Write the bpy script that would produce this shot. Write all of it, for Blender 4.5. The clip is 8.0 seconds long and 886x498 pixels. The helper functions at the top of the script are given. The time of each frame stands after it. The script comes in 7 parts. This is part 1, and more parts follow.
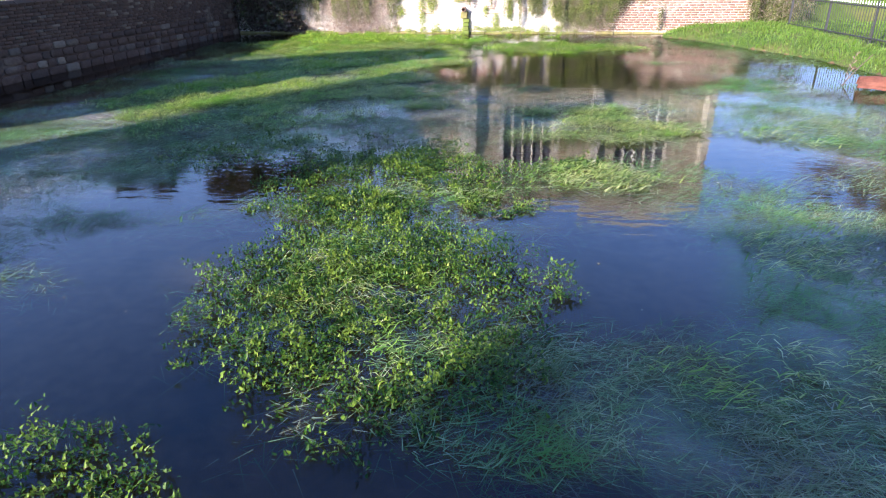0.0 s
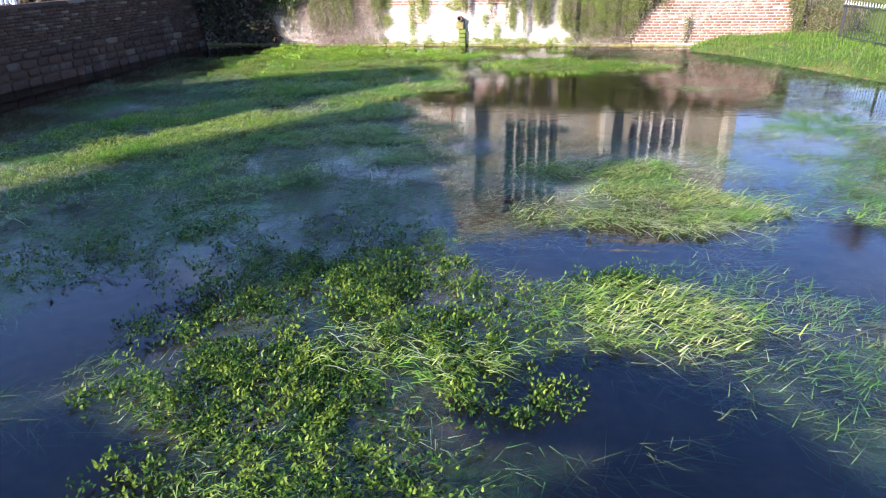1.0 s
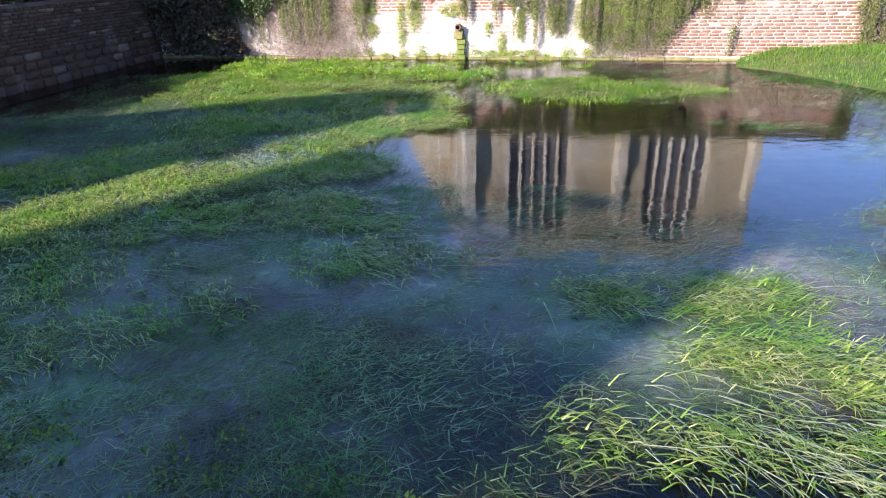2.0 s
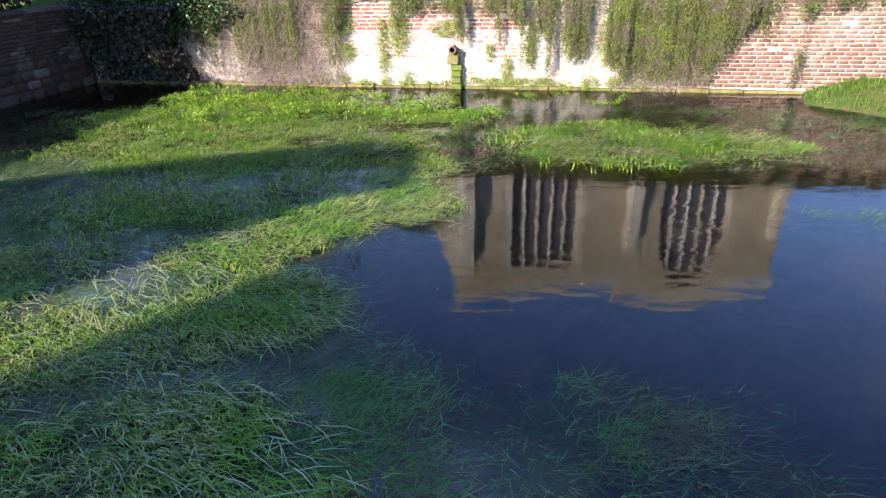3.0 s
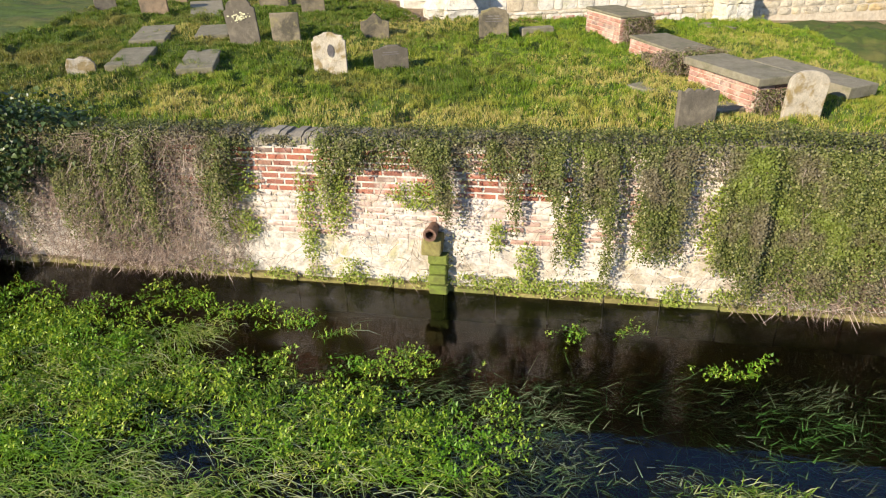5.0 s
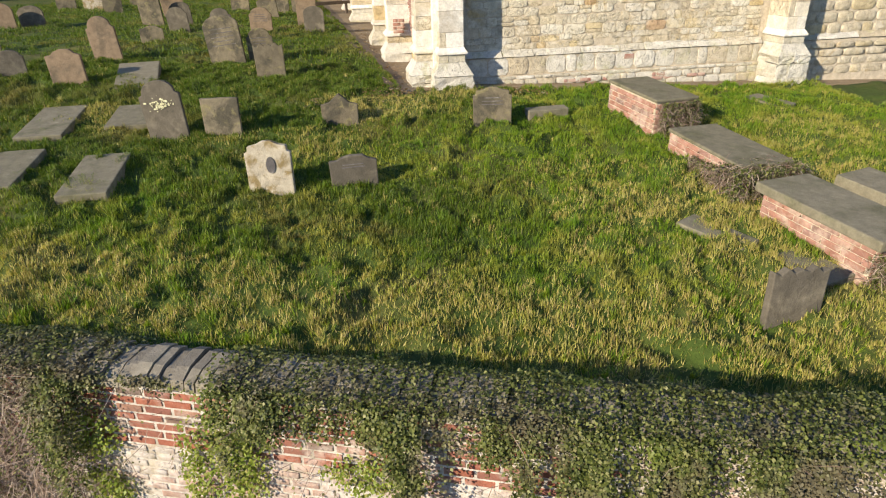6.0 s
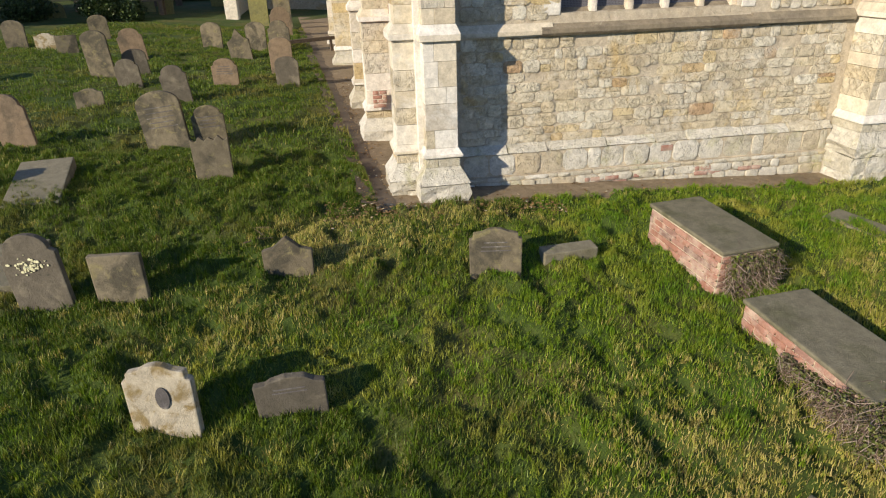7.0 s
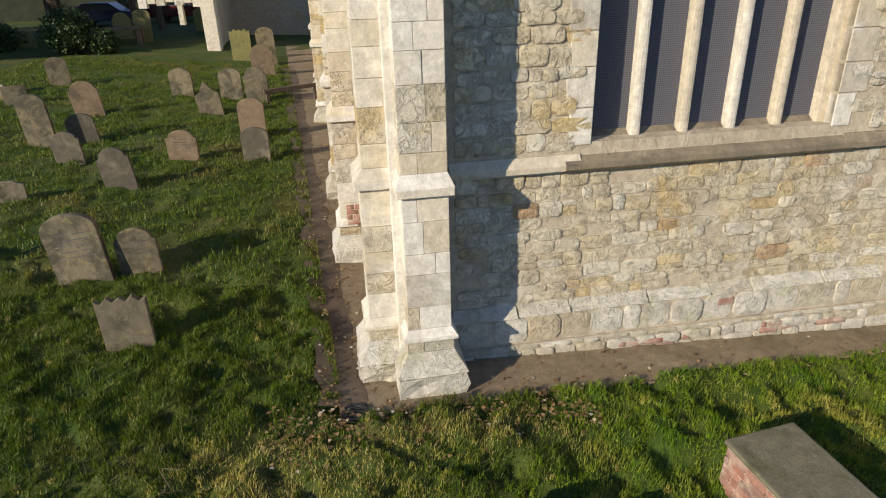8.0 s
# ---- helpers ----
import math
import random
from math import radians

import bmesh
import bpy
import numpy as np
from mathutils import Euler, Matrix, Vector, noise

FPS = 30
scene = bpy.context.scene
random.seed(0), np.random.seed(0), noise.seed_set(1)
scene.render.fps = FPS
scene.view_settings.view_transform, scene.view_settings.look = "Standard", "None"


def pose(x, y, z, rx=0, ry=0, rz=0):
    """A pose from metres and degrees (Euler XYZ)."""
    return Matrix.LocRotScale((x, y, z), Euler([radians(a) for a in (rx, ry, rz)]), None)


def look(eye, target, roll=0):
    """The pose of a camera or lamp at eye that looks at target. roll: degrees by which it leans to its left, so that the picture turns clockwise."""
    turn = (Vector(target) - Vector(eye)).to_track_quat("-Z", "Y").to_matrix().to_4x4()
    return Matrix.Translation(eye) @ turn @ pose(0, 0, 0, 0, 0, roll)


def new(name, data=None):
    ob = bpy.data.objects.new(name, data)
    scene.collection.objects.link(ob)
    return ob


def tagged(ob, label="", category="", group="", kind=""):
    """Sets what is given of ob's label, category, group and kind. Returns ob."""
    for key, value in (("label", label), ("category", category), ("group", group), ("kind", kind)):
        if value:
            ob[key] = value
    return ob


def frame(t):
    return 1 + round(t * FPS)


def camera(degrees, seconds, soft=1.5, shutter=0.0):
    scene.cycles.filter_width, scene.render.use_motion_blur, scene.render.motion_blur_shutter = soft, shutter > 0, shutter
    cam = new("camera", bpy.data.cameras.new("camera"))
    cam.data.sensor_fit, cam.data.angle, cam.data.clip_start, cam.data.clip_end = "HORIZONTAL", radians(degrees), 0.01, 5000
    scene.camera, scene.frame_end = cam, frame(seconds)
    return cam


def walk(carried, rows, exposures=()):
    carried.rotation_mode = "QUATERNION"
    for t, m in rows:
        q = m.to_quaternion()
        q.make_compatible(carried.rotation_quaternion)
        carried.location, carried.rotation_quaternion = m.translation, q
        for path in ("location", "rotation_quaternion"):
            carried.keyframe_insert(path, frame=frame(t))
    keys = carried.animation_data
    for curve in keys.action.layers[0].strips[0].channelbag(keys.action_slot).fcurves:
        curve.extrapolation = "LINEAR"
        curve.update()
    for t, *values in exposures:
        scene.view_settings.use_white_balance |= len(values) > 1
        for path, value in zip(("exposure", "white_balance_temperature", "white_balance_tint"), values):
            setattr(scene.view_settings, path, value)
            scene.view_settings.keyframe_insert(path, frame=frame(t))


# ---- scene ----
cam = camera(70.0, 8.0, soft=1.15)
ROWS = [
    (0.0, 0.000, 0.000, 2.398, 4.30, -24.64, -1.23),
    (0.5, 0.013, 1.497, 2.413, 4.29, -24.70, -1.25),
    (1.0, 0.010, 3.078, 2.460, 4.35, -24.69, -1.38),
    (1.5, -0.031, 4.716, 2.442, 4.40, -24.74, -1.57),
    (2.0, -0.079, 6.412, 2.420, 4.43, -24.80, -1.54),
    (2.5, -0.115, 8.125, 2.449, 4.29, -25.00, -1.41),
    (3.0, -0.143, 9.837, 2.566, 4.30, -24.98, -1.43),
    (3.5, -0.172, 11.546, 2.766, 4.34, -24.95, -1.57),
    (4.0, -0.203, 13.260, 3.017, 4.32, -25.06, -1.56),
    (4.5, -0.227, 14.979, 3.315, 4.23, -25.02, -1.66),
    (5.0, -0.227, 16.686, 3.657, 4.28, -25.06, -1.75),
    (5.5, -0.210, 18.381, 4.051, 4.25, -24.99, -1.78),
    (6.0, -0.194, 20.051, 4.489, 4.15, -24.95, -1.72),
    (6.5, -0.195, 21.665, 4.941, 4.17, -24.87, -1.73),
    (7.0, -0.195, 23.252, 5.371, 4.19, -24.76, -1.72),
    (7.5, -0.202, 24.797, 5.803, 4.25, -24.53, -1.70),
    (8.0, -0.226, 26.247, 6.342, 4.23, -24.50, -1.56),
]
walk(cam, [(t, pose(x, y, z, 90 + pitch, 0, yaw) @ pose(0, 0, 0, 0, 0, roll)) for t, x, y, z, yaw, pitch, roll in ROWS],
     exposures=[(0.0, 2.1, 5900, 20), (1.5, 1.95, 5900, 20), (3.5, 1.65, 6400, 17), (5.5, 0.95, 7000, 10), (6.5, 0.65, 7000, 10), (8.0, 0.3, 6900, 10)])

# ---- light ----
SUN_AZ, SUN_EL = math.atan2(-0.74, -0.67), radians(22.0)
sun_way = Vector((math.cos(SUN_AZ) * math.cos(SUN_EL), math.sin(SUN_AZ) * math.cos(SUN_EL), math.sin(SUN_EL)))
sun = new("sun", bpy.data.lights.new("sun", "SUN"))
sun.data.energy, sun.data.angle, sun.data.color = 5.0, radians(0.53), (1.0, 0.9, 0.75)
sun.matrix_world = look(sun_way * 60, (0, 0, 0))

world = bpy.data.worlds.new("sky")
scene.world = world
world.use_nodes = True
wn, wl = world.node_tree.nodes, world.node_tree.links
bg = wn["Background"]
sky = wn.new("ShaderNodeTexSky")
sky.sky_type, sky.sun_disc = "NISHITA", False
sky.dust_density, sky.ozone_density = 0.3, 3.0
sky.sun_elevation, sky.sun_rotation = SUN_EL, math.pi / 2 - SUN_AZ
bg.inputs["Strength"].default_value = 0.115
# broken cloud low over the horizon
wtc, wmap, wno, wcr, wmix = (wn.new("ShaderNode" + k) for k in ("TexCoord", "Mapping", "TexNoise", "ValToRGB", "MixRGB"))
wmap.inputs["Scale"].default_value = (1.6, 1.6, 4.0)
wno.inputs["Scale"].default_value, wno.inputs["Detail"].default_value = 2.2, 6.0
wcr.color_ramp.elements[0].position, wcr.color_ramp.elements[1].position = 0.58, 0.80
wcr.color_ramp.elements[1].color = (0.55, 0.55, 0.55, 1)
wl.new(wtc.outputs["Generated"], wmap.inputs["Vector"])
wl.new(wmap.outputs[0], wno.inputs["Vector"])
wsep, wlow, wsum = wn.new("ShaderNodeSeparateXYZ"), wn.new("ShaderNodeMapRange"), wn.new("ShaderNodeMath")
wl.new(wtc.outputs["Generated"], wsep.inputs[0])
wl.new(wsep.outputs["Z"], wlow.inputs["Value"])
for k, v in (("From Min", 0.14), ("From Max", 0.36), ("To Min", 0.14), ("To Max", -0.02)):
    wlow.inputs[k].default_value = v
wl.new(wno.outputs["Fac"], wsum.inputs[0])
wl.new(wlow.outputs[0], wsum.inputs[1])
wl.new(wsum.outputs[0], wcr.inputs[0])
wl.new(wcr.outputs[0], wmix.inputs[0])
wtint = wn.new("ShaderNodeMixRGB")
wtint.blend_type = "MULTIPLY"
wtint.inputs[0].default_value, wtint.inputs[2].default_value = 1.0, (0.80, 0.98, 1.28, 1)
wl.new(sky.outputs[0], wtint.inputs[1])
wl.new(wtint.outputs[0], wmix.inputs[1])
wmix.inputs[2].default_value = (5.2, 5.4, 5.8, 1)
# pale haze thinning upwards
whz, wfade = wn.new("ShaderNodeMixRGB"), wn.new("ShaderNodeMapRange")
for k, v in (("From Min", 0.12), ("From Max", 0.58), ("To Min", 0.42), ("To Max", 0.0)):
    wfade.inputs[k].default_value = v
wl.new(wsep.outputs["Z"], wfade.inputs["Value"])
wl.new(wfade.outputs[0], whz.inputs[0])
wl.new(wmix.outputs[0], whz.inputs[1])
whz.inputs[2].default_value = (3.6, 4.5, 6.2, 1)
wl.new(whz.outputs[0], bg.inputs["Color"])

# ---- frames of reference: the moat wall and the church face ----
MW = Matrix.Translation((0, 23.283, 0)) @ Matrix.Rotation(math.atan(-0.1373), 4, "Z")
MC = Matrix.Translation((0, 32.453, 0)) @ Matrix.Rotation(math.atan(0.2464), 4, "Z")
MWI, MCI = MW.inverted(), MC.inverted()
RNG = np.random.default_rng(7)


def lawn_z(x, y):
    """Height of the churchyard turf."""
    return 1.55 + 0.1 * (np.minimum(y, 31.0) - 23.8) - 0.05 * np.clip(x, -16.0, 12.0) - 0.09 * np.exp(-((x + 2.4) / 1.8) ** 2 - ((y - 27.3) / 1.1) ** 2)


# ---- materials ----
def nodes_of(name):
    m = bpy.data.materials.new(name)
    m.use_nodes = True
    n, l = m.node_tree.nodes, m.node_tree.links
    return m, n, l, n["Principled BSDF"]


def ramp(n, stops):
    r = n.new("ShaderNodeValToRGB")
    e = r.color_ramp.elements
    while len(e) < len(stops):
        e.new(0.5)
    for el, (pos, col) in zip(e, stops):
        el.position, el.color = pos, (*col, 1) if len(col) == 3 else (col[0], col[0], col[0], 1)
    return r


def noise_node(n, l, co, scale, detail=5.0, rough=0.6, dist=0.0):
    t = n.new("ShaderNodeTexNoise")
    for k, v in (("Scale", scale), ("Detail", detail), ("Roughness", rough), ("Distortion", dist)):
        t.inputs[k].default_value = v
    l.new(co, t.inputs["Vector"])
    return t.outputs["Fac"]


def mixed(n, l, fac, a, b, mode="MIX"):
    m = n.new("ShaderNodeMixRGB")
    m.blend_type = mode
    for s, v in zip(m.inputs, (fac, a, b)):
        if isinstance(v, bpy.types.NodeSocket):
            l.new(v, s)
        elif isinstance(v, (int, float)):
            s.default_value = v if s.type == "VALUE" else (v, v, v, 1)
        else:
            s.default_value = (*v, 1)
    return m.outputs[0]


def place_of(n):
    return n.new("ShaderNodeNewGeometry").outputs["Position"]


def bumped(n, l, bsdf, height, strength, distance=0.02):
    b = n.new("ShaderNodeBump")
    b.inputs["Strength"].default_value, b.inputs["Distance"].default_value = strength, distance
    l.new(height, b.inputs["Height"])
    l.new(b.outputs[0], bsdf.inputs["Normal"])


def masonry(name, stops, blotch, blotch_amt=0.5, rough=0.9, grain=60.0, bump=0.5, each="object", stain=1.1, stain_edge=(0.5, 0.68), tint=None, crag=0.0, crust=None):
    """Stone or brick: a colour for each piece, two scales of mottling, a second colour in blotches, pitted relief."""
    m, n, l, b = nodes_of(name)
    co = place_of(n)
    rnd = n.new("ShaderNodeObjectInfo").outputs["Random"] if each == "object" else n.new("ShaderNodeNewGeometry").outputs["Random Per Island"]
    base = ramp(n, stops)
    l.new(rnd, base.inputs[0])
    big, fine = noise_node(n, l, co, stain, 6, 0.65, 0.4), noise_node(n, l, co, grain, 4, 0.7)
    edge = ramp(n, [(stain_edge[0], (0.0,)), (stain_edge[1], (blotch_amt,))])
    l.new(big, edge.inputs[0])
    col = mixed(n, l, edge.outputs[0], base.outputs[0], blotch)
    if tint:
        te = ramp(n, [(0.56, (0.0,)), (0.68, (0.75,))])
        l.new(noise_node(n, l, co, tint[1], 5, 0.7, 0.8), te.inputs[0])
        col = mixed(n, l, te.outputs[0], col, tint[0])
    if crust:
        ce = ramp(n, [(crust[2], (0.0,)), (crust[2] + 0.07, (0.85,))])
        l.new(noise_node(n, l, co, crust[1], 8, 0.75, 0.6), ce.inputs[0])
        col = mixed(n, l, ce.outputs[0], col, crust[0])
    mid = ramp(n, [(0.3, (0.72,)), (0.7, (1.12,))])
    l.new(noise_node(n, l, co, 9.0, 5, 0.65), mid.inputs[0])
    col = mixed(n, l, 1.0, col, mid.outputs[0], "MULTIPLY")
    fr = ramp(n, [(0.25, (0.8,)), (0.75, (1.1,))])
    l.new(fine, fr.inputs[0])
    l.new(mixed(n, l, 1.0, col, fr.outputs[0], "MULTIPLY"), b.inputs["Base Color"])
    b.inputs["Roughness"].default_value = rough
    b.inputs["Specular IOR Level"].default_value = 0.25
    relief = mixed(n, l, 0.5, fine, noise_node(n, l, co, 14.0, 6, 0.7))
    if crag:
        pits = ramp(n, [(0.30, (0.0,)), (0.52, (1.0,))])
        l.new(noise_node(n, l, co, 7.5, 7, 0.72, 1.2), pits.inputs[0])
        relief = mixed(n, l, crag, relief, pits.outputs[0])
    bumped(n, l, b, relief, bump, 0.02 + 0.04 * crag)
    return m


def leafy(name, stops, patch=None, patch_scale=0.6, patch_edge=(0.45, 0.62), through_light=0.3, rough=0.5, spec=0.3, fleck=None):
    """Leaves and blades: a colour for each leaf, drifts of a second colour, some light through the leaf."""
    m, n, l, b = nodes_of(name)
    geo = n.new("ShaderNodeNewGeometry")
    base = ramp(n, stops)
    l.new(geo.outputs["Random Per Island"], base.inputs[0])
    col = base.outputs[0]
    if patch:
        e = ramp(n, [(patch_edge[0], (0.0,)), (patch_edge[1], (0.85,))])
        l.new(noise_node(n, l, geo.outputs["Position"], patch_scale, 5, 0.6), e.inputs[0])
        col = mixed(n, l, e.outputs[0], col, patch)
    if fleck:
        e2 = ramp(n, [(0.5, (0.0,)), (0.62, (0.8,))])
        l.new(noise_node(n, l, geo.outputs["Position"], fleck[1], 4, 0.6), e2.inputs[0])
        col = mixed(n, l, e2.outputs[0], col, fleck[0])
    l.new(col, b.inputs["Base Color"])
    b.inputs["Roughness"].default_value, b.inputs["Specular IOR Level"].default_value = rough, spec
    tr, mx = n.new("ShaderNodeBsdfTranslucent"), n.new("ShaderNodeMixShader")
    l.new(mixed(n, l, 1.0, col, (1.25, 1.2, 0.6), "MULTIPLY"), tr.inputs["Color"])
    mx.inputs[0].default_value = through_light
    l.new(b.outputs[0], mx.inputs[1])
    l.new(tr.outputs[0], mx.inputs[2])
    l.new(mx.outputs[0], n["Material Output"].inputs["Surface"])
    return m


def plain(name, col, rough=0.6, var=0.25, scale=8.0, metal=0.0, bump=0.15):
    m, n, l, b = nodes_of(name)
    co = place_of(n)
    f = noise_node(n, l, co, scale, 6, 0.65)
    r = ramp(n, [(0.3, tuple(c * (1 - var) for c in col)), (0.7, tuple(min(1, c * (1 + var)) for c in col))])
    l.new(f, r.inputs[0])
    l.new(r.outputs[0], b.inputs["Base Color"])
    b.inputs["Roughness"].default_value, b.inputs["Metallic"].default_value = rough, metal
    if bump:
        bumped(n, l, b, noise_node(n, l, co, scale * 6, 4), bump, 0.01)
    return m


ASHLAR = masonry("church_ashlar", [(0.0, (0.47, 0.40, 0.28)), (0.25, (0.60, 0.54, 0.41)), (0.5, (0.54, 0.45, 0.30)), (0.75, (0.65, 0.61, 0.50)), (0.95, (0.58, 0.46, 0.25)), (1.0, (0.47, 0.33, 0.20))], (0.66, 0.62, 0.53), 0.6, grain=45, bump=0.9, stain=1.3, stain_edge=(0.50, 0.62), tint=((0.56, 0.40, 0.17), 0.75), crag=0.55, crust=((0.30, 0.235, 0.16), 3.0, 0.66))
ASHLAR_BULK = masonry("church_ashlar_far", [(0.0, (0.44, 0.37, 0.25)), (0.5, (0.54, 0.48, 0.36)), (1.0, (0.50, 0.41, 0.24))], (0.60, 0.56, 0.47), 0.6, each="island", grain=45, bump=0.9, crag=0.5, tint=((0.50, 0.35, 0.15), 0.9))
DRESSED = masonry("dressed_limestone", [(0.0, (0.50, 0.43, 0.31)), (0.25, (0.63, 0.58, 0.48)), (0.55, (0.69, 0.66, 0.59)), (0.8, (0.62, 0.54, 0.39)), (1.0, (0.47, 0.43, 0.36))], (0.50, 0.45, 0.36), 0.45, grain=30, each="object", stain=1.4, bump=0.5, stain_edge=(0.55, 0.70), tint=((0.68, 0.66, 0.60), 1.0), crag=0.15, crust=((0.33, 0.29, 0.23), 1.7, 0.68))
PLINTH = masonry("plinth_stone", [(0.0, (0.48, 0.44, 0.34)), (0.4, (0.60, 0.57, 0.49)), (0.75, (0.52, 0.48, 0.38)), (1.0, (0.48, 0.41, 0.29))], (0.36, 0.35, 0.15), 0.55, stain=2.2, grain=35, bump=0.9, stain_edge=(0.54, 0.68), crag=0.4, crust=((0.27, 0.22, 0.15), 3.6, 0.66))
MORTAR = masonry("lime_mortar", [(0.0, (0.50, 0.43, 0.32)), (1.0, (0.52, 0.45, 0.34))], (0.38, 0.31, 0.21), 0.6, stain=2.0, crag=0.5)
WALL_MORTAR = masonry("white_lime_mortar", [(0.0, (0.50, 0.46, 0.40)), (1.0, (0.53, 0.49, 0.43))], (0.34, 0.28, 0.20), 0.8, stain=3.0, stain_edge=(0.50, 0.64), crag=0.2, crust=((0.26, 0.20, 0.13), 5.0, 0.66))
SLATE = plain("roof_lead", (0.20, 0.21, 0.22), 0.5, 0.2, 2.0)
BRICK = masonry("red_brick", [(0.0, (0.27, 0.092, 0.058)), (0.35, (0.33, 0.125, 0.08)), (0.6, (0.23, 0.10, 0.075)), (0.85, (0.34, 0.18, 0.125)), (0.95, (0.16, 0.12, 0.10)), (1.0, (0.40, 0.30, 0.24))], (0.50, 0.43, 0.37), 0.75, stain=2.6, stain_edge=(0.50, 0.64), crag=0.3)
BRICK_LIMED = masonry("limewashed_brick", [(0.0, (0.33, 0.20, 0.15)), (0.5, (0.43, 0.31, 0.25)), (1.0, (0.38, 0.25, 0.20))], (0.55, 0.51, 0.46), 0.85, stain=1.8, stain_edge=(0.42, 0.56), each="island", tint=((0.33, 0.28, 0.17), 1.4), crag=0.4, crust=((0.25, 0.19, 0.12), 4.5, 0.60))
# Brick colour taken far below BRICK to hold the side wall's shade.
BRICK_SHADE = masonry("shade_darkened_brick", [(0.0, (0.046, 0.026, 0.015)), (0.5, (0.070, 0.039, 0.023)), (0.85, (0.036, 0.022, 0.014)), (1.0, (0.14, 0.105, 0.07))], (0.15, 0.115, 0.08), 0.5, stain=1.4, each="island", stain_edge=(0.56, 0.72))
BRICK_TOMB = masonry("tomb_brick", [(0.0, (0.29, 0.14, 0.10)), (0.5, (0.37, 0.20, 0.15)), (0.85, (0.30, 0.17, 0.135)), (1.0, (0.20, 0.13, 0.11))], (0.48, 0.38, 0.30), 0.75, stain=4.0, stain_edge=(0.47, 0.62), crag=0.3)
WHITESTONE = masonry("limewashed_stone", [(0.0, (0.46, 0.43, 0.37)), (0.5, (0.52, 0.49, 0.43)), (1.0, (0.41, 0.37, 0.30))], (0.33, 0.28, 0.20), 0.8, stain=1.9, grain=30, stain_edge=(0.50, 0.62), crag=0.3, bump=0.7, tint=((0.36, 0.34, 0.16), 2.0), crust=((0.22, 0.17, 0.11), 3.2, 0.64))
GREENSTONE = masonry("algae_stone", [(0.0, (0.17, 0.15, 0.05)), (0.5, (0.22, 0.19, 0.07)), (1.0, (0.13, 0.14, 0.04))], (0.09, 0.07, 0.03), 0.8, stain=3.0, grain=30, each="island")
COPING = masonry("coping_stone", [(0.0, (0.17, 0.15, 0.115)), (0.6, (0.22, 0.195, 0.15)), (1.0, (0.27, 0.24, 0.18))], (0.31, 0.28, 0.21), 0.5, stain=5.0)
SILLSTONE = masonry("weathered_sill", [(0.0, (0.24, 0.20, 0.14)), (1.0, (0.26, 0.22, 0.155))], (0.13, 0.11, 0.085), 0.75, stain=2.2, stain_edge=(0.46, 0.62), grain=30, crag=0.3, crust=((0.34, 0.30, 0.22), 3.6, 0.6))
SANDSTONE = masonry("grave_sandstone", [(0.0, (0.15, 0.125, 0.08)), (0.4, (0.20, 0.17, 0.115)), (0.7, (0.13, 0.11, 0.075)), (1.0, (0.215, 0.18, 0.115))], (0.06, 0.055, 0.04), 0.85, stain=2.6, stain_edge=(0.46, 0.60), grain=50, crag=0.2, tint=((0.25, 0.22, 0.10), 4.0), crust=((0.30, 0.27, 0.20), 5.0, 0.63))
PALESTONE = masonry("grave_pale_stone", [(0.0, (0.35, 0.31, 0.23)), (1.0, (0.40, 0.36, 0.28))], (0.21, 0.15, 0.055), 0.85, stain=5.0, grain=50, stain_edge=(0.48, 0.6), crag=0.3, tint=((0.17, 0.145, 0.10), 3.6), crust=((0.10, 0.085, 0.065), 7.0, 0.66))
DARKSTONE = masonry("grave_dark_stone", [(0.0, (0.09, 0.080, 0.062)), (1.0, (0.125, 0.108, 0.080))], (0.23, 0.20, 0.145), 0.7, stain=2.6, grain=50, crag=0.2, crust=((0.05, 0.048, 0.042), 3.4, 0.62))
BROWNSTONE = masonry("grave_brown_stone", [(0.0, (0.18, 0.135, 0.09)), (1.0, (0.22, 0.16, 0.105))], (0.08, 0.07, 0.05), 0.75, stain=2.8, grain=50, crag=0.2, crust=((0.28, 0.24, 0.17), 5.0, 0.63))
MOSSYSTONE = masonry("grave_mossy_stone", [(0.0, (0.20, 0.19, 0.07)), (1.0, (0.22, 0.20, 0.08))], (0.13, 0.13, 0.07), 0.6, stain=3.4, grain=50)
LEDGER = masonry("ledger_stone", [(0.0, (0.165, 0.15, 0.10)), (1.0, (0.20, 0.18, 0.125))], (0.10, 0.10, 0.05), 0.7, stain=2.4, grain=50, crag=0.2, crust=((0.26, 0.235, 0.165), 3.0, 0.6))
INKED = masonry("weathered_carving", [(0.0, (0.09, 0.085, 0.085)), (1.0, (0.12, 0.11, 0.105))], (0.26, 0.24, 0.21), 0.6, stain=9.0)
LICHEN = plain("lichen", (0.50, 0.48, 0.30), 0.95, 0.4, 30)
PATH = masonry("worn_path", [(0.0, (0.25, 0.19, 0.12)), (1.0, (0.25, 0.19, 0.12))], (0.15, 0.115, 0.07), 0.7, stain=1.4, grain=40, crag=0.2, tint=((0.33, 0.26, 0.17), 0.8))
EARTH = plain("bare_earth", (0.11, 0.08, 0.05), 0.95, 0.35, 3)
TURF = masonry("turf", [(0.0, (0.05, 0.08, 0.012)), (1.0, (0.05, 0.08, 0.012))], (0.13, 0.11, 0.035), 0.6, stain=0.7, grain=40, bump=0.8, stain_edge=(0.47, 0.64))
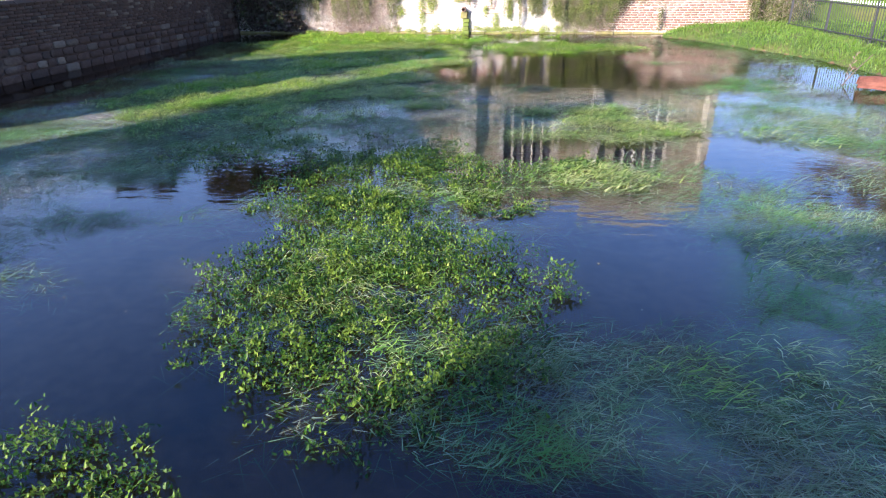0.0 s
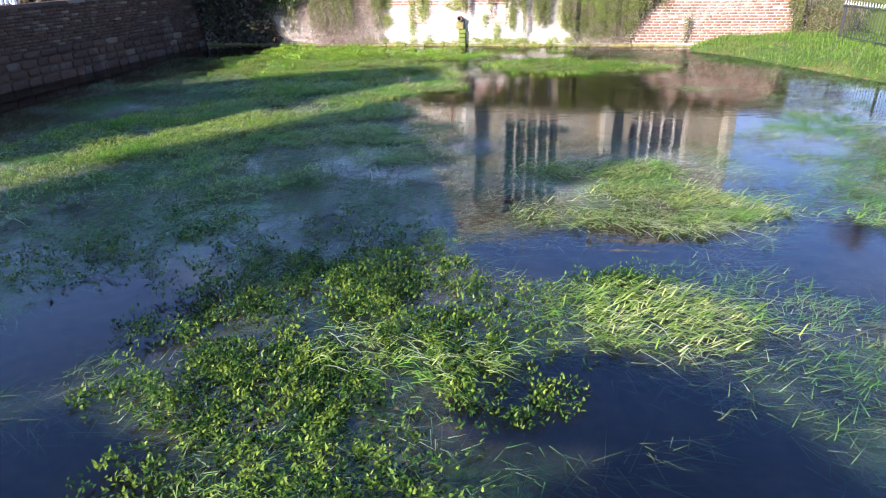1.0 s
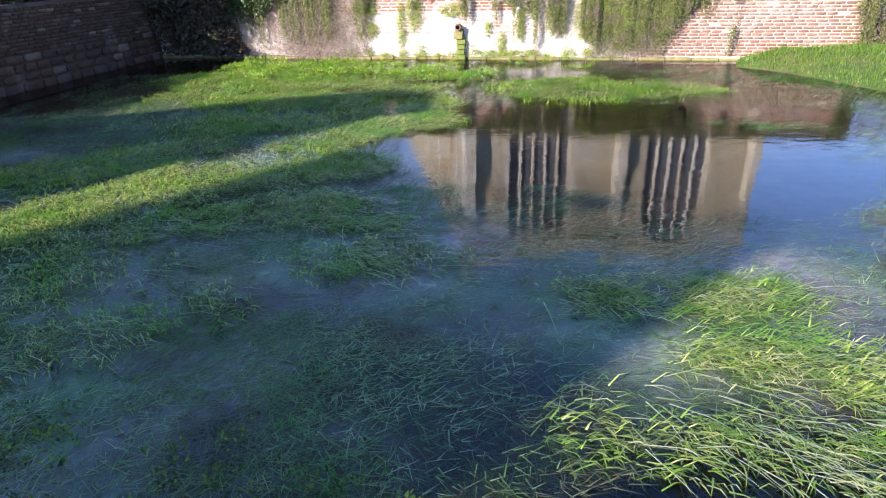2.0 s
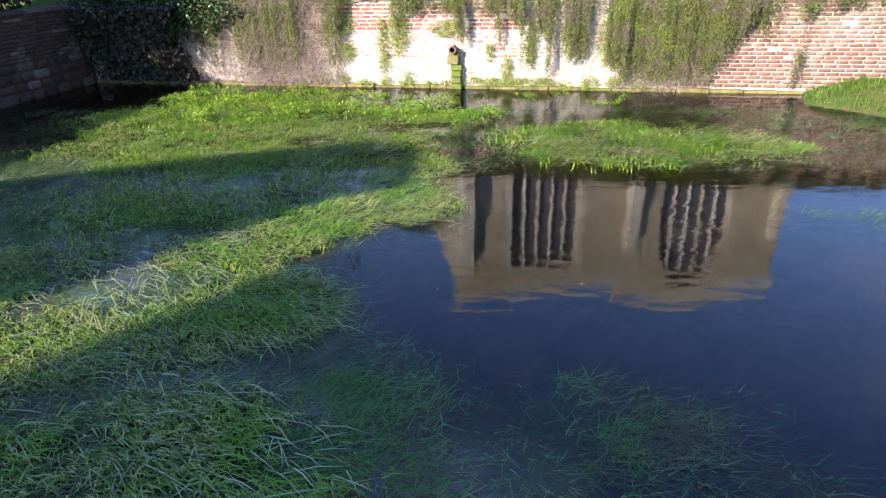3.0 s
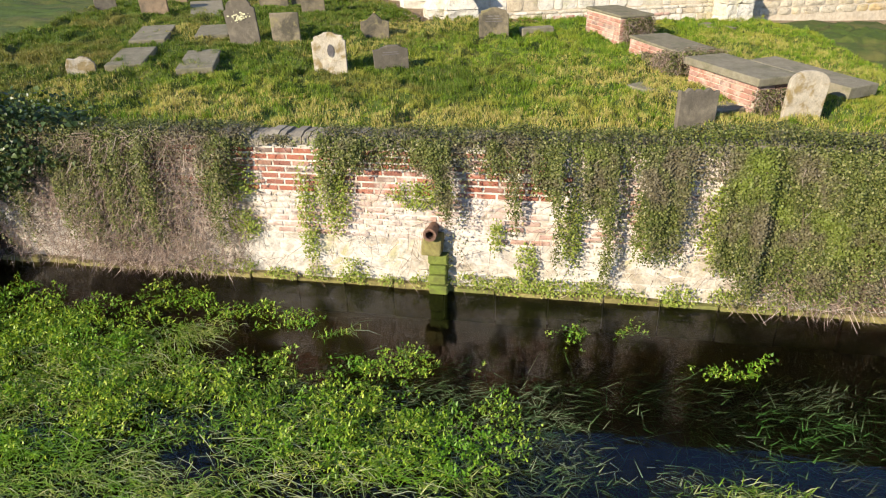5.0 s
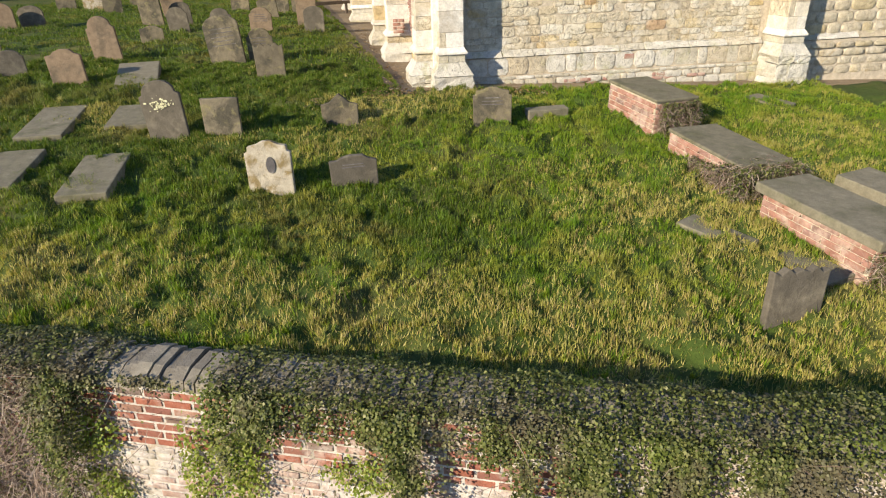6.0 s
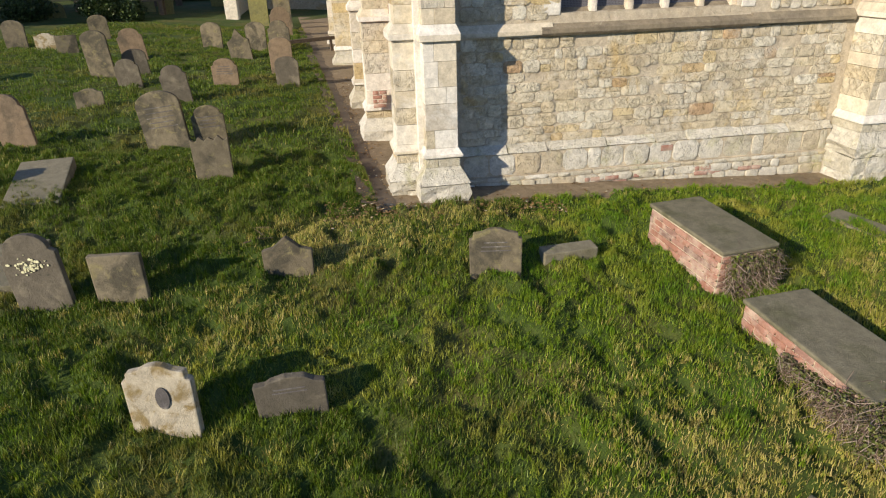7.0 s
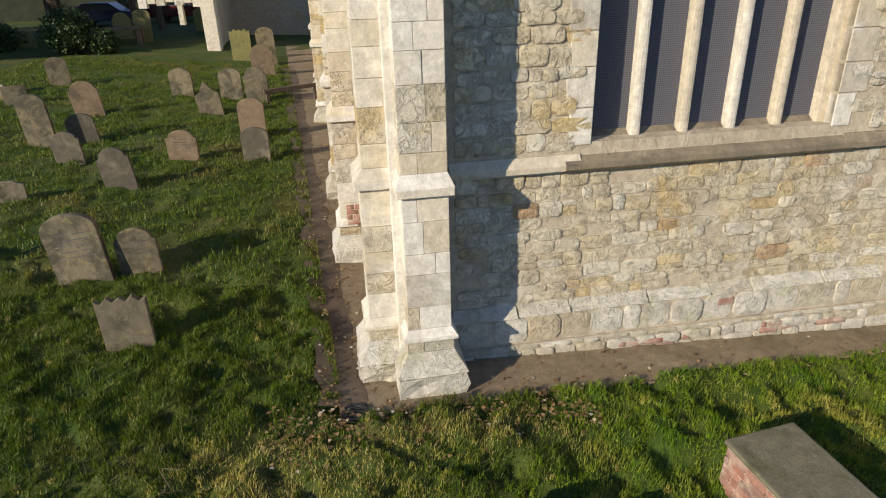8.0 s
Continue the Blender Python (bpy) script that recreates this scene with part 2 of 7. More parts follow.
GRASS = leafy("grass_blades", [(0.0, (0.055, 0.11, 0.005)), (0.45, (0.135, 0.215, 0.012)), (0.8, (0.195, 0.275, 0.02)), (1.0, (0.29, 0.31, 0.05))], (0.32, 0.30, 0.06), 0.8, (0.47, 0.63), 0.3, fleck=((0.085, 0.18, 0.008), 2.2))
STRAW = leafy("straw_blades", [(0.0, (0.20, 0.23, 0.035)), (0.35, (0.33, 0.31, 0.075)), (0.75, (0.46, 0.39, 0.14)), (1.0, (0.34, 0.25, 0.11))], None, through_light=0.3)
# Deeper green grass, darkened as well for shade over the far left lawn.
GRASS_DEEP = leafy("deep_grass_darkened", [(0.0, (0.035, 0.07, 0.005)), (0.5, (0.08, 0.135, 0.008)), (0.9, (0.13, 0.18, 0.018)), (1.0, (0.26, 0.21, 0.08))], (0.20, 0.17, 0.05), 0.6, (0.52, 0.68), 0.3)
BANKGRASS = leafy("bank_grass", [(0.0, (0.06, 0.12, 0.012)), (0.6, (0.10, 0.19, 0.018)), (1.0, (0.17, 0.22, 0.04))])
IVY = leafy("ivy_leaves", [(0.0, (0.022, 0.030, 0.007)), (0.4, (0.070, 0.088, 0.020)), (0.8, (0.14, 0.155, 0.042)), (1.0, (0.23, 0.22, 0.095))], (0.14, 0.18, 0.028), 1.1, (0.54, 0.68), 0.15, 0.5, 0.2, ((0.12, 0.098, 0.065), 2.3))
MOSSIVY = leafy("pale_creeper", [(0.0, (0.12, 0.17, 0.02)), (0.6, (0.21, 0.27, 0.04)), (1.0, (0.31, 0.30, 0.09))], None, through_light=0.3)
DRY = leafy("dry_stems", [(0.0, (0.07, 0.045, 0.035)), (0.5, (0.18, 0.125, 0.095)), (1.0, (0.36, 0.29, 0.235))], None, through_light=0.05, rough=0.8)
# Green pulled down to hold the dappled shade on the near mats.
CRESS = leafy("watercress", [(0.0, (0.008, 0.025, 0.004)), (0.4, (0.019, 0.054, 0.006)), (0.75, (0.046, 0.10, 0.010)), (0.94, (0.12, 0.18, 0.020)), (1.0, (0.22, 0.25, 0.05))], (0.014, 0.043, 0.006), 1.6, (0.5, 0.6), 0.3, 0.45, 0.15, ((0.15, 0.21, 0.022), 6.0))
REED = leafy("floating_sweetgrass", [(0.0, (0.045, 0.095, 0.012)), (0.3, (0.16, 0.26, 0.03)), (0.6, (0.31, 0.37, 0.07)), (0.85, (0.46, 0.46, 0.16)), (1.0, (0.58, 0.55, 0.29))], (0.15, 0.32, 0.018), 1.1, (0.48, 0.60), 0.3, 0.4, 0.3, ((0.10, 0.20, 0.02), 9.0))
# Green raised to carry the sunlight on the mats below the wall.
SUNLIT_PLANTS = leafy("sunlit_water_plants", [(0.0, (0.05, 0.12, 0.010)), (0.4, (0.13, 0.24, 0.016)), (0.75, (0.26, 0.36, 0.03)), (1.0, (0.42, 0.47, 0.08))], (0.09, 0.22, 0.012), 1.4, (0.5, 0.62), 0.35, 0.4, 0.3)
PALEBLADE = leafy("pale_drowned_blades", [(0.0, (0.16, 0.21, 0.06)), (0.5, (0.30, 0.34, 0.14)), (1.0, (0.50, 0.49, 0.29))], None, through_light=0.2, rough=0.35, spec=0.4)
FILM = leafy("floating_weed", [(0.0, (0.05, 0.10, 0.03)), (0.5, (0.12, 0.19, 0.06)), (1.0, (0.32, 0.34, 0.18))], (0.05, 0.15, 0.015), 0.55, (0.46, 0.58), 0.2, 0.6, 0.3, ((0.085, 0.075, 0.05), 0.9))
SUNKEN = leafy("sunken_weed", [(0.0, (0.08, 0.13, 0.05)), (0.6, (0.15, 0.21, 0.08)), (1.0, (0.30, 0.32, 0.20))], (0.08, 0.18, 0.03), 0.7, (0.48, 0.6), 0.15, 0.8)
DEADLEAF = leafy("dead_leaves", [(0.0, (0.09, 0.05, 0.02)), (0.5, (0.20, 0.12, 0.05)), (0.9, (0.32, 0.22, 0.10)), (1.0, (0.55, 0.50, 0.38))], None, through_light=0.15, rough=0.7)
BED = masonry("moat_mud", [(0.0, (0.15, 0.09, 0.04)), (1.0, (0.15, 0.09, 0.04))], (0.055, 0.034, 0.018), 0.85, stain=0.9, stain_edge=(0.44, 0.62), grain=20, bump=0.3)
CLAY = plain("clay_pipe", (0.13, 0.07, 0.045), 0.7, 0.4, 14)
IRON = plain("black_iron", (0.02, 0.02, 0.02), 0.5, 0.2, 20)
HEDGE = leafy("copper_hedge", [(0.0, (0.03, 0.02, 0.014)), (0.6, (0.07, 0.045, 0.03)), (1.0, (0.05, 0.07, 0.025))], None, through_light=0.15)
# Backdrop colour, near black in place of the far street's shade.
DARK_BACKING = plain("dark_backing", (0.02, 0.026, 0.012), 0.95, 0.4, 2)
WHITEPAINT = plain("white_painted_wood", (0.72, 0.72, 0.70), 0.6, 0.1, 12)
BARK = plain("bark", (0.09, 0.065, 0.045), 0.9, 0.4, 12)
SHRUB = leafy("evergreen_shrub", [(0.0, (0.015, 0.03, 0.010)), (0.6, (0.04, 0.07, 0.022)), (1.0, (0.11, 0.15, 0.05))], None, through_light=0.1, rough=0.4)
GLASS, gn, gl, gb = nodes_of("leaded_glass")
gv = gn.new("ShaderNodeTexBrick")
gv.offset = 0.0
for k, v in (("Scale", 1.0), ("Mortar Size", 0.006), ("Brick Width", 0.022), ("Row Height", 0.022)):
    gv.inputs[k].default_value = v
gtc = gn.new("ShaderNodeTexCoord")
gsep, gcom = gn.new("ShaderNodeSeparateXYZ"), gn.new("ShaderNodeCombineXYZ")
gl.new(gtc.outputs["Object"], gsep.inputs[0])
gl.new(gsep.outputs["X"], gcom.inputs[0])
gl.new(gsep.outputs["Z"], gcom.inputs[1])
gl.new(gcom.outputs[0], gv.inputs["Vector"])
gv.inputs["Color1"].default_value = gv.inputs["Color2"].default_value = (0.045, 0.045, 0.055, 1)
gv.inputs["Mortar"].default_value = (0.11, 0.11, 0.125, 1)
gl.new(gv.outputs["Color"], gb.inputs["Base Color"])
gb.inputs["Roughness"].default_value = 0.7
gb.inputs["Specular IOR Level"].default_value = 0.15
WATER, an, al, ab = nodes_of("still_water")
aco = place_of(an)
agl, atr, amx, afr = (an.new("ShaderNode" + k) for k in ("BsdfGlossy", "BsdfTransparent", "MixShader", "Fresnel"))
agl.inputs["Roughness"].default_value = 0.012
atr.inputs["Color"].default_value = (0.68, 0.57, 0.40, 1)
afr.inputs["IOR"].default_value = 1.43
abm = an.new("ShaderNodeBump")
abm.inputs["Strength"].default_value, abm.inputs["Distance"].default_value = 0.20, 0.02
amap = an.new("ShaderNodeMapping")
amap.inputs["Scale"].default_value = (0.8, 2.0, 1.0)
al.new(aco, amap.inputs[0])
al.new(mixed(an, al, 0.62, noise_node(an, al, amap.outputs[0], 0.6, 1, 0.4), noise_node(an, al, amap.outputs[0], 3.6, 2, 0.5)), abm.inputs["Height"])
for s in (agl.inputs["Normal"], afr.inputs["Normal"]):
    al.new(abm.outputs[0], s)
al.new(afr.outputs[0], amx.inputs[0])
al.new(atr.outputs[0], amx.inputs[1])
al.new(agl.outputs[0], amx.inputs[2])
al.new(amx.outputs[0], an["Material Output"].inputs["Surface"])

SCUM, sn, sl, sb = nodes_of("surface_scum")
sco = place_of(sn)
smap = sn.new("ShaderNodeMapping")
smap.inputs["Rotation"].default_value = (0, 0, 0.53)
smap.inputs["Scale"].default_value = (0.55, 1.5, 1.0)
sl.new(sco, smap.inputs[0])
scol = ramp(sn, [(0.38, (0.36, 0.33, 0.27)), (0.48, (0.26, 0.33, 0.19)), (0.58, (0.13, 0.26, 0.07))])
sl.new(noise_node(sn, sl, sco, 0.7, 5, 0.6), scol.inputs[0])
sl.new(scol.outputs[0], sb.inputs["Base Color"])
sb.inputs["Roughness"].default_value = 0.5
sbig = ramp(sn, [(0.38, (0.30,)), (0.58, (0.74,))])
sl.new(noise_node(sn, sl, smap.outputs[0], 0.95, 6, 0.6, 0.5), sbig.inputs[0])
sfine = ramp(sn, [(0.40, (0.25,)), (0.54, (0.75,)), (0.64, (1.0,))])
sl.new(noise_node(sn, sl, smap.outputs[0], 11.0, 9, 0.82, 1.6), sfine.inputs[0])
satt = sn.new("ShaderNodeAttribute")
satt.attribute_name = "cover"
sfac = mixed(sn, sl, 1.0, mixed(sn, sl, 1.0, satt.outputs["Fac"], sbig.outputs[0], "MULTIPLY"), sfine.outputs[0], "MULTIPLY")
stp, smx = sn.new("ShaderNodeBsdfTransparent"), sn.new("ShaderNodeMixShader")
sl.new(sfac, smx.inputs[0])
sl.new(stp.outputs[0], smx.inputs[1])
sl.new(sb.outputs[0], smx.inputs[2])
sl.new(smx.outputs[0], sn["Material Output"].inputs["Surface"])

# ---- builders ----
def raw_mesh(name, verts, faces, smooth=False):
    """A mesh from arrays; all faces have the same number of corners."""
    me = bpy.data.meshes.new(name)
    verts, faces = np.asarray(verts, np.float32), np.asarray(faces, np.int32)
    n, k = faces.shape
    me.vertices.add(len(verts))
    me.vertices.foreach_set("co", verts.ravel())
    me.loops.add(n * k)
    me.loops.foreach_set("vertex_index", faces.ravel())
    me.polygons.add(n)
    me.polygons.foreach_set("loop_start", np.arange(0, n * k, k, dtype=np.int32))
    me.polygons.foreach_set("loop_total", np.full(n, k, np.int32))
    if smooth:
        me.polygons.foreach_set("use_smooth", np.ones(n, bool))
    me.update(calc_edges=True)
    return me


def put(name, me, mat, m=None, parent=None, label="", category="", group="", kind=""):
    ob = new(name, me)
    if mat and not me.materials:
        me.materials.append(mat)
    if parent:
        ob.parent = parent
        ob.matrix_parent_inverse = Matrix()
    if m is not None:
        ob.matrix_basis = m
    return tagged(ob, label, category, group, kind)


def part(name, bm, material, parent, label="", m=None, smooth=False):
    me = bpy.data.meshes.new(name)
    bmesh.ops.recalc_face_normals(bm, faces=bm.faces)
    bm.to_mesh(me)
    bm.free()
    for p in me.polygons:
        p.use_smooth = smooth
    return put(name, me, material, m, parent, label)


def thing(name, m, label, category, group="", kind=""):
    ob = new(name)
    ob.matrix_basis = m
    return tagged(ob, label, category, group, kind)


def add_box(bm, x0, x1, y0, y1, z0, z1, taper=None):
    """A box; taper = (x0, x1, y0, y1) of its top, where it narrows."""
    a = taper or (x0, x1, y0, y1)
    v = [bm.verts.new(c) for c in ((x0, y0, z0), (x1, y0, z0), (x1, y1, z0), (x0, y1, z0), (a[0], a[2], z1), (a[1], a[2], z1), (a[1], a[3], z1), (a[0], a[3], z1))]
    for f in ((3, 2, 1, 0), (4, 5, 6, 7), (0, 1, 5, 4), (1, 2, 6, 5), (2, 3, 7, 6), (3, 0, 4, 7)):
        bm.faces.new([v[i] for i in f])
    return v


def box_bm(*a, bevel=0.0, taper=None):
    bm = bmesh.new()
    add_box(bm, *a, taper=taper)
    if bevel:
        bmesh.ops.bevel(bm, geom=list(bm.edges), offset=bevel, segments=2, affect="EDGES", profile=0.6)
    return bm


def profile_bm(outline, y0, y1, bevel=0.0):
    """An upright slab: outline in x and z, from y0 to y1."""
    bm = bmesh.new()
    a, b = [bm.verts.new((x, y0, z)) for x, z in outline], [bm.verts.new((x, y1, z)) for x, z in outline]
    bm.faces.new(a)
    bm.faces.new(list(reversed(b)))
    n = len(outline)
    for i in range(n):
        bm.faces.new((a[i], b[i], b[(i + 1) % n], a[(i + 1) % n]))
    bmesh.ops.recalc_face_normals(bm, faces=bm.faces)
    if bevel:
        bmesh.ops.bevel(bm, geom=[e for e in bm.edges if e.calc_face_angle(0) > 0.5], offset=bevel, segments=2, affect="EDGES", profile=0.6)
    return bm


def tube_bm(points, radius, sides=6, end=None):
    """A bent bar through points, tapering to end."""
    bm = bmesh.new()
    rings = []
    pts = [Vector(p) for p in points]
    for i, p in enumerate(pts):
        way = (pts[min(i + 1, len(pts) - 1)] - pts[max(i - 1, 0)]).normalized()
        a = way.cross(Vector((0.3, 0.1, 1)) if abs(way.z) < 0.9 else Vector((1, 0, 0))).normalized()
        b = way.cross(a)
        r = radius + ((end if end is not None else radius) - radius) * i / max(1, len(pts) - 1)
        rings.append([bm.verts.new(p + r * (math.cos(t) * a + math.sin(t) * b)) for t in (2 * math.pi * k / sides for k in range(sides))])
    for r, s in zip(rings, rings[1:]):
        for k in range(sides):
            bm.faces.new((r[k], r[(k + 1) % sides], s[(k + 1) % sides], s[k]))
    bm.faces.new(list(reversed(rings[0])))
    bm.faces.new(rings[-1])
    return bm


def rot_arrays(yaw, tilt, spin):
    """Turn matrices for arrays of angles: spin about z, then tilt about x, then yaw about z."""
    cy, sy, ct, st, cs, ss = np.cos(yaw), np.sin(yaw), np.cos(tilt), np.sin(tilt), np.cos(spin), np.sin(spin)
    o, i = np.zeros_like(yaw), np.ones_like(yaw)
    a = np.array([[cy, -sy, o], [sy, cy, o], [o, o, i]]).transpose(2, 0, 1)
    b = np.array([[i, o, o], [o, ct, -st], [o, st, ct]]).transpose(2, 0, 1)
    c = np.array([[cs, -ss, o], [ss, cs, o], [o, o, i]]).transpose(2, 0, 1)
    return a @ b @ c


def strewn(name, tv, tf, pos, turn, size, mat, label, category, parent=None, m=None, smooth=False):
    """Very many small leaves in one mesh: template corners tv and faces tf at each place."""
    tv, tf = np.asarray(tv, float), np.asarray(tf)
    size = size if np.ndim(size) == 2 else np.repeat(np.asarray(size)[:, None], 3, 1)
    v = np.einsum("nij,nkj->nki", turn, tv[None] * size[:, None]) + pos[:, None]
    f = tf[None] + (np.arange(len(pos)) * len(tv))[:, None, None]
    return put(name, raw_mesh(name, v.reshape(-1, 3), f.reshape(-1, tf.shape[1]), smooth), mat, m, parent, label, category, kind="stuff")


IVY_V = [(0, 0, 0), (0.5, 0.1, 0.05), (0.34, 0.55, 0.1), (0, 1.0, 0), (-0.34, 0.55, 0.1), (-0.5, 0.1, 0.05)]
IVY_F = [(0, 1, 2, 3), (0, 3, 4, 5)]
FINE_V = [(0, 0, 0), (0.42, 0.42, 0.08), (0, 1.0, 0), (-0.42, 0.42, 0.08)]
FINE_F = [(0, 1, 2, 3)]
BLADE_V = [(-0.5, 0, 0), (0.5, 0, 0), (0.36, 0.5, 0.16), (-0.36, 0.5, 0.16), (0, 1, 0.1)]
BLADE_F = [(0, 1, 2), (0, 2, 3), (3, 2, 4)]
SLIVER_V = [(-0.5, 0, 0), (0.5, 0, 0), (0, 1, 0.14)]
SLIVER_F = [(0, 1, 2)]
STEM_V = [(-0.5, 0, 0), (0.5, 0, 0), (0.5, 0.5, 0.08), (-0.5, 0.5, 0.08), (0.3, 1, 0), (-0.3, 1, 0)]
STEM_F = [(0, 1, 2, 3), (3, 2, 4, 5)]


def lattice(p, scale, seed=0):
    """Smooth value noise between 0 and 1 for arrays of points in a plane."""
    q = np.asarray(p, float) * scale
    i = np.floor(q).astype(int)
    f = q - i
    f = f * f * (3 - 2 * f)

    def h(a, b):
        k = (a * 374761393 + b * 668265263 + seed * 974711) & 0x7FFFFFFF
        k = ((k ^ (k >> 13)) * 1274126177) & 0x7FFFFFFF
        return ((k ^ (k >> 16)) & 0xFFFF) / 65535.0
    x, y = i[:, 0], i[:, 1]
    u, v = f[:, 0], f[:, 1]
    return (h(x, y) * (1 - u) + h(x + 1, y) * u) * (1 - v) + (h(x, y + 1) * (1 - u) + h(x + 1, y + 1) * u) * v


def fbm(p, scale, seed=0):
    return 0.55 * lattice(p, scale, seed) + 0.28 * lattice(p, scale * 2.1, seed + 1) + 0.17 * lattice(p, scale * 4.3, seed + 2)


def block_meshes(name, count, chamfer=0.06, jag=0.03, seed=1):
    """Unit blocks, x and z from -0.5 to 0.5, face towards -y at depth 1, with worn arrises."""
    rng, out = np.random.default_rng(seed), []
    for k in range(count):
        c = np.array([(-0.5, -0.5), (0.5, -0.5), (0.5, 0.5), (-0.5, 0.5)])
        ring0 = [(x, 0.0, z) for x, z in c]
        cj = c + rng.uniform(-jag, jag, c.shape)
        ring1 = [(x, -0.75 + rng.uniform(-0.1, 0.1), z) for x, z in cj * 0.985]
        ring2 = [(x * (1 - 2 * chamfer), -1 + rng.uniform(-0.25, 0.15), z * (1 - 3 * chamfer)) for x, z in cj]
        mid = (rng.uniform(-0.1, 0.1), -1.08 + rng.uniform(-0.12, 0.12), rng.uniform(-0.1, 0.1))
        v = ring0 + ring1 + ring2 + [mid]
        f = []
        for a in (0, 4):
            for i in range(4):
                j = (i + 1) % 4
                f += [(a + i, a + j, a + 4 + j), (a + i, a + 4 + j, a + 4 + i)]
        f += [(8 + i, 8 + (i + 1) % 4, 12) for i in range(4)]
        out.append(raw_mesh(name, v, f))
    return out


def worn_blocks(name, count, seed, wear=0.10, inset=0.86):
    """Unit stones like block_meshes, but with a rounded, broken outline of twelve corners and a dished face."""
    rng, out = np.random.default_rng(seed), []
    for k in range(count):
        base = [(-0.5, -0.3), (-0.36, -0.5), (0.0, -0.5), (0.36, -0.5), (0.5, -0.3), (0.5, 0.05), (0.5, 0.32), (0.34, 0.5), (0.02, 0.5), (-0.35, 0.5), (-0.5, 0.3), (-0.5, 0.0)]
        edge = np.array(base) * (1 - rng.uniform(0, wear, (12, 1)))
        ring0 = [(x, 0.0, z) for x, z in edge]
        ring1 = [(x, -0.7 + rng.uniform(-0.2, 0.2), z) for x, z in edge * 0.99]
        ring2 = [(x, -1.0 + rng.uniform(-0.35, 0.2), z) for x, z in edge * (inset + rng.uniform(-0.06, 0.06, (12, 1)) * (1 - inset) / 0.14)]
        v = ring0 + ring1 + ring2 + [(rng.uniform(-0.15, 0.15), -1.0 + rng.uniform(-0.3, 0.2), rng.uniform(-0.15, 0.15))]
        f = []
        for a in (0, 12):
            for i in range(12):
                j = (i + 1) % 12
                f += [(a + i, a + j, a + 12 + j), (a + i, a + 12 + j, a + 12 + i)]
        f += [(24 + i, 24 + (i + 1) % 12, 36) for i in range(12)]
        out.append(raw_mesh(name, v, f))
    return out


def rough_box(*a, wear=0.008, cuts=2, seed=0, taper=None):
    """A dressed block with knocked corners and an uneven face."""
    rng = np.random.default_rng(seed)
    bm = bmesh.new()
    add_box(bm, *a, taper=taper)
    bmesh.ops.subdivide_edges(bm, edges=list(bm.edges), cuts=cuts, use_grid_fill=True)
    bmesh.ops.smooth_vert(bm, verts=list(bm.verts), factor=0.12, use_axis_x=True, use_axis_y=True, use_axis_z=True)
    for v in bm.verts:
        v.co += Vector(rng.normal(0, wear, 3))
    return bm


def courses(x0, x1, z0, z1, rng, hs, ws, joint):
    """Stones laid in courses over a face: centres and sizes."""
    z, out = z0, []
    while z < z1 - 0.03:
        h = min(rng.uniform(*hs), z1 - z)
        if z1 - z - h < hs[0] * 0.5:
            h = z1 - z
        x = x0 - rng.uniform(0, ws[0])
        while x < x1:
            w = rng.uniform(*ws)
            a, b = max(x, x0), min(x + w, x1)
            if b - a > 0.04:
                out.append(((a + b) / 2, z + h / 2, b - a - joint, h - joint))
            x += w
        z += h
    return out


def rubble(x0, x1, z0, z1, rng, hs, ws, joint):
    """Courses of uneven stones, some split, some stepped off the line."""
    out = []
    for x, z, w, h in courses(x0, x1, z0, z1, rng, hs, ws, joint):
        dz = rng.uniform(-0.012, 0.012)
        if h > 0.15 and rng.random() < 0.22:
            k = rng.uniform(0.35, 0.65)
            out += [(x, z - h / 2 + h * k / 2, w, h * k - joint), (x, z + h / 2 - h * (1 - k) / 2, w, h * (1 - k) - joint)]
        elif w > 0.3 and rng.random() < 0.2:
            k = rng.uniform(0.3, 0.7)
            out += [(x - w / 2 + w * k / 2, z + dz, w * k - joint, h), (x + w / 2 - w * (1 - k) / 2, z - dz, w * (1 - k) - joint, h - 0.01)]
        else:
            out.append((x, z + dz, w, h))
    return out


def brick_courses(x0, x1, z0, z1, w=0.236, h=0.0765, joint=0.012):
    out, row, z = [], 0, z0
    while z + h <= z1 + 0.01:
        x = x0 - (w / 2 if row % 2 else 0) - 0.03 * (row % 3)
        while x < x1:
            a, b = max(x, x0), min(x + w, x1)
            if b - a > 0.05:
                out.append(((a + b) / 2, z + h / 2, b - a - joint, h - joint))
            x += w
        z += h
        row += 1
    return out


def lay_parts(name, spec, meshes, mat, parent, depth, rng, m=None, skew=0.6):
    """Each piece an object of its own under parent; y is the face of the wall."""
    for x, z, w, h in spec:
        me = meshes[int(rng.integers(len(meshes)))]
        if not me.materials:
            me.materials.append(mat)
        o = new(name, me)
        o.parent = parent
        t = Matrix.LocRotScale((x, 0.0, z), Euler((0, radians(rng.uniform(-skew, skew)), 0)), (w, depth * rng.uniform(0.55, 1.6), h))
        o.matrix_basis = (m @ t) if m is not None else t


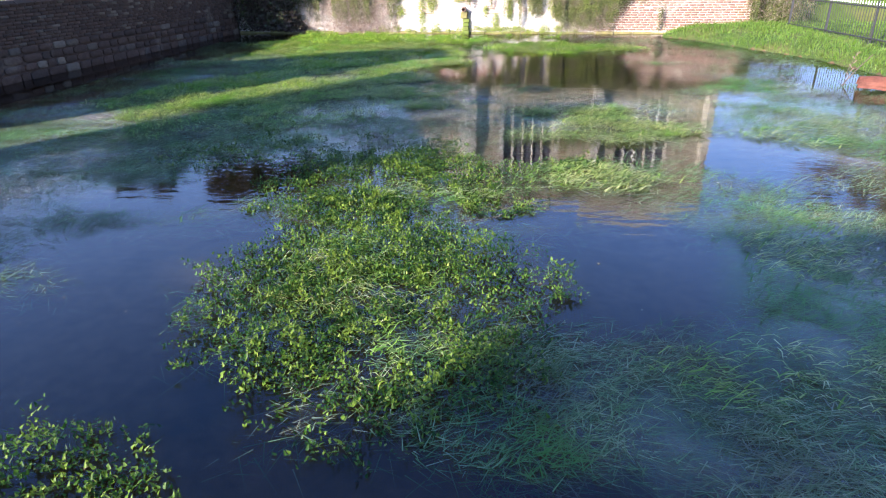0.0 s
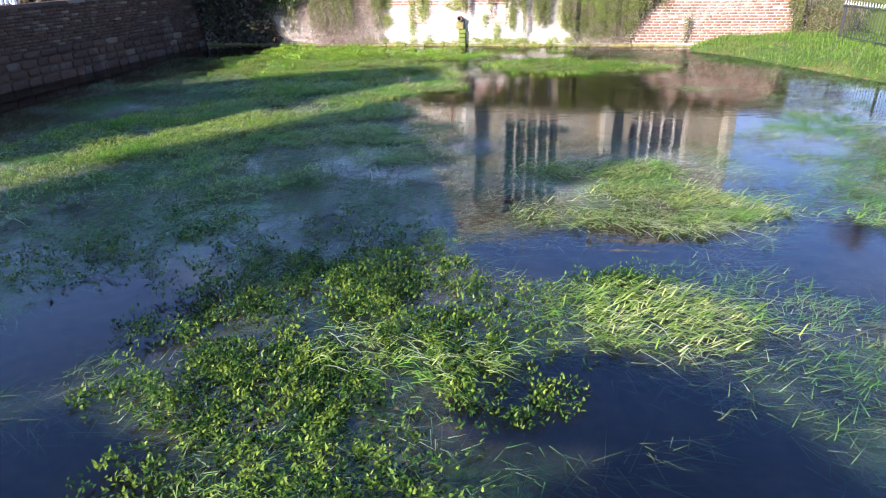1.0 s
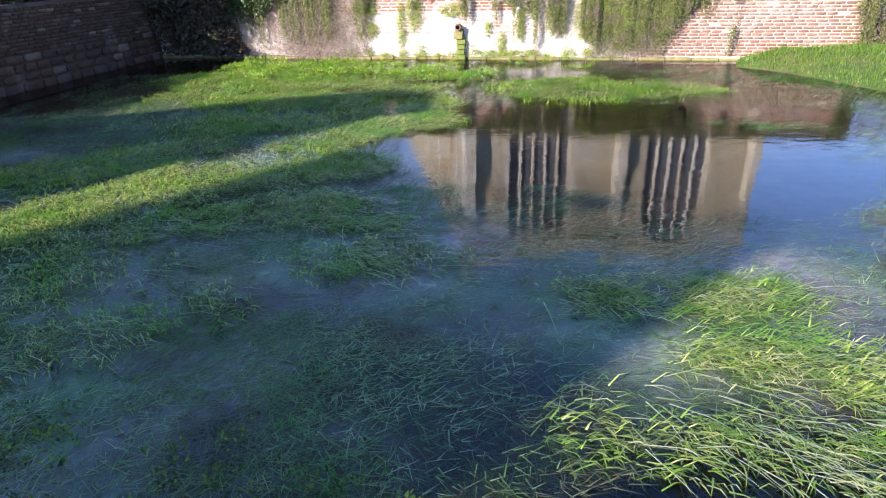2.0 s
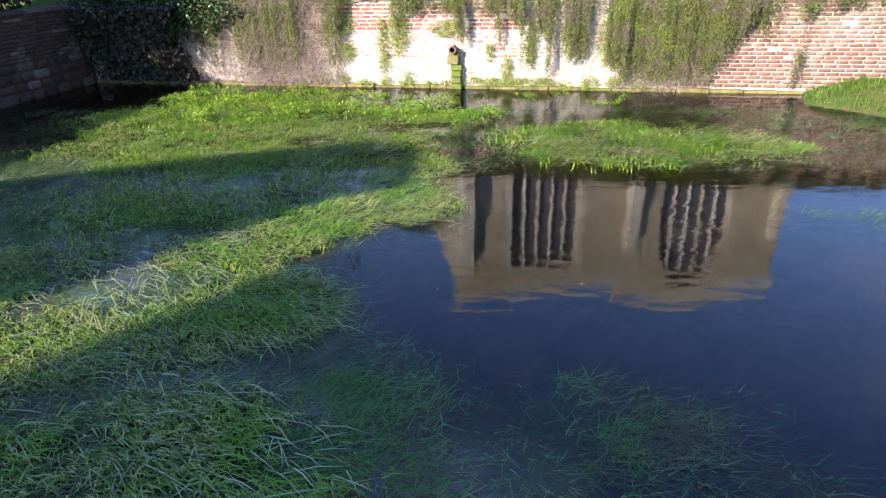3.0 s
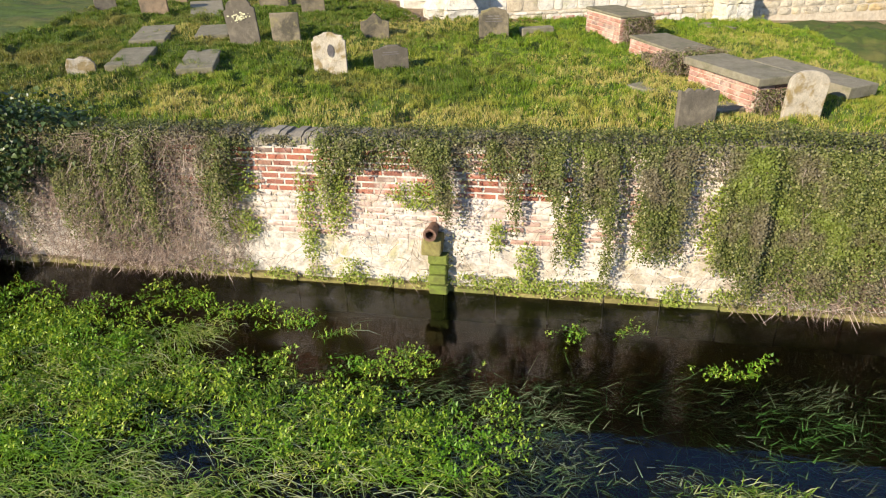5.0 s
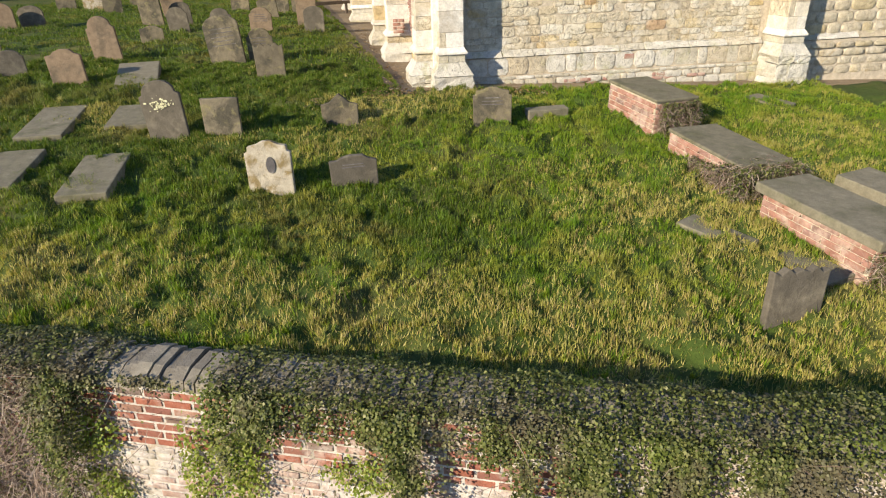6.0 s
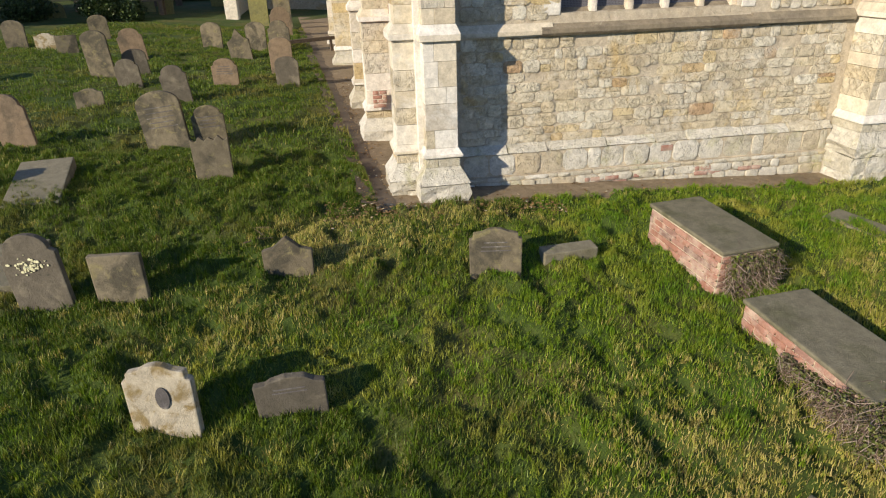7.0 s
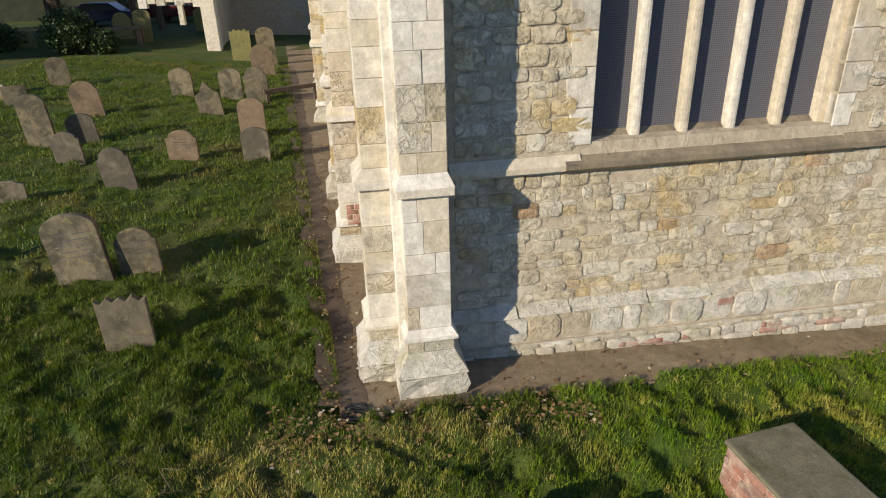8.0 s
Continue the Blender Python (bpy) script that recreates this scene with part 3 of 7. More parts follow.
def lay_joined(name, spec, meshes, mat, parent, depth, rng, m=None, label="", skew=0.6):
    """The same pieces, joined into one part."""
    vs, fs, base = [], [], 0
    data = []
    for me in meshes:
        co = np.zeros(len(me.vertices) * 3, np.float32)
        me.vertices.foreach_get("co", co)
        data.append((co.reshape(-1, 3), np.array([p.vertices[:] for p in me.polygons])))
    for x, z, w, h in spec:
        co, f = data[int(rng.integers(len(data)))]
        a = radians(rng.uniform(-skew, skew))
        v = co * (w, depth * rng.uniform(0.75, 1.3), h)
        v = np.stack([v[:, 0] * math.cos(a) + v[:, 2] * math.sin(a) + x, v[:, 1], v[:, 2] * math.cos(a) - v[:, 0] * math.sin(a) + z], 1)
        vs.append(v)
        fs.append(f + base)
        base += len(v)
    ob = put(name, raw_mesh(name, np.concatenate(vs), np.concatenate(fs)), mat, m, parent, label, kind="stuff")
    return ob


# ---- ground, moat bed, water ----
def grid_mesh(name, xs, ys, height):
    gx, gy = np.meshgrid(xs, ys)
    v = np.stack([gx.ravel(), gy.ravel(), height(gx.ravel(), gy.ravel())], 1)
    nx = len(xs)
    i = (np.arange(len(ys) - 1)[:, None] * nx + np.arange(nx - 1)[None]).ravel()
    return raw_mesh(name, v, np.stack([i, i + 1, i + nx + 1, i + nx], 1), True)


def to_world(s, d, m):
    return m[0][0] * s + m[0][1] * d + m[0][3], m[1][0] * s + m[1][1] * d + m[1][3]


def shore(d):
    """The right-hand water's edge, measured along the moat wall."""
    return np.interp(-d, [0, 1.0, 1.7, 3.6, 5.6, 8.0, 12.0, 30.0], [5.9, 5.7, 6.5, 7.6, 8.8, 9.4, 10.5, 13.0])


def hummock(p):
    """The small tussocks of the lawn, 0 in the hollows."""
    q = np.stack([0.8 * p[:, 0] - 0.6 * p[:, 1], 0.6 * p[:, 0] + 0.8 * p[:, 1]], 1)
    q += 0.45 * np.stack([lattice(p, 2.1, 8), lattice(p, 2.3, 9)], 1)
    return 0.65 * lattice(q, 4.6, 6) + 0.35 * lattice(q, 9.0, 10)


def on_path(u, v):
    """The strip of paving along the church's foot, in the church's own axes."""
    left = -1.93 - 0.062 * np.clip(v, -1, 30)
    return (u > left) & (v > -0.95 + 0.045 * np.clip(u + 1.9, 0, 9)) & (v < 27)


def ground_z(s, d):
    x, y = to_world(s, d, MW)
    p = np.stack([s, d], 1)
    lawn = lawn_z(x, y) + 0.05 * (fbm(p, 0.5, 3) - 0.5) + 0.03 * (lattice(p, 2.6, 5) - 0.5) + 0.26 * (hummock(p) - 0.5) * np.clip(fbm(p, 0.8, 7) * 2.6 - 0.4, 0.4, 1)
    u, v = x * MCI[0][0] + y * MCI[0][1] + MCI[0][3], x * MCI[1][0] + y * MCI[1][1] + MCI[1][3]
    lawn = np.where(on_path(u, v), lawn_z(x, y) - 0.22, lawn)
    out = np.clip(s - shore(d), -60, 60)
    bank = np.where(out > 0, 0.34 * (1 - np.exp(-np.abs(out) / 0.8)) + 0.1 * (fbm(p, 0.9, 9) - 0.4), np.maximum(-0.4, out * 0.35))
    bank = np.where(s < -9.6, 1.2, bank)
    bank = np.where(d < -34, np.clip((-34 - d) * 0.6, -0.4, 1.2), bank)
    return np.where(d > 0.18, lawn, bank)


def spaced(*runs):
    return np.unique(np.concatenate([np.arange(a, b, c) for a, b, c in runs]).round(3))


S_LINES = spaced((-900, -60, 120), (-60, -14, 4), (-14, -9.7, 0.5), (-9.7, -9.5, 0.1), (-9.5, 7, 0.085), (7, 11, 0.2), (11, 16, 0.5), (16, 60, 4), (60, 1000, 120))
D_LINES = spaced((-900, -60, 120), (-60, -34, 4), (-34, -10, 0.6), (-10, 0, 0.2), (0.1, 0.3, 0.06), (0.3, 10, 0.075), (10, 30, 0.35), (30, 80, 5), (80, 1000, 120))
ground = put("ground", grid_mesh("ground", S_LINES, D_LINES, ground_z), TURF, MW, None, "uneven churchyard turf and muddy moat bed", "ground", kind="structure")
ground.data.materials.append(BED)
cent = np.zeros(len(ground.data.polygons) * 3, np.float32)
ground.data.polygons.foreach_get("center", cent)
cent = cent.reshape(-1, 3)
ground.data.polygons.foreach_set("material_index", ((cent[:, 2] < -0.02) & (cent[:, 1] < 0.2)).astype(np.int32))
water_bm = bmesh.new()
add_box(water_bm, -9.6, 16.0, -34.6, 0.12, -0.9, 0.0)
bmesh.ops.delete(water_bm, geom=[f for f in water_bm.faces if f.calc_center_median().z < -0.01], context="FACES")
water = part("water", water_bm, WATER, None, m=MW)
tagged(water, "still dark moat water mirroring sky and church", "water", kind="structure")

# ---- moat wall below the churchyard ----
BRICKS = block_meshes("brick", 6, 0.035, 0.02, 3)
BLOCKS = worn_blocks("stone_block", 8, 4, 0.08)
WALL_BLOCKS = worn_blocks("stone_block", 8, 5, 0.02)
rng = np.random.default_rng(21)
moat_wall = thing("wall_moat", MW, "old brick and limewashed stone retaining wall half hidden by ivy", "wall", kind="structure")
core = bmesh.new()
add_box(core, -9.9, 4.4, 0.0, 0.34, -0.6, 1.76)
part("core", core, WALL_MORTAR, moat_wall, "crumbling lime mortar")
core = bmesh.new()
add_box(core, 4.4, 8.6, 0.0, 0.34, -0.6, 1.76)
part("core", core, MORTAR, moat_wall, "dull weathered mortar")
footing = bmesh.new()
for k in range(26):
    x = -9.4 + k * 0.62
    add_box(footing, x, x + 0.6, -0.06 - 0.04 * rng.random(), 0.05, -0.5, 0.035 + 0.06 * rng.random(), None)
part("footing", footing, GREENSTONE, moat_wall, "algae-stained footing stones at the waterline")


def red_zone(x, z):
    """Where the bricks were never limewashed."""
    return (z > 1.16 and x < 0.6 and x > -6) or x > 4.4


wall_bricks, wall_stones = [], []
for b in brick_courses(-9.4, 8.55, 0.62, 1.74, joint=0.025) + brick_courses(3.3, 8.55, 0.09, 0.62, joint=0.025):
    if rng.random() > 0.02:
        wall_bricks.append(b)
stones = courses(-5.6, 3.3, 0.06, 0.62, rng, (0.09, 0.20), (0.22, 0.75), 0.006)
near_red = [b for b in wall_bricks if red_zone(b[0], b[1]) and -4.6 < b[0] < 0.7][:230]
rest = [b for b in wall_bricks if b not in near_red]
lay_joined("limewashed_bricks", [b for b in rest if b[0] < 3.6], BRICKS, BRICK_LIMED, moat_wall, 0.009, rng, label="limewashed old bricks")
lay_joined("worn_bricks", [b for b in rest if b[0] >= 3.6], BRICKS, masonry("worn_pink_brick", [(0.0, (0.19, 0.092, 0.065)), (0.5, (0.25, 0.13, 0.098)), (1.0, (0.16, 0.09, 0.07))], (0.34, 0.265, 0.215), 0.75, stain=1.5, each="island", crag=0.4, stain_edge=(0.52, 0.66), tint=((0.22, 0.15, 0.06), 1.0)), moat_wall, 0.022, rng, label="worn pink bricks")

# coping of small setts on edge
cop = []
x = -9.8
while x < 8.5:
    w = rng.uniform(0.085, 0.125)
    cop.append((x + w / 2, w - 0.012, rng.uniform(-0.02, 0.02), rng.uniform(-3, 3)))
    x += w
sett = profile_bm([(-0.05, -0.02), (0.40, -0.02), (0.39, 0.06), (0.30, 0.10), (0.08, 0.10), (-0.035, 0.06)], -0.5, 0.5)
bmesh.ops.rotate(sett, verts=sett.verts, cent=(0, 0, 0), matrix=Matrix.Rotation(radians(90), 3, "Z"))
sett_me = bpy.data.meshes.new("coping_sett")
bmesh.ops.recalc_face_normals(sett, faces=sett.faces)
sett.to_mesh(sett_me)
sett.free()
sett_me.materials.append(COPING)
for x, w, dz, turn in cop:
    o = new("coping_sett", sett_me)
    o.parent = moat_wall
    o.matrix_basis = Matrix.LocRotScale((x, 0.0, 1.75 + dz), Euler((0, 0, radians(turn))), (w, 1, 1))

# drain pipe with its stone lip and mossy chute
drain = thing("drain_pipe", MW @ Matrix.Translation((-0.83, -0.02, 0.80)), "broken clay drain pipe over a mossy stone chute", "pipe")
bm = bmesh.new()
n = 16
for ri, ro, y0, y1 in ((0.045, 0.062, -0.24, 0.1), (0.045, 0.078, -0.24, -0.16)):
    rings = [[bm.verts.new((r * math.cos(2 * math.pi * k / n), y, r * math.sin(2 * math.pi * k / n))) for k in range(n)] for r, y in ((ri, y1), (ri, y0), (ro, y0), (ro, y1))]
    for a, b in zip(rings, rings[1:]):
        for k in range(n):
            bm.faces.new((a[k], a[(k + 1) % n], b[(k + 1) % n], b[k]))
part("pipe", bm, CLAY, drain, "red clay pipe", smooth=False)
lip = profile_bm([(-0.13, -0.30), (0.10, -0.30), (0.12, -0.06), (-0.06, -0.05), (-0.12, -0.12)], -0.16, 0.05, 0.02)
part("lip_stone", lip, GREENSTONE, drain, "mossy stone lip")
ch = bmesh.new()
for k in range(4):
    add_box(ch, -0.06 + 0.012 * (k % 2), 0.17 - 0.01 * (k % 3), -0.12 - 0.015 * k, 0.02, -0.80 + 0.125 * k * 0 + 0.125 * (3 - k), -0.80 + 0.125 * (4 - k) - 0.012)
bmesh.ops.bevel(ch, geom=list(ch.edges), offset=0.012, segments=1, affect="EDGES")
part("chute", ch, masonry("moss_green_stone", [(0.0, (0.11, 0.145, 0.025)), (1.0, (0.14, 0.17, 0.035))], (0.07, 0.07, 0.025), 0.7, stain=8.0, each="island"), drain, "bright green moss on the chute")

# ---- shaded wall along the moat's other side ----
ML = MW @ Matrix.Translation((-9.45, 0, 0)) @ Matrix.Rotation(radians(90), 4, "Z")
side_wall = thing("wall_side", ML, "weathered brick and stone wall, colour darkened for its shade", "wall", kind="structure")
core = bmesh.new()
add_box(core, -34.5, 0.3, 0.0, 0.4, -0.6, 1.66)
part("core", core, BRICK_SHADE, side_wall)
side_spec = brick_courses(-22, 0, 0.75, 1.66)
lay_joined("side_bricks", side_spec, BRICKS, BRICK_SHADE, side_wall, 0.022, rng, label="weathered bricks, colour darkened for the shade")
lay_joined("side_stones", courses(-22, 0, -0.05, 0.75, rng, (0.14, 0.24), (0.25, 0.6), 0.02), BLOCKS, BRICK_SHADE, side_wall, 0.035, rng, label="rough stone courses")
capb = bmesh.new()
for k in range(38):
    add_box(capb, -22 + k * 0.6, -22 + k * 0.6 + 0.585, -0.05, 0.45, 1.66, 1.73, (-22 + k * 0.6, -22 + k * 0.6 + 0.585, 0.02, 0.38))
part("capping", capb, BRICK_SHADE, side_wall, "weathered capping slabs, colour darkened for the shade")
# picket fence on that wall
fence = thing("picket_fence", ML @ Matrix.Translation((-3.6, 0.2, 1.72)), "white painted picket fence on top of the side wall", "fence")
for k in range(60):
    p = profile_bm([(-0.035, 0.03), (0.035, 0.03), (0.035, 0.82), (0, 0.9), (-0.035, 0.82)], -0.01, 0.01) if k == 0 else None
    if p:
        picket = part("picket", p, WHITEPAINT, fence, m=Matrix.Translation((-11.0, 0, 0)))
    else:
        o = new("picket", picket.data)
        o.parent = fence
        o.matrix_basis = Matrix.Translation((-11.0 + k * 0.125, 0, 0))
for z in (0.22, 0.62):
    part("rail", box_bm(-11.2, -3.4, 0.012, 0.05, z, z + 0.07), WHITEPAINT, fence)
for k in range(5):
    part("post", box_bm(-11.1 + k * 1.9, -11.02 + k * 1.9, 0.05, 0.13, 0.0, 0.9, bevel=0.006), WHITEPAINT, fence)

# ---- church ----
church = thing("church", MC @ Matrix.Translation((0, 0, 0)), "medieval stone church east end with mullioned windows and buttresses", "church")
CR = np.random.default_rng(33)
SILL, PLIN = 4.52, 2.80
W1, W2 = (0.865, 3.62, 4.62, 9.0), (7.15, 10.2, 4.9, 8.4)


def wall_piece(u0, u1, z0, z1, y0=0.0, y1=0.7, mat=MORTAR, label=""):
    return part("wall", box_bm(u0, u1, y0, y1, z0, z1), mat, church, label)


# aisle end, round its window
wall_piece(-1.2, W1[0], 1.6, 9.75)
wall_piece(W1[0], W1[1], 1.6, W1[2])
wall_piece(W1[0], W1[1], W1[3], 9.75)
wall_piece(W1[1], 5.6, 1.6, 9.75)
# chancel end, round the pointed window
wall_piece(5.6, W2[0], 1.6, 10.6)
wall_piece(W2[0], W2[1], 1.6, W2[2])
wall_piece(W2[1], 12.7, 1.6, 10.6)
arch = []
cx, hw = (W2[0] + W2[1]) / 2, (W2[1] - W2[0]) / 2
for k in range(13):
    t = k / 12
    arch.append((W2[0] + hw * 2 * t, W2[3] + 1.9 * (1 - abs(2 * t - 1) ** 2.2) ** 0.8))
top = bmesh.new()
front, back = [], []
for (x, z) in arch:
    front.append((top.verts.new((x, 0, z)), top.verts.new((x, 0, 10.6))))
    back.append((top.verts.new((x, 0.7, z)), top.verts.new((x, 0.7, 10.6))))
for a, b, c, d in zip(front, front[1:], back, back[1:]):
    top.faces.new((a[0], b[0], b[1], a[1]))
    top.faces.new((c[0], c[1], d[1], d[0]))
    top.faces.new((a[0], c[0], d[0], b[0]))
part("wall", top, ASHLAR_BULK, church)
gable = profile_bm([(5.5, 10.6), (12.75, 10.6), (12.75, 10.95), (8.9, 11.75), (5.5, 10.9)], -0.05, 0.5)
part("gable", gable, DRESSED, church, "coped low gable")
par = bmesh.new()
add_box(par, -1.5, 5.6, -0.08, 0.5, 9.75, 9.95)
add_box(par, -1.45, 5.6, -0.02, 0.45, 9.95, 10.25)
part("parapet", par, DRESSED, church, "moulded parapet")
for u in (0.9, -1.2, 5.5, 12.6):
    part("pinnacle", box_bm(u - 0.12, u + 0.12, 0.0, 0.24, 9.9 if u < 5 else 10.8, 10.8 if u < 5 else 11.5, taper=(u - 0.02, u + 0.02, 0.1, 0.14)), DRESSED, church, "weathered stone pinnacle")
# side wall and roofs
part("wall", box_bm(-1.2, -0.5, 0.7, 26.0, 1.6, 9.75), ASHLAR_BULK, church)
part("wall", box_bm(12.0, 12.7, 0.7, 26.0, 1.6, 10.6), ASHLAR_BULK, church)
part("roof", box_bm(-1.0, 5.6, 0.4, 26.0, 9.7, 9.9), SLATE, church, "grey lead roof")
part("roof", profile_bm([(5.6, 10.5), (12.3, 10.5), (8.9, 11.4)], 0.4, 26.0), SLATE, church, "grey lead roof")

# plinth in two stages with a chamfer, and the sill string
for u0, u1 in ((-0.62, 5.5), (6.1, 12.7)):
    part("plinth", box_bm(u0, u1, -0.14, 0.02, 1.6, 2.36), MORTAR, church)
    part("plinth", box_bm(u0, u1, -0.10, 0.02, 2.36, 2.70), MORTAR, church)
    ua = u0
    while ua < u1 - 0.05:
        ub = min(u1, ua + CR.uniform(0.45, 1.1))
        zt, out = CR.uniform(2.80, 2.84), CR.uniform(0.13, 0.15)
        part("plinth_moulding", rough_box(ua + 0.002, ub - 0.003, -out, 0.02, 2.712, zt, wear=0.006, seed=int(ua * 331) % 997, taper=(ua + 0.002, ub - 0.003, -0.02, 0.02)), PLINTH, church, "worn sloping plinth moulding")
        ua = ub
for z, dep, u0, u1 in ((SILL - 0.16, 0.10, -0.62, 0.75), (SILL - 0.16, 0.10, 3.8, 5.5), (SILL - 0.16, 0.10, 6.1, 12.7)):
    b = bmesh.new()
    add_box(b, u0, u1, -dep * 0.5, 0.02, z - 0.03, z)
    add_box(b, u0, u1, -dep, 0.02, z, z + 0.055)
    add_box(b, u0, u1, -dep, 0.02, z + 0.055, z + 0.15, (u0, u1, -0.02, 0.02))
    part("string_course", b, DRESSED if u0 < 0 else SILLSTONE, church, "weathered moulded string course")
sill = profile_bm([(0.02, 4.32), (-0.07, 4.33), (-0.11, 4.37), (-0.11, 4.43), (0.02, 4.50), (0.28, 4.68), (0.30, 4.34)], 0.58, 3.90)
bmesh.ops.rotate(sill, verts=sill.verts, cent=(0, 0, 0), matrix=Matrix(((0, 1, 0), (1, 0, 0), (0, 0, 1))))
part("window_sill", sill, SILLSTONE, church, "dark sloping weathered sill")


def window(u0, u1, z0, z1, lights, name, label, head=None):
    """A traceried window under the church: glass, mullions, jambs, each light's head."""
    w = new(name)
    w.parent = church
    w["label"] = label
    step = (u1 - u0) / lights
    rise = (head or 0)
    part("glass", box_bm(u0, u1, 0.27, 0.285, z0 - 0.05, z1 + rise), GLASS, w, "dark leaded glass behind wire guards")
    for k in range(1, lights):
        u = u0 + k * step
        zz = z1 + rise * (1 - abs(2 * k / lights - 1) ** 2.2) ** 0.8
        part("mullion", profile_bm([(u - 0.052, z0 - 0.05), (u + 0.052, z0 - 0.05), (u + 0.052, zz), (u - 0.052, zz)], 0.13, 0.275, 0.035), DRESSED, w, "pale stone mullion")
    for a, b in ((u0 - 0.02, u0 + 0.07), (u1 - 0.07, u1 + 0.02)):
        part("jamb", profile_bm([(a, z0 - 0.05), (b, z0 - 0.05), (b, z1), (a, z1)], 0.15, 0.275, 0.012), DRESSED, w)
    for k in range(lights):
        c = u0 + (k + 0.5) * step
        zt = (z1 if not rise else z1 - 0.3)
        o = [(c - step / 2, zt)] + [(c + step / 2 * math.cos(math.pi * (1 - i / 8)), zt - 0.38 + 0.36 * math.sin(math.pi * i / 8)) for i in range(9)] + [(c + step / 2, zt)]
        part("light_head", profile_bm(o, 0.12, 0.20), DRESSED, w)
    return w


window(*W1, 5, "window", "five-light square-headed window with pale mullions")
window(*W2, 5, "window", "five-light pointed window with pale tracery", 1.85)
# pale dressed surround of the near window
for u0, u1 in ((W1[0] - 0.34, W1[0]), (W1[1], W1[1] + 0.34)):
    z, k = 4.60, 0
    while z < 9.0:
        h = CR.uniform(0.26, 0.42)
        wq = CR.uniform(0.18, 0.34)
        a, b = (u1 - wq, u1) if u0 < 2 else (u0, u0 + wq)
        part("quoin", box_bm(a, b, -0.014, 0.12, z, min(9.0, z + h - 0.012), bevel=0.008), DRESSED, church)
        z += h
        k += 1


def buttress(u0, u1, out, z_top, m, name="buttress", label="pale weathered stone buttress with set-offs"):
    """Plinth, moulding, three stages stepping back, and a sloped top; its back is at y 0."""
    b = new(name)
    b.parent = church
    b.matrix_basis = m
    b["label"] = label
    w = (u1 - u0)
    rr = np.random.default_rng(int(abs(u0 * 100) + out * 10))

    def stage(z0, z1, g, o, mat):
        z = z0
        while z < z1 - 0.02:
            h = min(rr.uniform(0.18, 0.36), z1 - z)
            if z1 - z - h < 0.14:
                h = z1 - z
            n = 1 if rr.random() < 0.3 else 2
            cut = [u0 + g] + ([u0 + w * rr.uniform(0.35, 0.65)] if n == 2 else []) + [u1 - g]
            for a, c in zip(cut, cut[1:]):
                j = rr.uniform(-0.012, 0.012)
                seed = int(z * 977 + a * 131) % 9999
                if z < 2.6:
                    part("stone", rough_box(a + 0.002, c - 0.002, -o + j, 0.0, z + 0.002, z + h - 0.002, wear=0.012, seed=seed), mat, b)
                else:
                    part("stone", box_bm(a + 0.0015, c - 0.0015, -o + j * 0.4, 0.0, z + 0.0015, z + h - 0.0015, bevel=0.006), ASHLAR if rr.random() < (0.5 if m != Matrix() else 0.16) else mat, b)
            z += h
    g = 0.145 if w > 0.6 else 0.10
    stage(1.6, 2.52, 0.0, out, PLINTH)
    part("moulding", box_bm(u0, u1, -out, 0.0, 2.52, 2.74, taper=(u0 + g - 0.02, u1 - g + 0.02, -out + g - 0.02, 0)), PLINTH, b, "weathered splayed plinth")
    stage(2.74, 2.88, g - 0.02, out - g + 0.02, PLINTH)
    part("moulding", box_bm(u0 + g - 0.06, u1 - g + 0.06, -out + g - 0.06, 0.0, 2.88, 2.92, bevel=0.01), DRESSED, b)
    part("moulding", box_bm(u0 + g - 0.05, u1 - g + 0.05, -out + g - 0.05, 0.0, 2.92, 3.0, taper=(u0 + g, u1 - g, -out + g, 0)), DRESSED, b)
    stage(3.0, SILL - 0.12, g, out - g, DRESSED)
    part("moulding", box_bm(u0 + g - 0.05, u1 - g + 0.05, -out + g - 0.05, 0.0, SILL - 0.12, SILL - 0.04, bevel=0.01), DRESSED, b)
    part("moulding", box_bm(u0 + g - 0.05, u1 - g + 0.05, -out + g - 0.05, 0.0, SILL - 0.04, SILL + 0.08, taper=(u0 + g, u1 - g, -out + g + 0.04, 0)), DRESSED, b)
    stage(SILL + 0.08, 6.6, g, out - g - 0.04, DRESSED)
    part("set_off", box_bm(u0 + g - 0.02, u1 - g + 0.02, -out + g, 0.0, 6.6, 6.95, taper=(u0 + g, u1 - g, -out + g + 0.2, 0)), DRESSED, b)
    stage(6.95, z_top, g, out - g - 0.2, DRESSED)
    part("set_off", box_bm(u0 + g - 0.02, u1 - g + 0.02, -out + g + 0.18, 0.0, z_top, z_top + 0.5, taper=(u0 + g, u1 - g, -0.05, 0)), DRESSED, b)
    return b


buttress(-1.31, -0.58, 0.74, 8.3, Matrix())
buttress(5.45, 6.15, 0.74, 8.2, Matrix())
buttress(11.9, 12.6, 0.74, 8.2, Matrix())
TURN_L = Matrix.Rotation(radians(-90), 4, "Z")
for y, o in ((-0.02, 0.47), (2.9, 0.68), (5.6, 0.75), (11.6, 1.0), (16.5, 1.1)):
    buttress(-0.40, 0.40, o, 8.2, Matrix.Translation((-1.2, y, 0)) @ TURN_L)
part("corner_pier", box_bm(-1.24, -0.9, -0.36, 0.1, 1.6, 8.2, bevel=0.01), DRESSED, church)
# brick patching in the side wall
lay_joined("patched_brickwork", brick_courses(-5.0, -0.5, 2.9, 5.2), BRICKS, BRICK_TOMB, church, 0.05, CR, Matrix.Translation((-1.2, 0, 0)) @ TURN_L, "red brick patching")

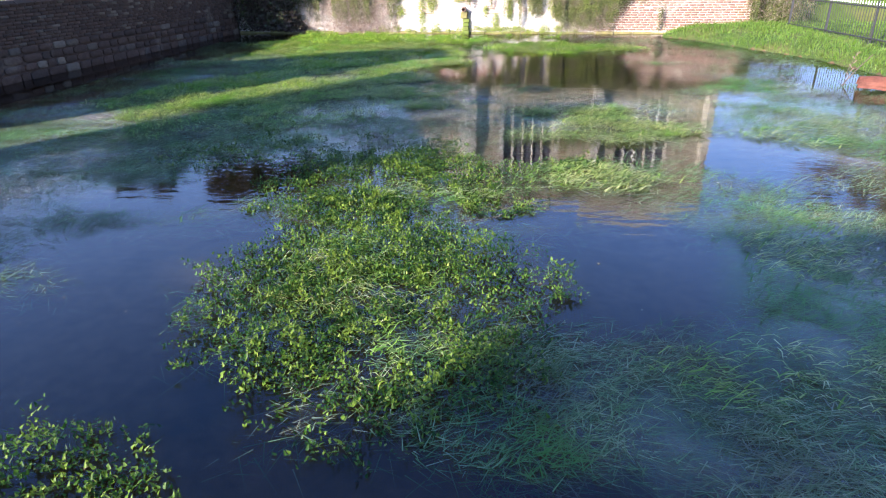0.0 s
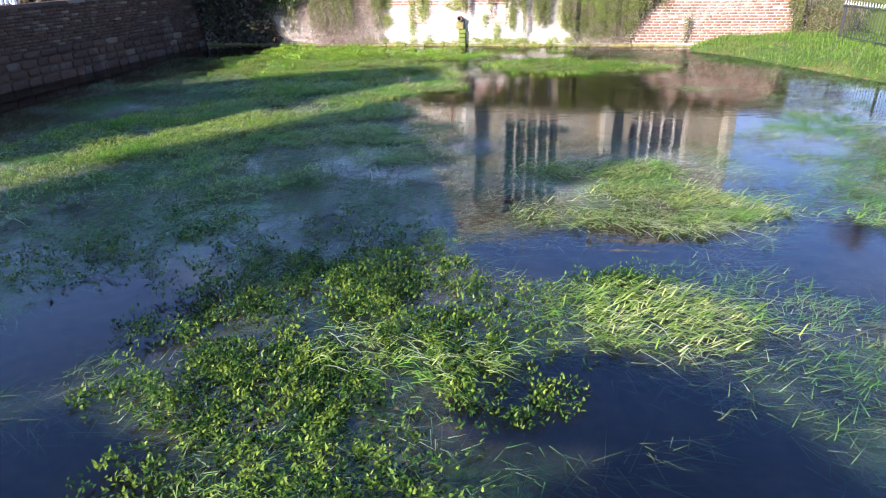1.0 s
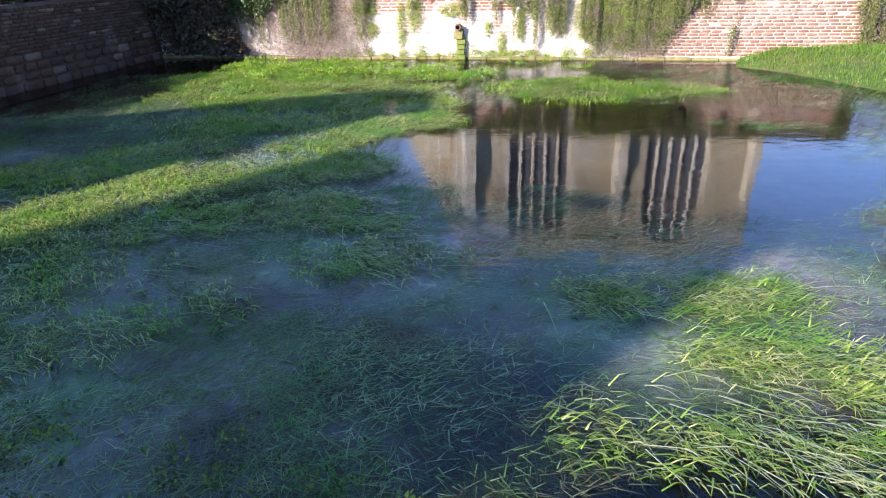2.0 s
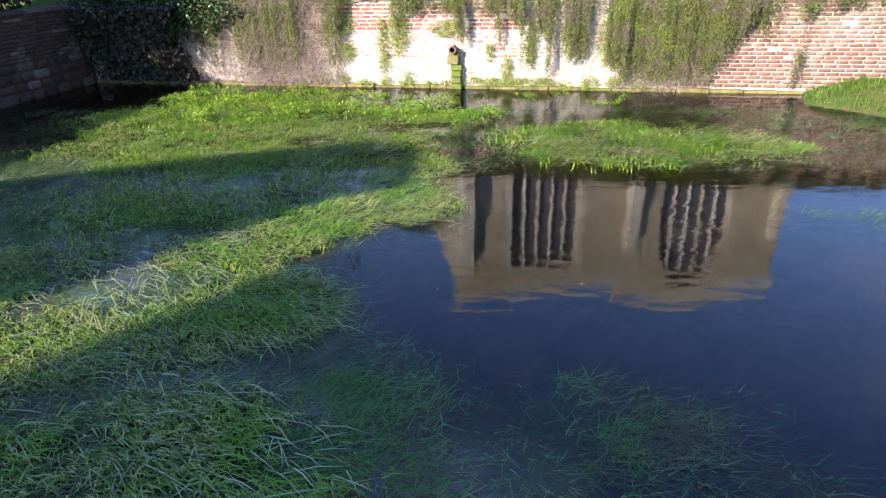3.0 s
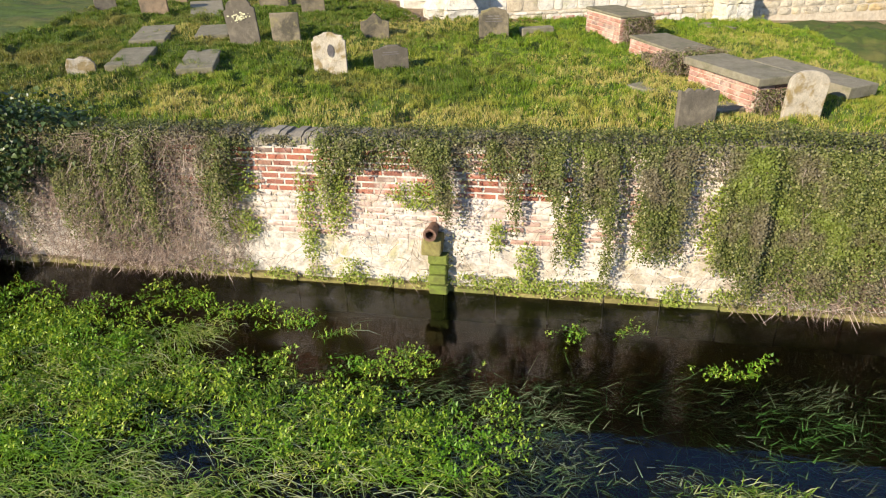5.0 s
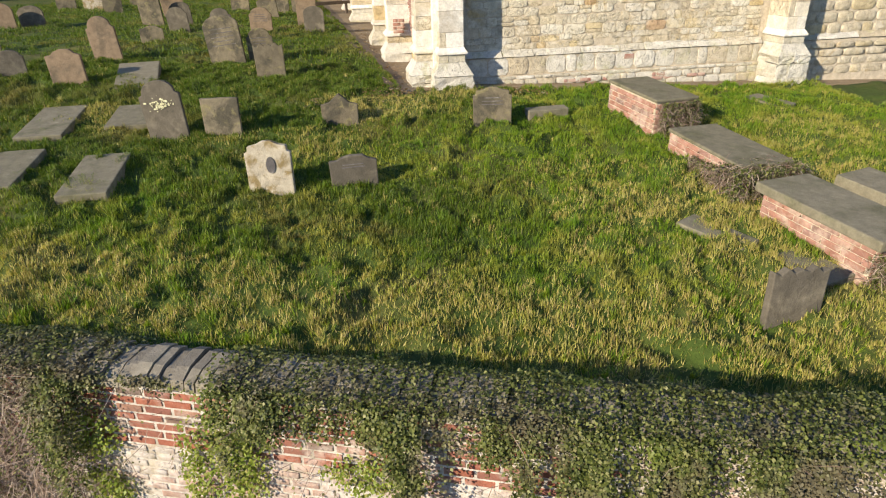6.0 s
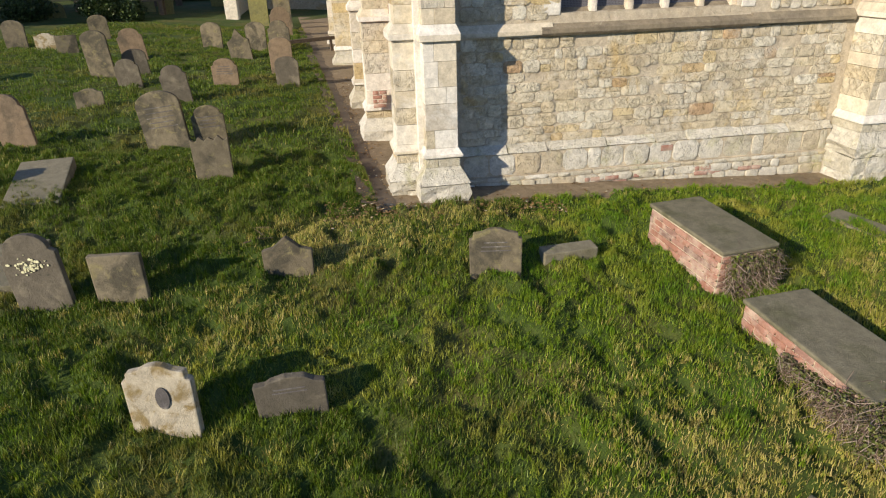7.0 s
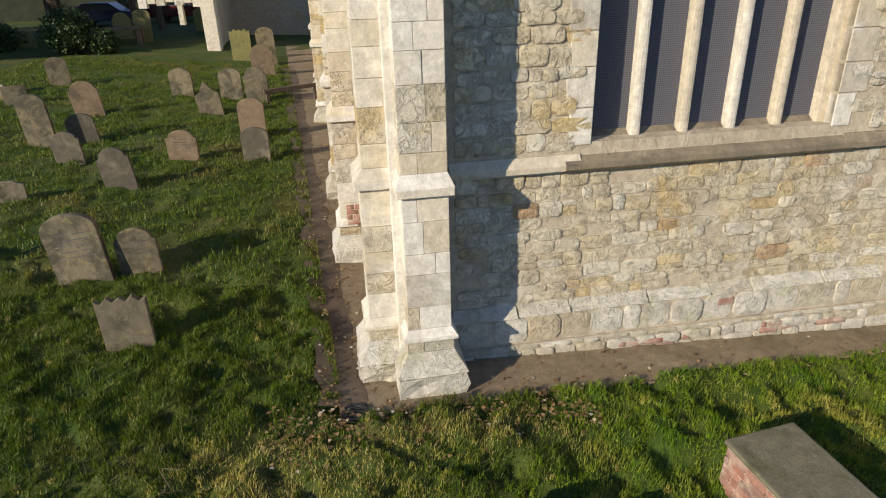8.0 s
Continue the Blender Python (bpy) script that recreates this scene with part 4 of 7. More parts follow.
# patch of brick in the flank of the second buttress
lay_joined("patched_brickwork", brick_courses(-0.02, 0.24, 2.95, 3.32), BRICKS, BRICK_TOMB, church, 0.02, CR, Matrix.Translation((-1.62, 2.49, 0)), "red brick patching")
# stones of the face: the near stretch piece by piece
face = rubble(-0.56, 5.44, 2.82, SILL - 0.18, CR, (0.10, 0.19), (0.16, 0.52), 0.004)
upper = [c for c in rubble(-0.56, 5.44, SILL + 0.03, 9.7, CR, (0.12, 0.22), (0.17, 0.48), 0.004)
         if not (W1[0] - 0.2 < c[0] < W1[1] + 0.2 and c[1] > 4.0)]
for c in list(upper):
    if c[1] < 4.7 and W1[0] - 0.3 < c[0] < W1[1] + 0.3:
        upper.remove(c)
low = courses(-0.56, 5.44, 2.0, 2.36, CR, (0.09, 0.17), (0.13, 0.42), 0.008)
mid = courses(-0.56, 5.44, 2.37, 2.70, CR, (0.32, 0.33), (0.2, 0.5), 0.007)
side = [c for c in courses(0.6, 18, 2.0, 6.4, CR, (0.18, 0.28), (0.25, 0.6), 0.016)]
chancel = [c for c in courses(6.16, 12.68, 2.76, 10.6, CR, (0.18, 0.28), (0.25, 0.6), 0.016)
           if not (W2[0] - 0.1 < c[0] < W2[1] + 0.1 and W2[2] - 0.1 < c[1] < 10.5)]
lay_joined("stone_courses", [c for c in upper if c[1] >= 7.2 or c[0] >= 5.0], BLOCKS, ASHLAR_BULK, church, 0.02, CR)
lay_joined("stone_courses", chancel, BLOCKS, ASHLAR_BULK, church, 0.02, CR)
lay_joined("stone_courses", courses(6.16, 12.68, 2.0, 2.66, CR, (0.16, 0.2), (0.25, 0.6), 0.016), BLOCKS, ASHLAR_BULK, church, 0.02, CR, Matrix.Translation((0, -0.13, 0)))
lay_joined("stone_courses", side, BLOCKS, ASHLAR_BULK, church, 0.02, CR, Matrix.Translation((-1.2, 0, 0)) @ TURN_L @ Matrix.Diagonal((-1, 1, 1, 1)))
CHURCH_FACE = face + [c for c in upper if c[1] < 7.2 and c[0] < 5.0]

# red bricks patched into the plinth
PLINTH_PATCH = [(1.32, 2.10, 0.9), (3.15, 2.12, 0.7), (3.9, 2.14, 0.4)]
# worn path round the foot of the church
path_bm = bmesh.new()
pts = [(-1.9, -0.97), (1.7, -0.83), (4.6, -0.68), (9.0, -0.5), (14.0, -0.5), (14.0, 0.3), (-1.1, 0.3), (-1.1, 27.0), (-3.6, 27.0), (-2.8, 13.8), (-2.37, 7.0), (-2.0, 0.8)]
path_v = []
for u, y in pts:
    wx, wy, _ = MC @ Vector((u, y, 0))
    path_v.append(path_bm.verts.new((wx, wy, float(lawn_z(wx, wy)) - 0.03)))
path_bm.faces.new(path_v)
bmesh.ops.triangulate(path_bm, faces=path_bm.faces)
ex = bmesh.ops.extrude_face_region(path_bm, geom=list(path_bm.faces))
for v in ex["geom"]:
    if isinstance(v, bmesh.types.BMVert):
        v.co.z -= 0.3
path = part("pavement", path_bm, PATH, None)
# soil and dead leaves gathered along the turf's edge
soil = thing("soil_edge", MC, "dark damp soil and dead leaves along the path edge", "soil", kind="structure")
strip = bmesh.new()
rs = np.random.default_rng(71)
line_in = [(-1.80 - 0.062 * v, v) for v in np.arange(-0.8, 20, 0.25)]
vs = []
for u, v in line_in:
    row = []
    for off in (-0.34 + rs.uniform(-0.06, 0.06), -0.1, 0.12 + rs.uniform(-0.05, 0.05)):
        wx, wy, _ = MC @ Vector((u + off, v, 0))
        row.append(strip.verts.new((u + off, v, float(lawn_z(wx, wy)) + (0.035 if off < -0.3 else (-0.012 if off < 0 else -0.026)))))
    vs.append(row)
for a, b in zip(vs, vs[1:]):
    for k in (0, 1):
        strip.faces.new((a[k], a[k + 1], b[k + 1], b[k]))
part("soil", strip, EARTH, soil)
tagged(path, "worn stone gutter path round the church foot", "path", kind="structure")

# ---- gravestones ----
def top_line(style, w, h):
    """Outline of a headstone's face, standing on the ground line and sunk 0.25 m below it."""
    a = w / 2
    if style == "round":
        c = [(a * math.cos(t), h - a * 0.62 + a * 0.62 * math.sin(t)) for t in (math.pi * k / 12 for k in range(13))]
    elif style == "shoulder":
        c = [(a, h * 0.74), (a * 0.8, h * 0.78)] + [(a * 0.8 * math.cos(t), h * 0.80 + h * 0.20 * math.sin(t)) for t in (math.pi * k / 10 for k in range(11))] + [(-a * 0.8, h * 0.78), (-a, h * 0.74)]
    elif style == "ogee":
        c = [(a, h * 0.78), (a * 0.86, h * 0.80), (a * 0.84, h * 0.90), (a * 0.5, h * 0.93), (a * 0.22, h * 0.99), (0, h), (-a * 0.22, h * 0.99), (-a * 0.5, h * 0.93), (-a * 0.84, h * 0.90), (-a * 0.86, h * 0.80), (-a, h * 0.78)]
    elif style == "gable":
        c = [(a, h * 0.62), (a * 0.55, h * 0.7), (a * 0.2, h * 0.9), (0, h), (-a * 0.2, h * 0.9), (-a * 0.55, h * 0.7), (-a, h * 0.62)]
    elif style == "scallop":
        c = [(a, h * 0.93), (a * 0.75, h * 0.88), (a * 0.5, h), (a * 0.25, h * 0.9), (0, h * 0.97), (-a * 0.25, h * 0.9), (-a * 0.5, h), (-a * 0.75, h * 0.88), (-a, h * 0.95)]
    elif style == "low":
        c = [(a, h * 0.80), (a * 0.7, h * 0.86), (a * 0.45, h * 0.98), (-a * 0.1, h), (-a * 0.5, h * 0.93), (-a * 0.65, h * 0.86), (-a, h * 0.84)]
    elif style == "broken":
        c = [(a, h * 0.5), (a * 0.6, h * 0.9), (a * 0.1, h), (-a * 0.3, h * 0.82), (-a * 0.8, h * 0.9), (-a, h * 0.4)]
    else:
        c = [(a, h * 0.985), (a * 0.3, h), (-a * 0.6, h * 0.99), (-a, h)]
    return [(-a * 0.97, -0.25), (a * 0.97, -0.25)] + c


def headstone(x, y, w, h, turn, style, mat, label, lean=0.0, tip=0.0, thick=0.075, panel=False, carved=0):
    z = float(lawn_z(np.array(x), np.array(y)))
    m = Matrix.Translation((x, y, z)) @ Matrix.Rotation(radians(turn), 4, "Z") @ Matrix.Rotation(radians(lean), 4, "Y") @ Matrix.Rotation(radians(tip), 4, "X")
    ob = thing("gravestone", m, label, "gravestone", "gravestones in the churchyard")
    part("slab", profile_bm(top_line(style, w, h), -thick / 2, thick / 2, 0.012), mat, ob)
    if carved:
        r3 = np.random.default_rng(int(abs(x) * 100 + 3))
        for k in range(carved):
            half = w * r3.uniform(0.2, 0.34)
            zc = h * (0.72 - 0.085 * k)
            part("inscription_line", box_bm(-half, half, -thick / 2 - 0.002, -thick / 2 + 0.002, zc - 0.007, zc + 0.007), INKED, ob, "worn engraved line")
    if panel:
        r2 = np.random.default_rng(int(abs(x) * 100))
        blob = bmesh.new()
        for k in range(75):
            px, pz, rr = r2.normal(0, w * 0.15), h * 0.58 + r2.normal(0, h * 0.055), r2.uniform(0.004, 0.017)
            v = [blob.verts.new((px + rr * r2.uniform(0.7, 1.2) * math.cos(t), -thick / 2 - 0.002 - 0.00012 * k, pz + rr * r2.uniform(0.7, 1.2) * math.sin(t))) for t in (2 * math.pi * i / 8 for i in range(8))]
            blob.faces.new(v)
        ext = bmesh.ops.extrude_face_region(blob, geom=list(blob.faces))
        for v in ext["geom"]:
            if isinstance(v, bmesh.types.BMVert):
                v.co.y -= 0.004
        tagged(part("lichen", blob, LICHEN, ob, "pale lichen crust"), kind="stuff")
    return ob


first = headstone(-2.75, 27.16, 0.55, 0.63, 3, "ogee", PALESTONE, "pale shouldered gravestone blotched with ochre lichen", -1, -3, 0.08)
oval = bmesh.new()
bmesh.ops.create_circle(oval, cap_ends=True, radius=1.0, segments=20, matrix=Matrix.Translation((0.03, -0.053, 0.34)) @ Matrix.Rotation(radians(90), 4, "X") @ Matrix.Diagonal((0.055, 0.10, 1, 1)))
ext = bmesh.ops.extrude_face_region(oval, geom=list(oval.faces))
for v in ext["geom"]:
    if isinstance(v, bmesh.types.BMVert):
        v.co.y += 0.008
part("medallion", oval, INKED, first, "dark weathered oval medallion")
headstone(-1.79, 27.42, 0.58, 0.40, 12, "low", DARKSTONE, "low grey-brown gravestone with a worn wavy top", -2, 2, 0.075, False, 2)
headstone(-2.37, 29.45, 0.55, 0.43, 6, "gable", SANDSTONE, "small gable-topped sandstone gravestone sunk in grass", 0, 1)
headstone(-4.64, 28.62, 0.56, 0.78, 6, "shoulder", DARKSTONE, "dark round-topped gravestone with a lichen burst", -5, -2, 0.075, True)
headstone(-3.92, 28.78, 0.52, 0.52, 8, "square", SANDSTONE, "plain square sandstone gravestone with worn face")
headstone(-0.08, 29.56, 0.58, 0.57, 4, "ogee", SANDSTONE, "sandstone gravestone with a wavy top and dark stain", 0, -2, 0.075, False, 3)
headstone(2.46, 24.97, 0.56, 0.48, 17, "scallop", DARKSTONE, "dark square gravestone near the moat wall", 3, -3)
headstone(3.96, 25.38, 0.52, 0.64, 5, "round", PALESTONE, "pale mossy round-shouldered gravestone beside the brick tomb", 4, 0)
headstone(-6.54, 26.47, 0.42, 0.22, 20, "broken", PALESTONE, "broken white gravestone stump in the grass")
headstone(-5.56, 33.50, 0.72, 0.95, 10, "round", SANDSTONE, "large round-topped sandstone gravestone, leaning back", -6, -3, 0.10, False, 5)
headstone(-4.93, 33.78, 0.54, 0.68, 16, "shoulder", SANDSTONE, "mottled sandstone gravestone with rounded shoulders", -2, 0, 0.075, False, 4)
headstone(-4.21, 32.07, 0.54, 0.62, 14, "scallop", SANDSTONE, "square sandstone gravestone with a scalloped top", -1, -2)
headstone(-8.45, 36.1, 0.55, 0.40, 21, "low", SANDSTONE, "low sandstone gravestone half sunk in grass")
headstone(-6.99, 37.08, 0.57, 0.78, 15, "shoulder", DARKSTONE, "dark leaning gravestone with a rounded head", -6, 0)
headstone(-6.58, 38.85, 0.63, 0.68, 8, "shoulder", BROWNSTONE, "brown shouldered gravestone with a carved crest", 0, 0, 0.075, False, 4)
headstone(-5.11, 39.13, 0.58, 0.73, 8, "round", DARKSTONE, "black gravestone with a white stained foot")
headstone(-5.78, 40.91, 0.62, 0.96, 9, "round", BROWNSTONE, "pinkish-brown round-topped gravestone by the church path")
headstone(-8.79, 38.42, 0.56, 0.66, 15, "shoulder", DARKSTONE, "dark weathered gravestone leaning in the grass", -4)
headstone(-9.35, 39.92, 0.60, 0.68, 20, "round", DARKSTONE, "dark weathered gravestone leaning in the grass", -6)
headstone(-10.04, 39.45, 0.65, 1.17, 6, "round", SANDSTONE, "tall round-topped sandstone gravestone among far rows", -4)
headstone(-10.78, 42.54, 0.72, 0.90, 20, "shoulder", BROWNSTONE, "rusty brown shouldered gravestone leaning in the grass", -6)
headstone(-13.42, 43.4, 0.62, 0.52, 30, "square", SANDSTONE, "small square sandstone gravestone in the grass")
headstone(-14.43, 43.9, 0.66, 0.50, 14, "low", PALESTONE, "low pale gravestone in the far rows")
headstone(-13.97, 46.34, 0.64, 0.88, 25, "round", SANDSTONE, "round-topped sandstone gravestone among the far rows", -3)
headstone(-15.5, 44.0, 0.68, 0.86, 14, "round", SANDSTONE, "round-topped sandstone gravestone among the far rows")
headstone(-9.49, 45.33, 0.70, 0.85, 2, "round", SANDSTONE, "round-topped sandstone gravestone among the far rows")
headstone(-7.68, 43.08, 0.68, 0.92, 2, "gable", SANDSTONE, "leaning gabled sandstone gravestone in the grass", -7)
headstone(-7.94, 45.28, 0.67, 0.91, 8, "round", SANDSTONE, "round-topped sandstone gravestone among the far rows")
headstone(-7.06, 45.10, 0.72, 1.00, 2, "shoulder", SANDSTONE, "sandstone gravestone with rounded shoulders", -2)
headstone(-8.30, 49.51, 0.80, 1.09, 20, "shoulder", BROWNSTONE, "brown gravestone close to the church path", -4)
headstone(-10.40, 53.11, 0.82, 1.23, 14, "scallop", MOSSYSTONE, "mossy green gravestone near the church path", 0)
headstone(-8.96, 52.11, 0.70, 1.41, 20, "round", SANDSTONE, "tall round-topped sandstone gravestone among far rows", -3)
headstone(-7.90, 33.09, 0.56, 0.90, 8, "shoulder", BROWNSTONE, "brown shouldered gravestone leaning in the grass", -5)
headstone(-7.34, 30.8, 0.58, 0.60, 10, "low", BROWNSTONE, "brown low-shouldered gravestone in the grass", -3)
headstone(-8.70, 31.3, 0.45, 0.45, 27, "shoulder", DARKSTONE, "small grey shouldered gravestone in the grass", -2)
headstone(-12.90, 38.21, 0.65, 0.60, 16, "round", DARKSTONE, "dark round-topped gravestone in the far rows", -3)
headstone(-13.4, 37.6, 0.75, 0.70, 20, "round", BROWNSTONE, "brown round-topped gravestone in the far rows", -3)
headstone(-11.04, 33.79, 0.56, 0.55, 25, "shoulder", SANDSTONE, "small sandstone gravestone in the grass", -2)

# ---- flat ledgers and a fallen kerb ----
def ledger(x, y, w, l, turn, lift, label, mat=LEDGER, tilt=0.0):
    z = float(lawn_z(np.array(x), np.array(y)))
    m = Matrix.Translation((x, y, z + lift)) @ Matrix.Rotation(radians(turn), 4, "Z") @ Matrix.Rotation(radians(5.7 + tilt), 4, "X")
    ob = put("ledger_slab", bpy.data.meshes.new("ledger_slab"), mat, m, None, label, "grave slab", "flat slabs in the turf")
    bm = box_bm(-w / 2, w / 2, -l / 2, l / 2, -0.12, 0.05, bevel=0.015)
    bm.to_mesh(ob.data)
    bm.free()
    return ob


ledger(-6.47, 28.83, 0.62, 1.35, 15, 0.035, "flat grey ledger slab sunk in turf")
ledger(-5.45, 29.2, 0.60, 1.0, 15, 0.035, "flat grey ledger slab sunk in turf")
ledger(-4.92, 27.15, 0.56, 1.25, 14, 0.035, "flat grey ledger slab sunk in turf")
ledger(-6.06, 27.15, 0.56, 1.2, 14, 0.035, "flat grey ledger slab sunk in turf")
ledger(-6.4, 31.3, 0.70, 1.4, 22, 0.06, "tilted broken ledger slab in the turf", LEDGER, 4)
ledger(2.28, 26.42, 0.36, 0.76, 43, -0.008, "small worn slab almost lost in grass")
ledger(3.0, 25.8, 0.45, 0.6, 30, -0.005, "small worn stone slab in the grass")
ledger(4.62, 31.15, 0.45, 0.7, 40, 0.02, "small worn stone slab in the grass")
ledger(0.77, 30.0, 0.66, 0.20, 18, 0.10, "low fallen pale kerb stone in grass", LEDGER)

# ---- brick chest tombs ----
TOMB_BRICKS = block_meshes("tomb_brick", 4, 0.035, 0.02, 8)


def chest_tomb(x, y, w, l, h, turn, label, slab_mat, overhang=0.06, thick=0.09, slope=3.5):
    """Brick box with separate bricks and a stone slab; its long axis is y."""
    z = float(lawn_z(np.array(x), np.array(y)))
    tomb = thing("chest_tomb", Matrix.Translation((x, y, z)) @ Matrix.Rotation(radians(turn), 4, "Z") @ Matrix.Rotation(radians(slope), 4, "X"), label, "tomb", "brick chest tombs")
    part("core", box_bm(-w / 2, w / 2, -l / 2, l / 2, -0.35, h), MORTAR, tomb)
    part("cover_slab", box_bm(-w / 2 - overhang, w / 2 + overhang, -l / 2 - overhang, l / 2 + overhang, h, h + thick, bevel=0.02), slab_mat, tomb, "worn grey stone cover slab")
    r2 = np.random.default_rng(int(abs(x * 37) + 5))
    lay_parts("brick", brick_courses(-l / 2, l / 2, -0.12, h - 0.005), TOMB_BRICKS, BRICK_TOMB, tomb, 0.012, r2, Matrix.Translation((-w / 2, 0, 0)) @ Matrix.Rotation(radians(-90), 4, "Z"))
    lay_parts("brick", brick_courses(-w / 2, w / 2, -0.12, h - 0.005), TOMB_BRICKS, BRICK_TOMB, tomb, 0.012, r2, Matrix.Translation((0, -l / 2, 0)))
    return tomb


chest_tomb(2.36, 30.12, 0.66, 1.28, 0.44, 20.5, "red brick chest tomb with grey slab and ivied end", LEDGER, 0.03, 0.05)
chest_tomb(2.95, 28.30, 0.70, 1.5, 0.27, 18, "low red brick chest tomb, dark slab half under ivy", LEDGER, 0.03, 0.05)
chest_tomb(3.42, 26.33, 0.58, 1.4, 0.34, 22, "red brick chest tomb with a thick grey cover slab", LEDGER, 0.08, 0.11)
ledger(4.75, 27.0, 0.62, 1.8, 29, 0.18, "grey ledger slab on a low kerb beside the tombs")


def tuft_of_ivy(x, y, z, rx, ry, rz, turn, count, label, seed, mat=None):
    rr = np.random.default_rng(seed)
    iv = thing("ivy", Matrix.Translation((x, y, z)) @ Matrix.Rotation(radians(turn), 4, "Z"), label, "ivy")
    d = rr.uniform(-1, 1, (count, 3))
    pos = d * (rx, ry, rz) * (0.7 + 0.5 * fbm(d[:, :2] * 3, 1.5, seed)[:, None])
    strewn("foliage", IVY_V, IVY_F, pos, rot_arrays(rr.uniform(0, 6.28, count), rr.normal(-1.4, 0.7, count), rr.normal(0, 0.6, count)), rr.uniform(0.014, 0.034, count), mat or IVY, "ivy leaves", "", iv)
    m = count // 2
    d = rr.uniform(-1, 1, (m, 3)) * (rx, ry, rz)
    strewn("bramble", STEM_V, STEM_F, d, rot_arrays(rr.uniform(0, 6.28, m), rr.normal(-1.4, 0.8, m), rr.normal(0, 1, m)), np.c_[rr.uniform(0.003, 0.006, m), rr.uniform(0.06, 0.2, m), np.full(m, 0.3)], DRY, "dry stems", "", iv)
    return iv


tuft_of_ivy(2.65, 29.46, 2.22, 0.31, 0.06, 0.24, 20.5, 3600, "dark ivy matted over a tomb's end", 1)
tuft_of_ivy(3.10, 27.48, 1.98, 0.52, 0.26, 0.16, 18, 6500, "ivy and dry stems heaped over a tomb's end", 2)
tuft_of_ivy(2.66, 27.85, 1.90, 0.10, 0.45, 0.12, 16, 3000, "ivy creeping along a low tomb's edge", 3)
tuft_of_ivy(3.72, 25.62, 1.72, 0.35, 0.08, 0.16, 22, 2000, "dry ivy at the foot of a brick tomb", 4)

tuft_of_ivy(9.15, 22.0, 1.0, 0.95, 0.4, 0.85, -8, 9000, "bushy ivy and dry stems at the moat wall's end", 6)

# ---- water plants ----
FLOW = np.array([0.86, -0.51])


def blob(p, c):
    """Soft ellipses (x, y, rx, ry, turn in degrees, weight): the greatest at each point."""
    best, rag = np.zeros(len(p)), fbm(p, 1.3, 17)
    for x, y, rx, ry, turn, w in c:
        a = radians(turn)
        q = p - (x, y)
        u, v = q[:, 0] * math.cos(a) + q[:, 1] * math.sin(a), -q[:, 0] * math.sin(a) + q[:, 1] * math.cos(a)
        best = np.maximum(best, w * np.clip(1.9 - 1.75 * np.sqrt((u / rx) ** 2 + (v / ry) ** 2) * (0.6 + 0.8 * rag), 0, 1))
    return best


CRESS_MATS = [(-1.1, 7.0, 1.5, 1.8, 10, 1.0), (-0.9, 4.2, 1.4, 1.6, -35, 1.0), (1.35, 7.65, 0.6, 0.42, 0, 0.9), (-2.9, 8.9, 0.7, 0.5, 0, 0.3), (-3.6, 8.0, 0.9, 0.5, 0, 0.25), (-2.3, 2.3, 0.8, 0.5, 0, 0.5),
              (-4.4, 21.3, 2.0, 1.1, -8, 0.9), (-1.2, 20.8, 1.3, 0.55, -8, 0.95), (-5.3, 22.4, 1.2, 0.8, 0, 0.9), (-2.5, 22.6, 0.45, 0.2, 0, 0.5),
              (-3.8, 23.0, 0.5, 0.2, 0, 0.45), (-1.0, 21.7, 0.7, 0.25, 0, 0.5), (0.6, 22.2, 0.35, 0.15, 0, 0.35), (2.1, 21.7, 0.5, 0.18, 0, 0.35), (0.2, 6.2, 0.5, 0.3, 0, 0.4), (-4.15, 22.55, 0.55, 0.3, 15, 0.45), (-4.2, 23.3, 0.22, 0.14, 0, 0.4), (-3.73, 23.2, 0.16, 0.1, 0, 0.4), (-3.1, 22.75, 0.4, 0.18, 10, 0.45), (-2.75, 22.9, 0.2, 0.12, 0, 0.4), (0.75, 22.4, 0.18, 0.1, 0, 0.35), (1.3, 22.35, 0.3, 0.12, 0, 0.3)]
